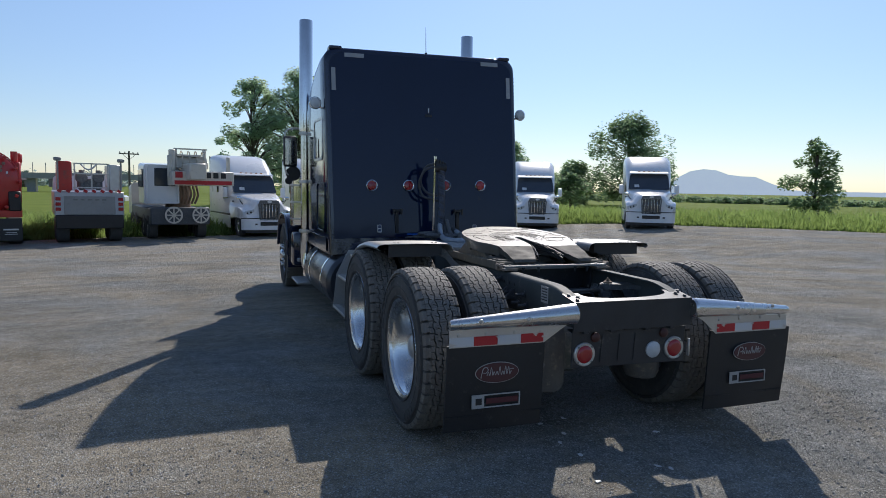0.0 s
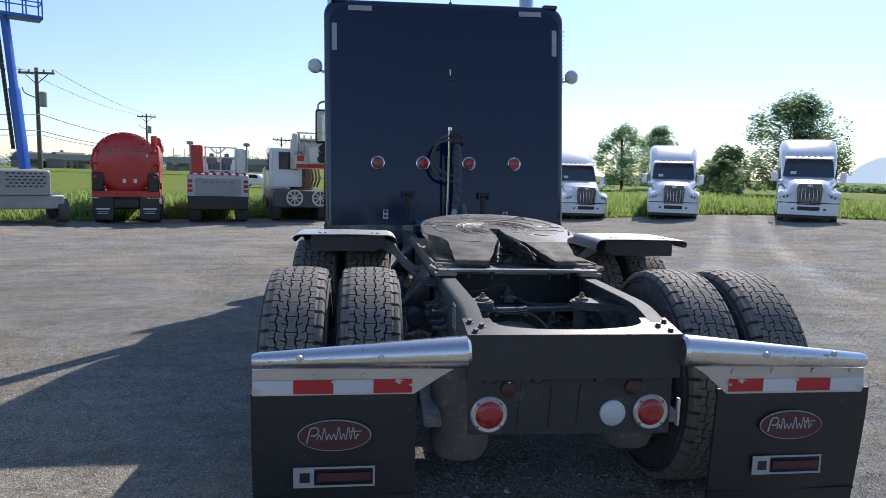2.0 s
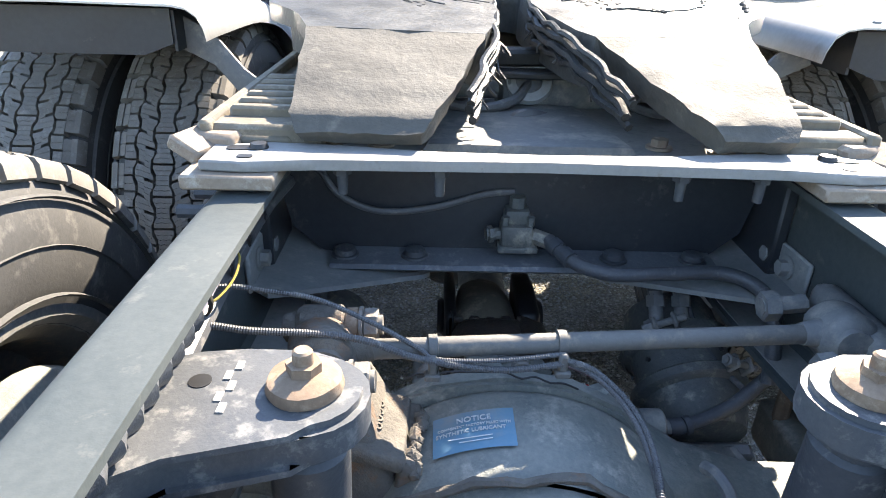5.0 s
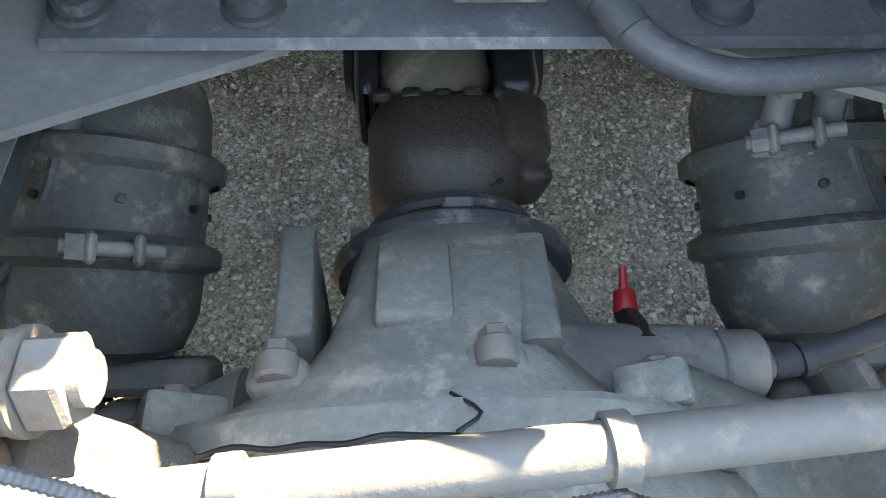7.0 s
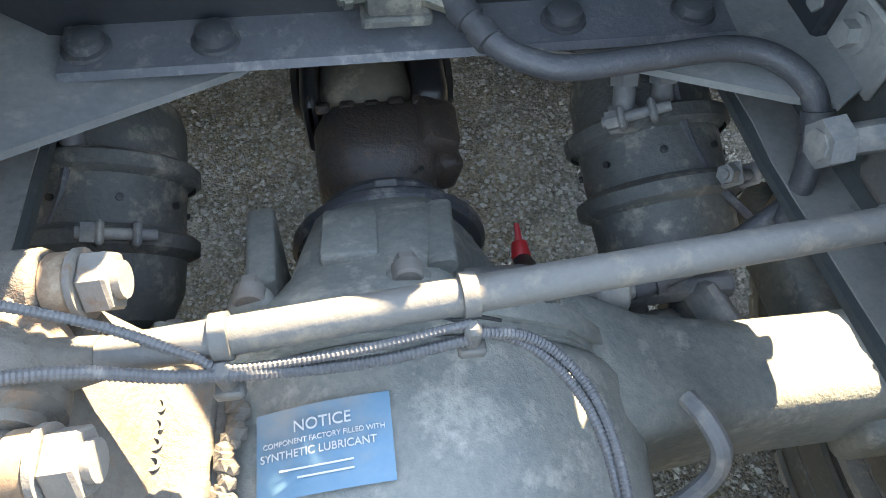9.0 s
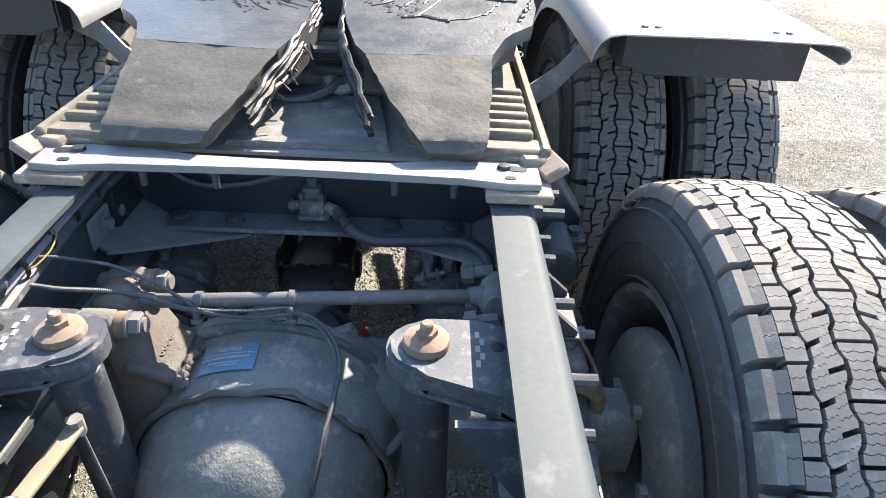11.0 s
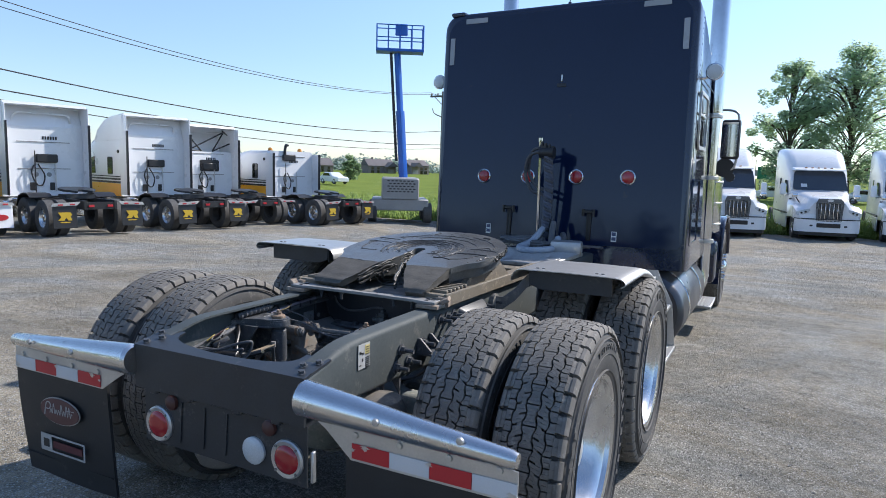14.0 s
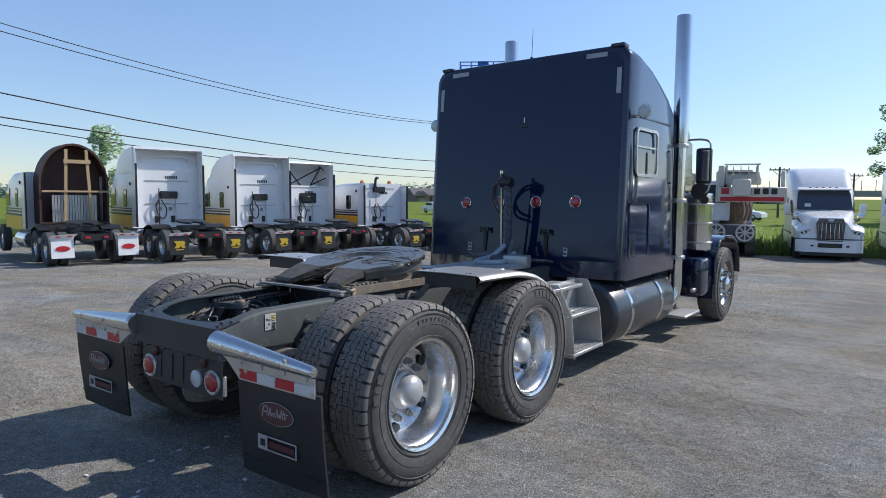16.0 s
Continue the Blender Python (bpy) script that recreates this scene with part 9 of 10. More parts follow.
def tanker():
    t = thing("tanker_truck", "red round vacuum tanker truck seen from its rear", "truck")
    bm = bm_new()
    prof = [(0, 0), (0.5, 0.0), (0.95, 0.06), (1.17, 0.16), (1.22, 0.22), (1.22, 0.3), (1.18, 0.33), (1.18, 5.0), (0, 5.0)]
    lathe(bm, prof, pose(0, 0.0, 2.42, -90, 0, 0), 48)
    tank = part("tank", bm, M_TANKRED, t, "red round tank", angle=50)
    bm = bm_new()
    lathe(bm, [(1.225, 0.2), (1.27, 0.22), (1.27, 0.3), (1.225, 0.32)], pose(0, 0, 2.42, -90, 0, 0), 48)
    for k in range(14):
        a = 2 * math.pi * k / 14
        box(bm, (1.2 * math.cos(a), 0.02, 2.42 + 1.2 * math.sin(a)), (0.12, 0.2, 0.12), (0, math.degrees(-a), 0), 0.02)
    box(bm, (0, 0.06, 2.3), (1.5, 0.06, 0.06))
    box(bm, (0, 0.06, 3.05), (0.9, 0.08, 0.14), (0, 0, 0), 0.03)
    part("tank_hatch", bm, M_TANKRED, tank)
    bm = bm_new()
    for x, z in ((-0.62, 3.0), (-0.42, 2.98), (-0.2, 2.98), (0.0, 2.98), (0.2, 2.98), (0.42, 2.98), (0.6, 3.0), (-0.55, 2.88), (0.6, 2.86), (0.7, 3.12)):
        lathe(bm, [(0.06, 0), (0.06, 0.04), (0, 0.05)], pose(x, 0.02, z, 90), 12)
    parts("tank_lamp", bm, M_RUST, tank)
    bm = bm_new()
    for x in (0.45, 0.62, 0.8):
        box(bm, (x, 0.04, 2.78), (0.07, 0.01, 0.09))
    for x in (-0.05, 0.35):
        box(bm, (x, 0.0, 1.75), (0.12, 0.01, 0.16))
    parts("white_mark", bm, M_LABELWHITE, tank)
    bm = bm_new()
    box(bm, (0, 1.0, 1.22), (2.5, 1.9, 0.28), (0, 0, 0), 0.03)
    box(bm, (1.15, 2.2, 2.4), (0.2, 4.0, 1.6), (0, 0, 0), 0.05)
    for k in range(3):
        box(bm, (1.2, 1.0 + 1.2 * k, 3.35 - 0.1 * k), (0.25, 0.3, 0.4), (0, 0, 0), 0.06)
    rod(bm, (1.05, 0.6, 1.4), (1.05, 0.6, 3.6), 0.12, n=14)
    part("tail_frame", bm, M_TANKRED, t)
    bm = bm_new()
    for sx in (-1, 1):
        box(bm, (sx * 1.02, 0.3, 1.7), (0.42, 0.6, 0.75), (0, 0, 0), 0.04)
        box(bm, (sx * 0.86, 0.05, 0.62), (0.72, 0.02, 0.85), (-3, 0, 0))
    box(bm, (0, 0.4, 0.85), (1.0, 0.3, 0.5), (0, 0, 0), 0.04)
    box(bm, (0, 3, 0.85), (0.9, 6, 0.3))
    part("fender_box", bm, M_BLACK, t)
    bm = bm_new()
    for sx in (-1, 1):
        box(bm, (sx * 0.86, 0.03, 0.62), (0.5, 0.006, 0.06))
        box(bm, (sx * 0.86, 0.03, 0.5), (0.36, 0.006, 0.02))
        box(bm, (sx * 0.86, 0.03, 0.44), (0.42, 0.006, 0.02))
    parts("flap_bar", bm, M_LABELWHITE, t)
    for sx in (-1, 1):
        for y in (1.0, 2.3, 5.8):
            bt, br = bm_new(), bm_new()
            far_wheel(bt, br, sx * 1.0, y, w=0.5, side=sx)
            w = part("wheel", bt, M_RUBBER, t)
            part("rim", br, M_ALLOY, w)
    bm = bm_new()
    body(bm, [section(5.2, 1.15, 0.9, 2.6, 0.2), section(6.8, 1.15, 0.9, 2.6, 0.3), section(7.0, 0.9, 0.8, 1.8, 0.2), section(8.2, 0.8, 0.8, 1.7, 0.2)])
    part("cab", bm, surface("orange_paint", (0.6, 0.16, 0.03), rough=0.35, bump=0.01), t, "orange cab")
    return t


def service_truck():
    t = thing("service_truck", "white utility truck with red and silver rear box and chevron tape", "truck")
    bm = bm_new()
    box(bm, (0, 2.4, 1.55), (2.45, 4.8, 0.95), (0, 0, 0), 0.03)
    bodyp = part("box_body", bm, surface("silver_paint", (0.46, 0.475, 0.5), (0.38, 0.395, 0.42), rough=0.35, metal=0.2, bump=0.02, big=2, dirt=(0.3, 0.28, 0.25), dirt_amount=0.3), t)
    bm = bm_new()
    box(bm, (0, -0.015, 1.5), (1.8, 0.03, 0.72), (0, 0, 0), 0.01)
    part("tailgate", bm, M_GREY, bodyp, "grey tailgate with faint bars")
    bm = bm_new()
    for k in range(5):
        box(bm, (-0.5 + 0.25 * k, -0.035, 1.72), (0.16, 0.006, 0.05))
    parts("tailgate_bar", bm, M_DUSTY, bodyp)
    for k in range(8):
        bm = bm_new()
        box(bm, (-1.05 + 0.3 * k, -0.02, 2.06), (0.14, 0.02, 0.1), (0, 30, 0))
        part("chevron", bm, M_REDTAPE, bodyp)
    for sx in (-1, 1):
        bm = bm_new()
        for z in (1.35, 1.55, 1.75):
            box(bm, (sx * 1.1, -0.02, z), (0.18, 0.03, 0.13), (0, 0, 0), 0.02)
        parts("tail_lamp", bm, M_RED, bodyp)
        bm = bm_new()
        for y in (0.9, 2.2):
            far_wheel(bm, bm, sx * 0.95, y, w=0.5, rim=False)
        parts("wheel", bm, M_RUBBER, t)
    bm = bm_new()
    box(bm, (0, 0.3, 0.85), (2.4, 0.7, 0.55), (0, 0, 0), 0.03)
    box(bm, (0, 3, 0.9), (1.0, 6, 0.3))
    part("undercarriage", bm, M_BLACK, t)
    bm = bm_new()
    box(bm, (-0.85, 1.2, 2.65), (0.5, 2.0, 1.15), (0, 0, 0), 0.03)
    part("red_locker", bm, M_TANKRED, t, "red upright locker")
    bm = bm_new()
    box(bm, (0.92, 1.2, 2.6), (0.4, 2.0, 1.05), (0, 0, 0), 0.03)
    for x in (-0.5, 0.1, 0.68):
        box(bm, (x, 0.3, 2.62), (0.05, 0.05, 1.1))
    for z in (2.2, 2.75, 3.15):
        box(bm, (0.1, 0.3, z), (1.3, 0.05, 0.05))
    hose(bm, [(-0.3, 0.3, 3.15), (-0.1, 0.3, 2.95), (0.1, 0.3, 2.95), (0.3, 0.3, 3.15)], 0.03, n=6)
    parts("rack_bar", bm, M_STAINLESS, t, reach=-0.3)
    bm = bm_new()
    for x in (-0.25, 0.35):
        rod(bm, (x, 0.4, 2.6), (x, 0.8, 2.6), 0.22, n=16, bev=0.03)
        rod(bm, (x, 0.5, 2.1), (x, 0.5, 2.9), 0.09, n=10)
    box(bm, (0.05, 0.7, 2.35), (0.9, 0.4, 0.4), (0, 0, 0), 0.05)
    part("pump_gear", bm, M_DUSTY, t)
    bm = bm_new()
    for x in (-1.08, 1.15):
        rod(bm, (x, 0.2, 2.1), (x, 0.2, 3.25), 0.035, n=8)
        box(bm, (x, 0.15, 3.3), (0.26, 0.16, 0.14), (0, 0, 0), 0.03)
    parts("flood_lamp", bm, M_GREY, t)
    bm = bm_new()
    body(bm, [section(4.9, 1.15, 0.9, 2.7, 0.2), section(6.4, 1.15, 0.9, 2.6, 0.3), section(6.8, 1.0, 0.8, 1.8, 0.2), section(7.6, 0.9, 0.8, 1.7, 0.2)])
    part("cab", bm, M_WHITE, t)
    return t


def crane_truck():
    t = thing("crane_truck", "cream truck crane with red stripe on its boom, parked", "crane")
    bm = bm_new()
    box(bm, (0, 3.0, 1.05), (2.3, 6.5, 0.55), (0, 0, 0), 0.05)
    box(bm, (0, -0.1, 1.0), (2.4, 0.5, 0.75), (0, 0, 0), 0.05)
    base = part("carrier", bm, M_XM, t, "dark carrier deck")
    for sx in (-1, 1):
        bm = bm_new()
        lathe(bm, [(0, 0), (0.34, 0.0), (0.36, 0.02), (0.36, 0.08), (0, 0.09)], pose(0.25 + sx * 0.55, -0.36, 1.05, 90), 28)
        pad = part("outrigger_pad", bm, M_XM, t)
        bm = bm_new()
        lathe(bm, [(0.29, -0.01), (0.36, -0.01), (0.36, 0.02), (0.29, 0.02)], pose(0.25 + sx * 0.55, -0.46, 1.05, 90), 28, close=True)
        part("pad_rim", bm, M_CREAM, pad)
        bm = bm_new()
        for k in range(4):
            box(bm, (0.25 + sx * 0.55, -0.47, 1.05), (0.62, 0.02, 0.05), (0, 45 * k, 0))
        parts("pad_rib", bm, M_CREAM, pad, reach=-0.3)
        for y in (0.8, 2.1, 4.6, 5.9):
            bt, br = bm_new(), bm_new()
            far_wheel(bt, br, sx * 1.0, y, w=0.4, side=sx)
            w = part("wheel", bt, M_RUBBER, t)
            part("rim", br, M_GREY, w)
    bm = bm_new()
    body(bm, [section(0.9, 0.72, 1.5, 3.2, 0.1, dx=-0.55), section(2.6, 0.72, 1.5, 3.3, 0.15, dx=-0.55)])
    part("operator_cab", bm, M_WHITE, t, "white operator cab")
    bm = bm_new()
    box(bm, (-0.42, 0.885, 2.66), (0.86, 0.04, 0.78), (0, 0, 0), 0.06)
    part("cab_glass", bm, M_SCREEN, t)
    bm = bm_new()
    box(bm, (-1.305, 1.75, 2.6), (0.04, 1.3, 0.8), (0, 0, 0), 0.06)
    part("cab_glass", bm, M_SCREEN, t)
    bm = bm_new()
    for x in (-1.15, 0.1):
        rod(bm, (x, 0.86, 1.6), (x, 0.86, 3.15), 0.04, n=8)
    parts("cab_post", bm, M_WHITE, t)
    bm = bm_new()
    for k in range(5):
        lathe(bm, [(0.3, -0.02), (0.34, -0.02), (0.34, 0.02), (0.3, 0.02)], pose(-0.05 + 0.3 * k, 0.78, 3.5, 0, 90, 0), 16, close=True)
    for x in (0.0, 1.2):
        box(bm, (x, 0.7, 3.55), (0.06, 0.5, 0.7), (0, 0, 0), 0.01)
    box(bm, (0.6, 0.55, 3.9), (1.4, 0.1, 0.06))
    parts("winch_frame", bm, M_CREAM, t)
    bm = bm_new()
    box(bm, (1.0, 0.1, 2.62), (2.6, 0.5, 0.62), (0, 0, 0), 0.03)
    box(bm, (0.6, 2.5, 2.9), (0.7, 7.0, 0.7), (0, 0, 0), 0.05)
    box(bm, (-0.2, 0.4, 3.4), (0.25, 0.25, 0.9), (0, 0, 0), 0.03)
    for x in (-0.32, 2.15):
        box(bm, (x, 0.3, 2.95), (0.16, 0.16, 1.3), (0, 0, 0), 0.03)
    boom = part("counterweight", bm, M_CREAM, t, "cream counterweight with red stripe")
    bm = bm_new()
    box(bm, (1.0, -0.16, 2.44), (2.4, 0.02, 0.17))
    box(bm, (-0.02, -0.16, 2.77), (0.3, 0.02, 0.26), (0, 0, 0), 0.03)
    part("red_stripe", bm, M_REDTAPE, boom)
    bm = bm_new()
    for k in range(5):
        box(bm, (0.55 + 0.32 * k, -0.165, 2.76), (0.22, 0.02, 0.24), (0, 0, 0), 0.02)
    parts("dark_bar", bm, M_BLACK, boom)
    bm = bm_new()
    rod(bm, (-0.1, 0.8, 3.35), (1.3, 0.8, 3.35), 0.25, n=18, bev=0.02)
    box(bm, (0.6, 0.8, 3.2), (1.5, 0.5, 0.3), (0, 0, 0), 0.04)
    box(bm, (0.5, 0.6, 3.62), (1.0, 0.3, 0.08))
    part("winch", bm, M_CREAM, t)
    bm = bm_new()
    rod(bm, (0.3, 2.0, 1.3), (0.3, 2.0, 2.3), 0.55, n=20)
    for k in range(6):
        hose(bm, [(0.2 + 0.15 * k, 1.2, 2.3), (0.25 + 0.15 * k, 1.1, 1.9), (0.2 + 0.14 * k, 1.3, 1.5)], 0.05, n=6)
    parts("slew_ring", bm, M_RUST, t)
    bm = bm_new()
    body(bm, [section(6.3, 1.15, 0.8, 2.4, 0.15), section(7.8, 1.1, 0.8, 2.3, 0.2)])
    part("front_cab", bm, M_CREAM, t)
    return t


def boom_lift():
    t = thing("boom_lift", "grey and blue telescopic boom lift with raised basket", "lift")
    bm = bm_new()
    box(bm, (0, 1.2, 0.82), (2.3, 2.7, 0.52), (0, 0, 0), 0.04)
    part("lift_base", bm, M_GREY, t, "grey wheeled base")
    for sx in (-1, 1):
        for y in (0.2, 2.4):
            bt, br = bm_new(), bm_new()
            far_wheel(bt, br, sx * 1.12, y, r=0.46, w=0.36, side=sx)
            w = part("wheel", bt, M_RUBBER, t)
            part("rim", br, M_GREY, w)
    bm = bm_new()
    body(bm, [section(-0.2, 0.72, 1.1, 1.98, 0.08), section(-0.1, 0.76, 1.08, 2.05, 0.1), section(1.8, 0.76, 1.08, 2.05, 0.1)])
    tr = part("turret", bm, M_GREY, t, "grey turret with slotted cover")
    bm = bm_new()
    for j in range(5):
        for i in range(7):
            box(bm, (-0.48 + 0.16 * i + 0.08 * (j % 2), -0.205, 1.42 + 0.12 * j), (0.1, 0.02, 0.05), (0, 0, 0), 0.02)
    parts("cover_slot", bm, M_BLACK, tr)
    bm = bm_new()
    top = Vector((-0.2, 1.2, 7.7))
    foot = Vector((0.15, 0.9, 1.9))
    mid = foot.lerp(top, 0.55)
    for a, b, s in ((foot, mid, 0.135), (mid, top, 0.105)):
        m = along(a, b)
        vs = prism(bm, rrect(2 * s, 2 * s, 0.03, 2), 0, (b - a).length)
        xf(bm, vs, m)
    part("boom", bm, M_BOOM, t, "blue telescopic boom")
    bm = bm_new()
    for k in range(28):
        q = foot.lerp(top, 0.17 + 0.82 * k / 27) + Vector((-0.26, 0, 0))
        box(bm, q, (0.12, 0.1, 0.17), (0, 0, 0), 0.01)
    rod(bm, foot.lerp(top, 0.17) + Vector((-0.26, 0, 0)), top + Vector((-0.26, 0, 0)), 0.035, n=6)
    part("cable_chain", bm, M_BLACK, t)
    bm = bm_new()
    bx = top + Vector((0.1, 0, 0.1))
    box(bm, bx, (1.95, 0.9, 0.12), (0, 0, 0), 0.01)
    box(bm, bx + Vector((0.05, -0.3, 0.9)), (0.5, 0.2, 0.5), (0, 0, 0), 0.03)
    parts("basket_floor", bm, M_BOOM, t, "blue basket floor")
    bm = bm_new()
    for sx in (-0.95, -0.48, 0, 0.48, 0.95):
        for sy in (-0.42, 0.42):
            rod(bm, bx + Vector((sx, sy, 0)), bx + Vector((sx, sy, 1.1)), 0.025, n=6)
    for z in (0.55, 1.1):
        for sy in (-0.42, 0.42):
            rod(bm, bx + Vector((-0.95, sy, z)), bx + Vector((0.95, sy, z)), 0.025, n=6)
        for sx in (-0.95, 0.95):
            rod(bm, bx + Vector((sx, -0.42, z)), bx + Vector((sx, 0.42, z)), 0.025, n=6)
    parts("basket_rail", bm, M_BOOM, t, "blue basket rail", reach=-0.06)
    return t

# ---- where the parked vehicles stand ----
def at(x, y, turn):
    return pose(x, y, ground_z(x, y), 0, 0, turn)


first = modern_truck()
first.matrix_basis = at(0.4, 28.0, 13)
for x, y, turn in ((3.75, 29.0, 8), (6.9, 29.5, 0), (10.9, 31.0, -5), (14.6, 28.8, -24), (18.6, 24.3, -33)):
    copy_thing(first, at(x, y, turn))
for kind, x, y, turn in (("arch", -16.77, 7.65, 79), ("tall", -15.25, 10.43, 77.2), ("tall", -14.81, 14.16, 77.6), ("open", -15.1, 17.1, 80), ("low", -13.2, 19.6, 76.5)):
    r = rear_truck(kind)
    r.matrix_basis = at(x, y, turn)
tanker().matrix_basis = at(-10.2, 25.7, 14)
service_truck().matrix_basis = at(-6.7, 26.2, 12)
crane_truck().matrix_basis = at(-3.45, 27.4, 12)
boom_lift().matrix_basis = at(-12.7, 22.9, 32) @ Matrix.Diagonal((1.06, 1.0, 0.95, 1.0))


# ---- trees, grass, stones ----
def leaf_material(name, a, b):
    m = surface(name, a, b, rough=0.6, big=0.5, fine=4, bump=0.0)
    t = m.node_tree
    p = t.nodes["Principled BSDF"]
    tr = t.nodes.new("ShaderNodeBsdfTranslucent")
    mx = t.nodes.new("ShaderNodeMixShader")
    mx.inputs[0].default_value = 0.7
    src = p.inputs["Base Color"].links[0].from_socket
    hs = t.nodes.new("ShaderNodeHueSaturation")
    hs.inputs["Value"].default_value = 2.0
    t.links.new(src, hs.inputs["Color"])
    t.links.new(hs.outputs[0], tr.inputs[0])
    t.links.new(p.outputs[0], mx.inputs[1])
    t.links.new(tr.outputs[0], mx.inputs[2])
    t.links.new(mx.outputs[0], t.nodes["Material Output"].inputs[0])
    return m


M_LEAF = leaf_material("leaves", (0.17, 0.235, 0.125), (0.125, 0.18, 0.095))
# green lightened towards grey, haze put into the leaf colour
M_LEAF2 = leaf_material("haze_paled_leaves", (0.29, 0.36, 0.24), (0.23, 0.295, 0.19))
M_BELT = leaf_material("belt_leaves", (0.055, 0.075, 0.03), (0.04, 0.055, 0.024))
M_BLADE = leaf_material("grass", (0.155, 0.205, 0.062), (0.105, 0.15, 0.042))


def leaf_mesh(name, centres, spread, per, size, seed, material):
    """Small folded leaf clumps round the given centres, in one mesh."""
    rnd = random.Random(seed)
    verts, faces = [], []
    for c, s in zip(centres, spread):
        for _ in range(per):
            d = Vector((rnd.gauss(0, 1), rnd.gauss(0, 1), rnd.gauss(0, 0.8)))
            d = d.normalized() * s * rnd.uniform(0.35, 1.0) ** 0.6
            q = Vector(c) + d
            a, b = rnd.uniform(0, 2 * math.pi), rnd.uniform(-0.9, 0.9)
            u = Vector((math.cos(a), math.sin(a), b * 0.6)).normalized()
            w = u.cross(Vector((rnd.uniform(-1, 1), rnd.uniform(-1, 1), 1.2))).normalized()
            l, h = size * rnd.uniform(0.6, 1.3), size * rnd.uniform(0.35, 0.7)
            k = len(verts)
            fold = Vector((0, 0, 0.15 * size))
            verts += [q - u * l, q - w * h - fold, q + u * l, q + w * h - fold]
            faces += [(k, k + 1, k + 2), (k, k + 2, k + 3)]
    me = bpy.data.meshes.new(name)
    me.from_pydata(verts, [], faces)
    me.materials.append(material)
    return me


def tree(height, width, seed, label, material=None, low=0.22, per=46, lobes=34, size=0.26, airy=1.0):
    rnd = random.Random(seed)
    t = thing("tree", label, "tree", "trees round the lot")
    bm = bm_new()
    tips = []
    top = Vector((rnd.uniform(-0.3, 0.3), rnd.uniform(-0.3, 0.3), height * 0.8))
    hose(bm, [(0, 0, -0.3), (0.1, 0.05, height * 0.2), top * 0.6, top], 0.12, n=8, k=4)
    lathe(bm, [(0.026 * height, -0.3), (0.018 * height, height * 0.1), (0.013 * height, height * 0.3), (0.006 * height, height * 0.6)], None, 10)
    for k in range(lobes):
        f = rnd.uniform(low, 1.0)
        a = rnd.uniform(0, 2 * math.pi)
        env = math.sin(math.pi * min(1.0, (f - low) / (1 - low) * 0.82 + 0.16)) ** 0.7
        r = width * 0.5 * env * rnd.uniform(0.35, 1.0)
        q = Vector((r * math.cos(a), r * math.sin(a), height * f - 0.3))
        tips.append(q)
        if k % 2 == 0:
            base = Vector((0, 0, max(0.12, f - 0.22) * height))
            hose(bm, [base, base.lerp(q, 0.5) + Vector((0, 0, 0.05 * height)), q], 0.0045 * height, n=5, k=3)
    part("trunk", bm, M_BARK, t)
    spread = [width * 0.5 * rnd.uniform(0.2, 0.36) * airy for _ in tips]
    cr = new("crown", leaf_mesh("crown", tips, spread, int(per * 1.7), size * 0.9, seed, material or M_LEAF))
    cr.parent = t
    return t


big = tree(10.6, 10.5, 4, "broad green tree at the field edge", lobes=150, per=62, low=0.16, size=0.22, airy=0.75)
big.matrix_basis = pose(44.5, 63.0, -0.4)
tree(7.2, 5.6, 9, "lone dense green tree in the field", low=0.08, lobes=40, per=70, size=0.22).matrix_basis = pose(51, 43, -0.3)
tall1 = tree(14.0, 7.5, 14, "tall airy poplar behind the lot", M_LEAF2, low=0.14, lobes=150, per=55, size=0.2, airy=0.62)
tall1.matrix_basis = pose(2.6, 72.0, -0.6)
tree(15.4, 10.0, 23, "tall airy poplar behind the lot", M_LEAF2, low=0.14, lobes=180, per=55, size=0.21, airy=0.6).matrix_basis = pose(8.0, 76.0, -0.6)
tree(7.6, 6.5, 31, "rounded tree behind the parked tractors, paled for haze", M_LEAF2, low=0.2, lobes=90, per=50, size=0.19, airy=0.75).matrix_basis = pose(28.6, 70.0, -0.4)
tree(8.2, 6.5, 37, "rounded tree behind the parked tractors, paled for haze", M_LEAF2, low=0.2, lobes=90, per=50, size=0.19, airy=0.75).matrix_basis = pose(35.8, 77.0, -0.4)
tree(8.8, 5.2, 41, "rounded tree behind the parked tractors, paled for haze", M_LEAF2, low=0.2, lobes=40, per=46, size=0.24).matrix_basis = pose(38.5, 82.0, -0.4)
tree(8.0, 6.2, 29, "rounded tree behind the parked tractors, paled for haze", M_LEAF2, low=0.34, lobes=80, per=46, size=0.18, airy=0.7).matrix_basis = pose(16.8, 70.0, -0.5)
tree(3.6, 4.2, 43, "leafy bush at the field edge", low=0.05, lobes=30, per=60, size=0.2).matrix_basis = pose(29.5, 50.5, -0.4)
tree(5.0, 6.0, 47, "leafy tree in the hedge", low=0.1, lobes=40, per=56, size=0.24).matrix_basis = pose(36.0, 60.5, -0.4)
tree(5.0, 6.5, 53, "leafy tree in the hedge", low=0.1, lobes=40, per=56, size=0.24).matrix_basis = pose(41.0, 70.0, -0.4)
tree(5.7, 3.5, 59, "young green tree behind the fleet tractors", M_LEAF2, low=0.2, lobes=30, per=46, size=0.16).matrix_basis = pose(-27.5, 13.2, -0.9)
tree(4.2, 4.0, 61, "rounded bush in the far field", low=0.05, lobes=30, per=50, size=0.24).matrix_basis = pose(-66, 96, -0.5)


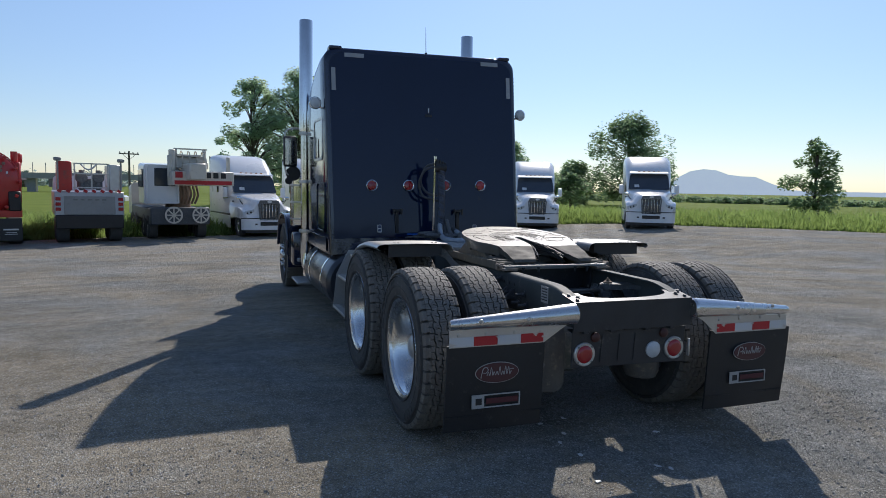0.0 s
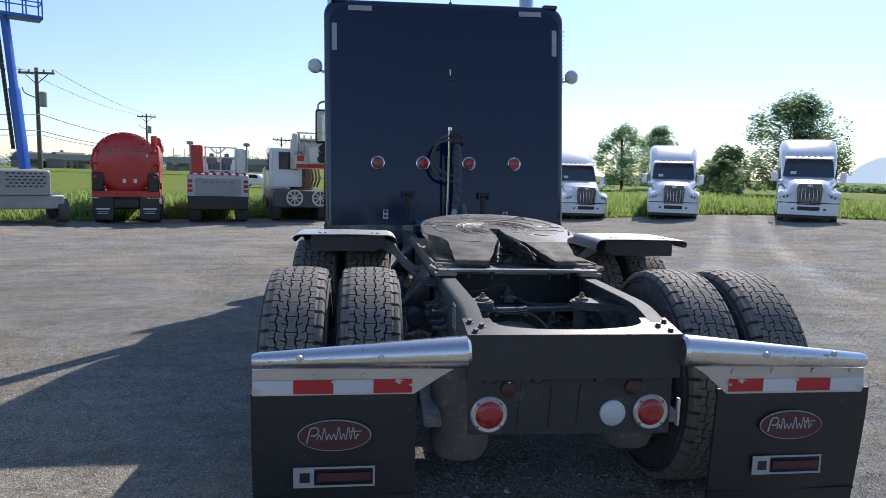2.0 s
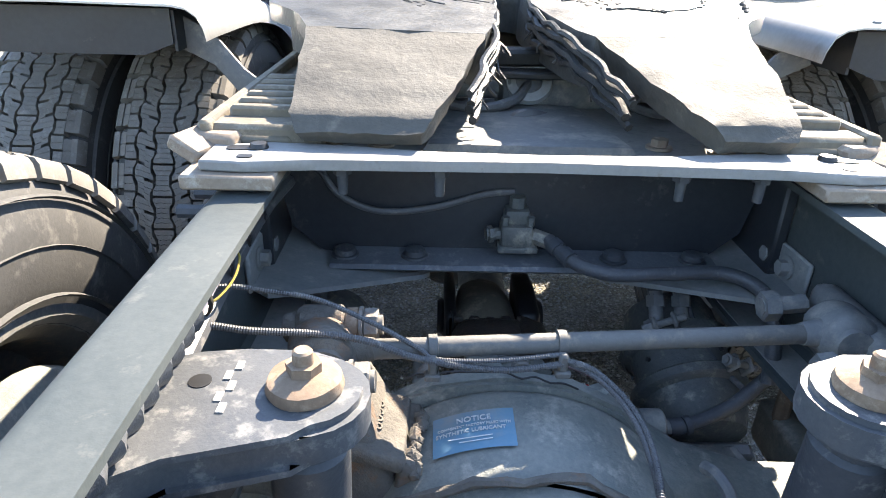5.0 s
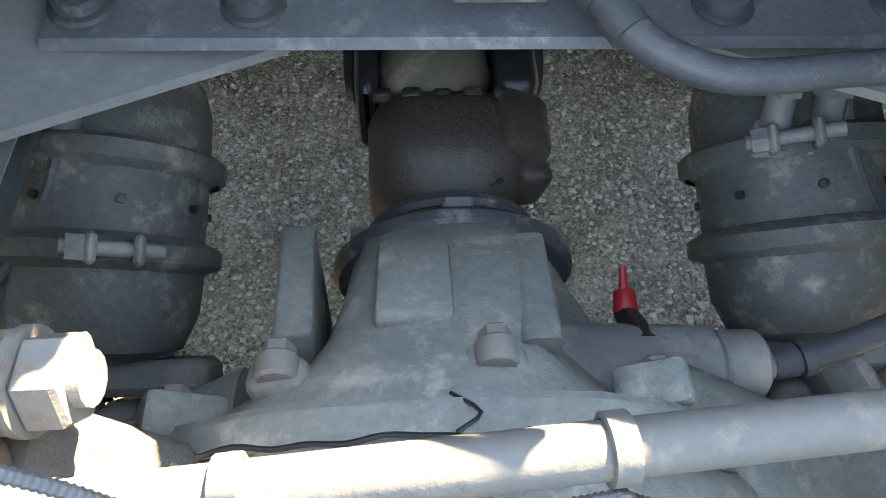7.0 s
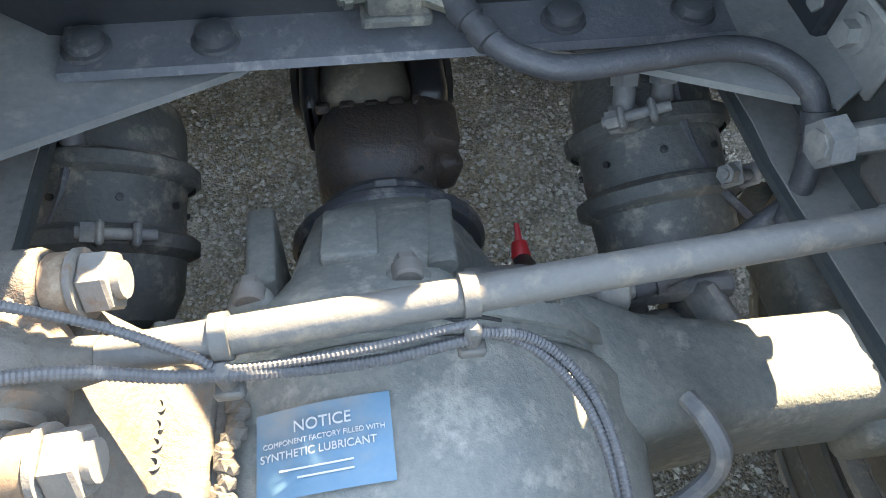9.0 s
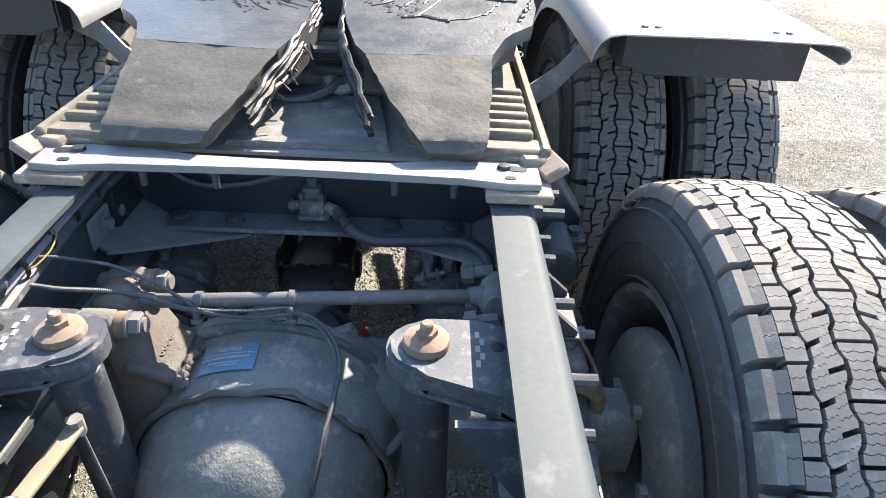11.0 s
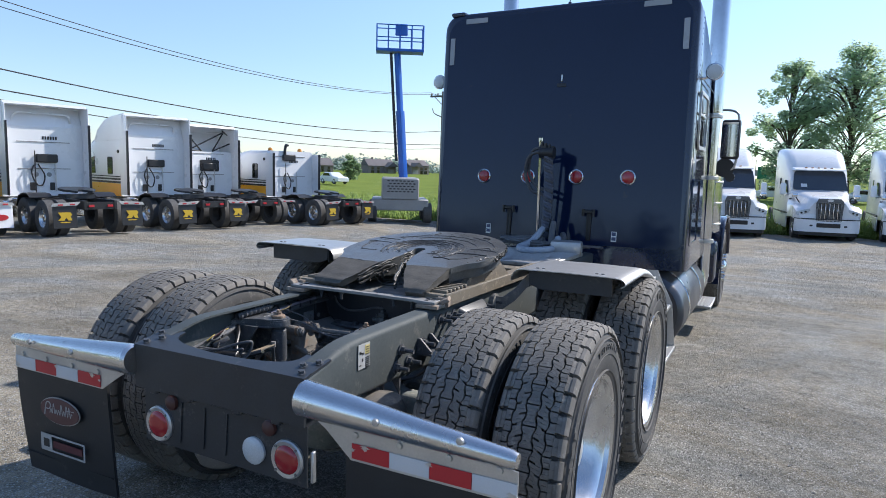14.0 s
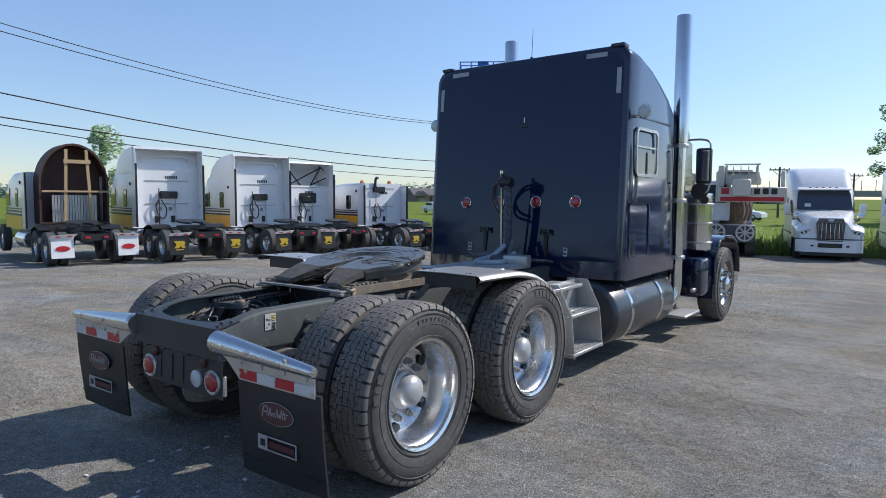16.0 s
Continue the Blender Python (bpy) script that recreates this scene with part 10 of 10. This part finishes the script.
def scatter_leaves(name, label, places, seed, size, per, material):
    spread = [s for *_, s in places]
    ob = new(name, leaf_mesh(name, [p[:3] for p in places], spread, per, size, seed, material))
    return tagged(ob, label, "hedge", kind="stuff")


rnd = random.Random(70)
hedge = []
for k in range(300):
    a = radians(rnd.uniform(24, 76))
    r = rnd.uniform(112, 122)
    hedge.append((r * math.cos(a), r * math.sin(a), rnd.uniform(0.0, 0.5), rnd.uniform(0.6, 1.0)))
scatter_leaves("hedge", "low dark green hedge along the field", hedge, 71, 0.3, 110, M_LEAF)
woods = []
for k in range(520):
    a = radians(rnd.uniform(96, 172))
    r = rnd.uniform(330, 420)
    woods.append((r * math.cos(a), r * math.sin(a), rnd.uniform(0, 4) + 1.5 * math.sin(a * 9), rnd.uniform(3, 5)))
# haze over the ridge is mixed into this leaf colour
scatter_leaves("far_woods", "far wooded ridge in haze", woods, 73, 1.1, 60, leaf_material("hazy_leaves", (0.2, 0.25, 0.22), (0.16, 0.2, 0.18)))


# unseen trees behind the viewpoint, added to darken what the sleeper back mirrors
belt = []
for k in range(330):
    a = radians(rnd.uniform(195, 345))
    r = rnd.uniform(62, 74)
    belt.append((r * math.cos(a), r * math.sin(a), rnd.uniform(0.5, 8.5) + 1.5 * math.sin(7 * a), rnd.uniform(1.6, 3.0)))
scatter_leaves("tree_belt", "unseen belt of dark green trees behind the viewpoint, added for reflections", belt, 83, 0.55, 60, M_BELT)


def grass_blades():
    rnd = random.Random(5)
    verts, faces = [], []
    n = 0
    while n < 60000:
        a = rnd.uniform(15, 172)
        over = rnd.uniform(0, 1) ** 1.7 * 13
        r = lot_edge(a) + over - 0.4 + 0.5 * noise.noise((a * 0.7, 0, 0))
        x, y = r * math.cos(radians(a)), 5 + r * math.sin(radians(a))
        hgt = rnd.uniform(0.25, 0.62) * (1.0 + 0.5 * min(1.0, over / 4.0)) * (0.45 + 0.55 * min(1, max(0.15, over / 1.3))) * (1 + 0.6 * noise.noise((x * 0.35, y * 0.35, 1)))
        z = ground_z(x, y) - 0.03 + 0.05 * min(1, over)
        t = rnd.uniform(0, 2 * math.pi)
        w = rnd.uniform(0.015, 0.04)
        lean = Vector((rnd.uniform(-0.3, 0.3), rnd.uniform(-0.3, 0.3), 1.0)) * hgt
        u = Vector((math.cos(t), math.sin(t), 0)) * w
        b = Vector((x, y, z))
        k = len(verts)
        verts += [b - u, b + u, b + lean * 0.6 + u * 0.8, b + lean * 0.6 - u * 0.8, b + lean + Vector((lean.x, lean.y, -0.1 * hgt)) * 0.5]
        faces += [(k, k + 1, k + 2, k + 3), (k + 3, k + 2, k + 4)]
        n += 1
    me = bpy.data.meshes.new("tall_grass")
    me.from_pydata(verts, [], faces)
    me.materials.append(M_BLADE)
    return tagged(new("tall_grass", me), "tall green grass and weeds along the lot edge", "grass", kind="stuff")


grass_blades()
rnd = random.Random(8)
weeds = []
for k in range(900):
    a = rnd.uniform(15, 172)
    r = lot_edge(a) + rnd.uniform(0.2, 22)
    x, y = r * math.cos(radians(a)), 5 + r * math.sin(radians(a))
    weeds.append((x, y, ground_z(x, y) + 0.22 + 0.25 * rnd.random(), rnd.uniform(0.25, 0.5)))
scatter_leaves("weeds", "broad-leaved green weeds in the grass", weeds, 77, 0.075, 26, M_BLADE)
flowers = []
for k in range(420):
    a = rnd.uniform(40, 150)
    r = lot_edge(a) + rnd.uniform(0.3, 9)
    x, y = r * math.cos(radians(a)), 5 + r * math.sin(radians(a))
    flowers.append((x, y, ground_z(x, y) + rnd.uniform(0.35, 0.6), 0.07))
scatter_leaves("wildflowers", "small yellow wildflowers in the grass", flowers, 79, 0.03, 5, M_FLAPYEL)


def stones():
    """Loose angular stones, most of them small, packed thickest under the axle to brighten it."""
    rng = np.random.default_rng(17)
    spots = []

    def strew(n, x0, x1, y0, y1, lo, more, power):
        x, y = rng.uniform(x0, x1, n), rng.uniform(y0, y1, n)
        spots.append(np.stack([x, y, lo + more * rng.random(n) ** power], 1))

    # many pale stones here, partly to lighten the shaded ground
    strew(36000, -0.85, 0.85, 0.6, 2.6, 0.0017, 0.0078, 4.4)
    strew(32000, 0.4, 8.5, -3.2, 9.0, 0.0030, 0.0075, 5.0)
    strew(32000, -8.5, 0.6, -3.4, 8.5, 0.0030, 0.0080, 5.0)
    strew(16000, -3.4, 2.8, -2.6, 0.7, 0.0028, 0.0095, 4.8)
    strew(9000, -14, 16, 8, 24, 0.006, 0.012, 4.0)
    q = np.concatenate(spots)
    n = len(q)
    base = np.array([(1, 0, 0), (-1, 0, 0), (0, 0.8, 0), (0, -0.8, 0), (0, 0, 0.6), (0, 0, -0.6)])
    v = base[None] * rng.uniform(0.7, 1.2, (n, 6, 3)) + rng.uniform(-0.25, 0.25, (n, 6, 3)) * np.array([1, 1, 0.45])
    a = rng.uniform(0, math.pi, n)
    c, w = np.cos(a)[:, None], np.sin(a)[:, None]
    z = np.array([ground_z(x, y) for x, y, _ in q])
    size = q[:, 2:3]
    out = np.stack([q[:, 0:1] + size * (c * v[..., 0] - w * v[..., 1]), q[:, 1:2] + size * (w * v[..., 0] + c * v[..., 1]), z[:, None] + size * (0.2 + v[..., 2])], 2)
    octa = np.array([(0, 2, 4), (2, 1, 4), (1, 3, 4), (3, 0, 4), (2, 0, 5), (1, 2, 5), (3, 1, 5), (0, 3, 5)])
    verts = out.reshape(-1, 3).tolist()
    faces = (octa[None] + 6 * np.arange(n)[:, None, None]).reshape(-1, 3).tolist()
    me = bpy.data.meshes.new("loose_stones")
    me.from_pydata(verts, [], faces)
    m = surface("stone", (0.29, 0.286, 0.274), (0.22, 0.217, 0.208), rough=0.85, big=20, fine=160, bump=0.1)
    t = m.node_tree
    geo = t.nodes.new("ShaderNodeNewGeometry")
    hs = t.nodes.new("ShaderNodeHueSaturation")
    mr = t.nodes.new("ShaderNodeMapRange")
    mr.inputs[3].default_value, mr.inputs[4].default_value = 0.62, 1.4
    t.links.new(geo.outputs["Random Per Island"], mr.inputs[0])
    t.links.new(mr.outputs[0], hs.inputs["Value"])
    p = t.nodes["Principled BSDF"]
    t.links.new(p.inputs["Base Color"].links[0].from_socket, hs.inputs["Color"])
    t.links.new(hs.outputs[0], p.inputs["Base Color"])
    me.materials.append(m)
    tagged(new("loose_stones", me), "loose grey stones on the gravel", "stones", kind="stuff")


stones()

# ---- poles, wires, distance ----
def wood_pole(h, arm=True, can=False):
    t = thing("utility_pole", "weathered wooden utility pole with crossarm", "pole", "poles along the road")
    bm = bm_new()
    rod(bm, (0, 0, -0.5), (0, 0, h), 0.16, 0.11, n=12)
    part("post", bm, M_POLE, t)
    bm = bm_new()
    box(bm, (0, 0, h - 0.35), (2.4, 0.12, 0.14))
    rod(bm, (-0.8, 0, h - 0.4), (0, 0, h - 1.1), 0.03, n=6)
    rod(bm, (0.8, 0, h - 0.4), (0, 0, h - 1.1), 0.03, n=6)
    part("crossarm", bm, M_POLE, t)
    for x in (-1.1, -0.5, 0.5, 1.1):
        bm = bm_new()
        lathe(bm, [(0.05, 0), (0.07, 0.06), (0.05, 0.16), (0, 0.2)], pose(x, 0, h - 0.28), 10)
        part("insulator", bm, M_DUSTY, t)
    if can:
        bm = bm_new()
        rod(bm, (0.38, 0, h - 2.6), (0.38, 0, h - 1.6), 0.24, n=16, bev=0.04)
        part("transformer", bm, M_GREY, t, "grey pole transformer")
        bm = bm_new()
        hose(bm, [(-0.1, 0, h - 2.0), (-0.8, 0, h - 1.7), (-1.0, 0, h - 1.3)], 0.04, n=6)
        part("bracket_arm", bm, M_DUSTY, t)
    return t


PA, PB = Vector((-22.8, 46.6, -1.1)), Vector((-30.2, 94.0, -0.6))
pa = wood_pole(8.9, can=True)
pa.matrix_basis = pose(*PA, 0, 0, -5)
copy_thing(pa, pose(*PB, 0, 0, 5))
sp = wood_pole(6.6)
sp.matrix_basis = pose(-11.2, 86.7, -1.2, 0, 0, 30)
copy_thing(sp, pose(-5.1, 107.6, -1.4, 0, 0, 30))


def wire(a, b, sag, r=0.018):
    bm = bm_new()
    a, b = Vector(a), Vector(b)
    pts = [a.lerp(b, i / 16) - Vector((0, 0, 4 * sag * (i / 16) * (1 - i / 16))) for i in range(17)]
    hose(bm, pts, r, n=5, k=1)
    return solo("power_line", bm, M_WIRE, "thin dark overhead power line", "cable", "power lines")


ALONG = Vector((2.3, -39.6, 0.0)).normalized()
for off, za, zm, zb, r in ((-1.1, 7.75, 6.38, 7.06, 0.016), (1.1, 7.7, 6.05, 6.6, 0.016), (0.2, 4.68, 3.81, 4.75, 0.024), (0.15, 3.57, 3.18, 4.0, 0.024), (0.12, 3.3, 2.77, 3.75, 0.018)):
    pts = []
    for i in range(29):
        s = 62 * i / 28
        z = za * (s - 15.6) * (s - 39.6) / (15.6 * 39.6) + zm * s * (s - 39.6) / (15.6 * -24.0) + zb * s * (s - 15.6) / (39.6 * 24.0)
        q = PA + ALONG * s
        pts.append((q.x + off * (1 - i / 28), q.y, z))
    bm = bm_new()
    hose(bm, pts, r, n=5, k=1)
    solo("power_line", bm, M_WIRE, "thin dark overhead power line", "cable", "power lines")
    d = Vector((off, 0, 0))
    top = Vector((PA.x, PA.y, za)) + d
    wire(top, PB + d + Vector((0, 0, za + 1.1)), 0.5, r)

# distance haze is put into the hill's blue colour
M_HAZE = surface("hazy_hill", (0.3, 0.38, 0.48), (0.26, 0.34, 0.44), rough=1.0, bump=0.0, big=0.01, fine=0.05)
bm = bm_new()
ridge = [(1780, 2400, 0), (1850, 2350, 16), (1895, 2322, 66), (1935, 2290, 96), (1973, 2254, 106), (2010, 2220, 100), (2045, 2190, 82), (2080, 2157, 76), (2120, 2120, 72), (2165, 2075, 46), (2211, 2022, 22), (2300, 1930, 16), (2420, 1800, 18), (2560, 1600, 30), (2700, 1350, 24), (2850, 1000, 10)]
lo = [bm.verts.new((x, y, -20)) for x, y, z in ridge]
hi = [bm.verts.new((x, y, z + 3 * noise.noise((x * 0.02, y * 0.02, 0)))) for x, y, z in ridge]
bk = [bm.verts.new((x * 1.25, y * 1.25, -20)) for x, y, z in ridge]
for i in range(len(ridge) - 1):
    bm.faces.new((lo[i], lo[i + 1], hi[i + 1], hi[i]))
    bm.faces.new((hi[i], hi[i + 1], bk[i + 1], bk[i]))
# a weak glow adds more haze; the hill itself is no light source
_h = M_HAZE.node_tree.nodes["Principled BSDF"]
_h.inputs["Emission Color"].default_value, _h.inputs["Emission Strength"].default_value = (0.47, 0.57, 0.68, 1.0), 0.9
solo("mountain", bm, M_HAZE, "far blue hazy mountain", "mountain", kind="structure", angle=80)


# wall and roof tones are lifted to carry the haze of distance
M_BROWNWALL = surface("hazed_brick", (0.24, 0.205, 0.19), (0.2, 0.175, 0.165), rough=0.9, bump=0.0, big=0.2)
M_SHINGLE = surface("hazed_shingle", (0.15, 0.135, 0.135), (0.12, 0.11, 0.11), rough=0.9, bump=0.0, big=0.3)


def house(w, d, h, roof, wing):
    """A gabled house with a lower wing set forward."""
    t = thing("house", "far brown brick house with grey gabled roof on the slope", "house", "far houses")
    bm = bm_new()
    box(bm, (0, 0, h / 2), (w, d, h))
    box(bm, (wing * w * 0.3, -d / 2 - 0.7, h * 0.46), (w * 0.4, 1.5, h * 0.92))
    part("wall", bm, M_BROWNWALL, t)
    bm = bm_new()
    prism(bm, [(-d / 2 - 0.4, h), (d / 2 + 0.4, h), (0.3, h + roof), (-0.3, h + roof)], -w / 2 - 0.3, w / 2 + 0.3, YZ)
    top = part("roof", bm, M_SHINGLE, t)
    bm = bm_new()
    prism(bm, [(wing * w * 0.3 - w * 0.23, h * 0.9), (wing * w * 0.3 + w * 0.23, h * 0.9), (wing * w * 0.3, h * 0.9 + roof * 0.7)], -d / 2 - 1.6, 0.0, pose(0, -d, 0) @ XZ)
    part("gable", bm, M_SHINGLE, top)
    bm = bm_new()
    box(bm, (-wing * w * 0.2, 0.5, h + roof), (0.7, 0.7, 1.4))
    part("chimney", bm, M_BROWNWALL, top)
    for x, z, dx, dz in ((-wing * w * 0.12, h * 0.3, 1.0, 1.7), (-wing * w * 0.34, h * 0.36, 1.3, 1.1), (-wing * w * 0.12, h * 0.74, 1.1, 1.0), (-wing * w * 0.34, h * 0.74, 1.1, 1.0)):
        bm = bm_new()
        box(bm, (x, -d / 2 - 0.02, z), (dx, 0.08, dz))
        part("window", bm, M_GLASS, t)
    bm = bm_new()
    box(bm, (wing * w * 0.3, -d / 2 - 1.46, h * 0.4), (2.4, 0.08, 1.7))
    part("garage_door", bm, M_GREY, t)
    return t


for k, (w, d, h, roof, wing) in enumerate(((11, 8, 3.6, 2.6, 1), (9, 8, 4.0, 2.2, -1), (12, 8, 3.2, 2.8, -1))):
    hs = house(w, d, h, roof, wing)
    spots = [(-186 + 14.5 * i + 3 * math.sin(5 * i), 187 + 10.5 * i + 9 * math.sin(3 * i)) for i in range(k, 11, 3)]
    for n, (x, y) in enumerate(spots):
        m = pose(x, y, -1.4, 0, 0, 40 + 24 * math.sin(7 * n + k))
        if n == 0:
            hs.matrix_basis = m
        else:
            copy_thing(hs, m)

# elevated road with railing, sign and cars far ahead
bm = bm_new()
box(bm, (-14, 152, 2.6), (120, 6, 1.2), (0, 0, -6))
for k in range(5):
    box(bm, (-58 + 22 * k, 156 - 2.3 * k, 0.4), (1.6, 2.0, 4))
part_road = solo("overpass", bm, M_GREY, "far grey concrete overpass", "bridge", kind="structure")
for k in range(40):
    bm = bm_new()
    box(bm, (-60 + 2.4 * k, 152.0 + 5.0 - 0.25 * k, 4.2), (0.12, 0.12, 2.2))
    part("rail_post", bm, M_GREY, part_road)
t = thing("road_sign", "green highway sign on two posts", "sign")
bm = bm_new()
box(bm, (0, 0, 3.1), (2.7, 0.08, 1.5), (0, 0, 0), 0.03)
part("sign_board", bm, surface("sign_green", (0.01, 0.2, 0.11), rough=0.4, bump=0), t)
bm = bm_new()
for k in range(4):
    box(bm, (-0.7 + 0.42 * k, -0.06, 3.15), (0.28, 0.02, 0.36))
parts("sign_bar", bm, M_BLACK, t)
bm = bm_new()
for x in (-1.0, 1.0):
    box(bm, (x, 0.08, 1.4), (0.12, 0.1, 3.2))
part("sign_post", bm, M_GREY, t)
t.matrix_basis = pose(0.9, 88.0, -0.9, 0, 0, 5)


def small_car(paint):
    t = thing("parked_car", "small car passing beyond the grass", "car", "far cars")
    bm = bm_new()
    body(bm, [section(0, 0.8, 0.35, 0.75, 0.1), section(0.3, 0.86, 0.3, 0.9, 0.15), section(1.2, 0.88, 0.3, 0.98, 0.15), section(1.9, 0.84, 0.3, 1.42, 0.2), section(3.1, 0.84, 0.3, 1.45, 0.2), section(3.8, 0.86, 0.3, 1.0, 0.15), section(4.3, 0.82, 0.35, 0.85, 0.15)])
    part("body", bm, paint, t)
    bm = bm_new()
    for sx in (-1, 1):
        prism(bm, [(1.75, 1.0), (3.5, 1.0), (3.1, 1.34), (2.0, 1.34)], 0, 0.02, pose(sx * 0.85 - 0.01, 0, 0) @ YZ)
    parts("side_glass", bm, M_GLASS, t)
    for sx in (-1, 1):
        for y in (0.85, 3.4):
            bt, br = bm_new(), bm_new()
            far_wheel(bt, br, sx * 0.78, y, r=0.32, w=0.2, side=sx)
            w = part("wheel", bt, M_RUBBER, t)
            part("rim", br, M_ALLOY, w)
    return t


c1 = small_car(M_WHITE)
c1.matrix_basis = pose(-45.9, 65.6, -0.6, 0, 0, 70)
for x, y, a in ((-22, 66, 80), (-10, 72, 80), (4, 78, 85), (12, 74, 80)):
    copy_thing(c1, pose(x, y, -0.7, 0, 0, a))

# long low building and lettered block far behind the left row
bm = bm_new()
box(bm, (0, 0, 1.8), (9.5, 6, 3.6))
far_hall = solo("far_hall", bm, surface("hall_cladding", (0.13, 0.16, 0.2), (0.1, 0.13, 0.17), rough=0.7, bump=0.0), "low blue-grey industrial hall in the distance", "building", kind="structure")
far_hall.matrix_basis = pose(-94, 70, -0.4, 0, 0, 52)
for k in range(4):
    bm = bm_new()
    box(bm, (-3.4 + 2.25 * k, -3.05, 2.4), (1.3, 0.1, 0.8))
    part("window", bm, M_GLASS, far_hall)

bm = bm_new()
box(bm, (0, 0, 3.0), (6.0, 5.0, 6.2), (0, 0, 0), 0.05)
block = solo("far_block", bm, surface("pale_cladding", (0.42, 0.44, 0.46), (0.36, 0.38, 0.4), rough=0.7, bump=0.0), "pale far building with a dark sign", "building", kind="structure")
block.matrix_basis = pose(-115, 110, -0.8, 0, 0, 44)
bm = bm_new()
for x in (-2.2, -0.9, 0.4):
    box(bm, (x, -2.55, 4.6), (0.5, 0.1, 1.7))
parts("sign_bar", bm, M_BLACK, block)

# chalky flecks dropped on the gravel
rnd = random.Random(91)
bm = bm_new()
for x, y in ((-0.30, 0.55), (-0.24, 0.35), (-0.34, 0.22), (-0.32, 0.02), (-0.42, -0.32), (0.02, -0.25), (0.07, -0.3), (0.35, 0.2), (-0.1, 0.6)):
    z = ground_z(x, y) + 0.004
    vs = prism(bm, [(0.02 * rnd.uniform(0.5, 1.4) * math.cos(a), 0.012 * rnd.uniform(0.5, 1.4) * math.sin(a)) for a in [2 * math.pi * i / 7 for i in range(7)]], 0, 0.004)
    xf(bm, vs, pose(x, y, z, 0, 0, rnd.uniform(0, 180)))
solo("pale_flecks", bm, M_LABELWHITE, "pale flecks of litter on the gravel", "litter", kind="stuff")
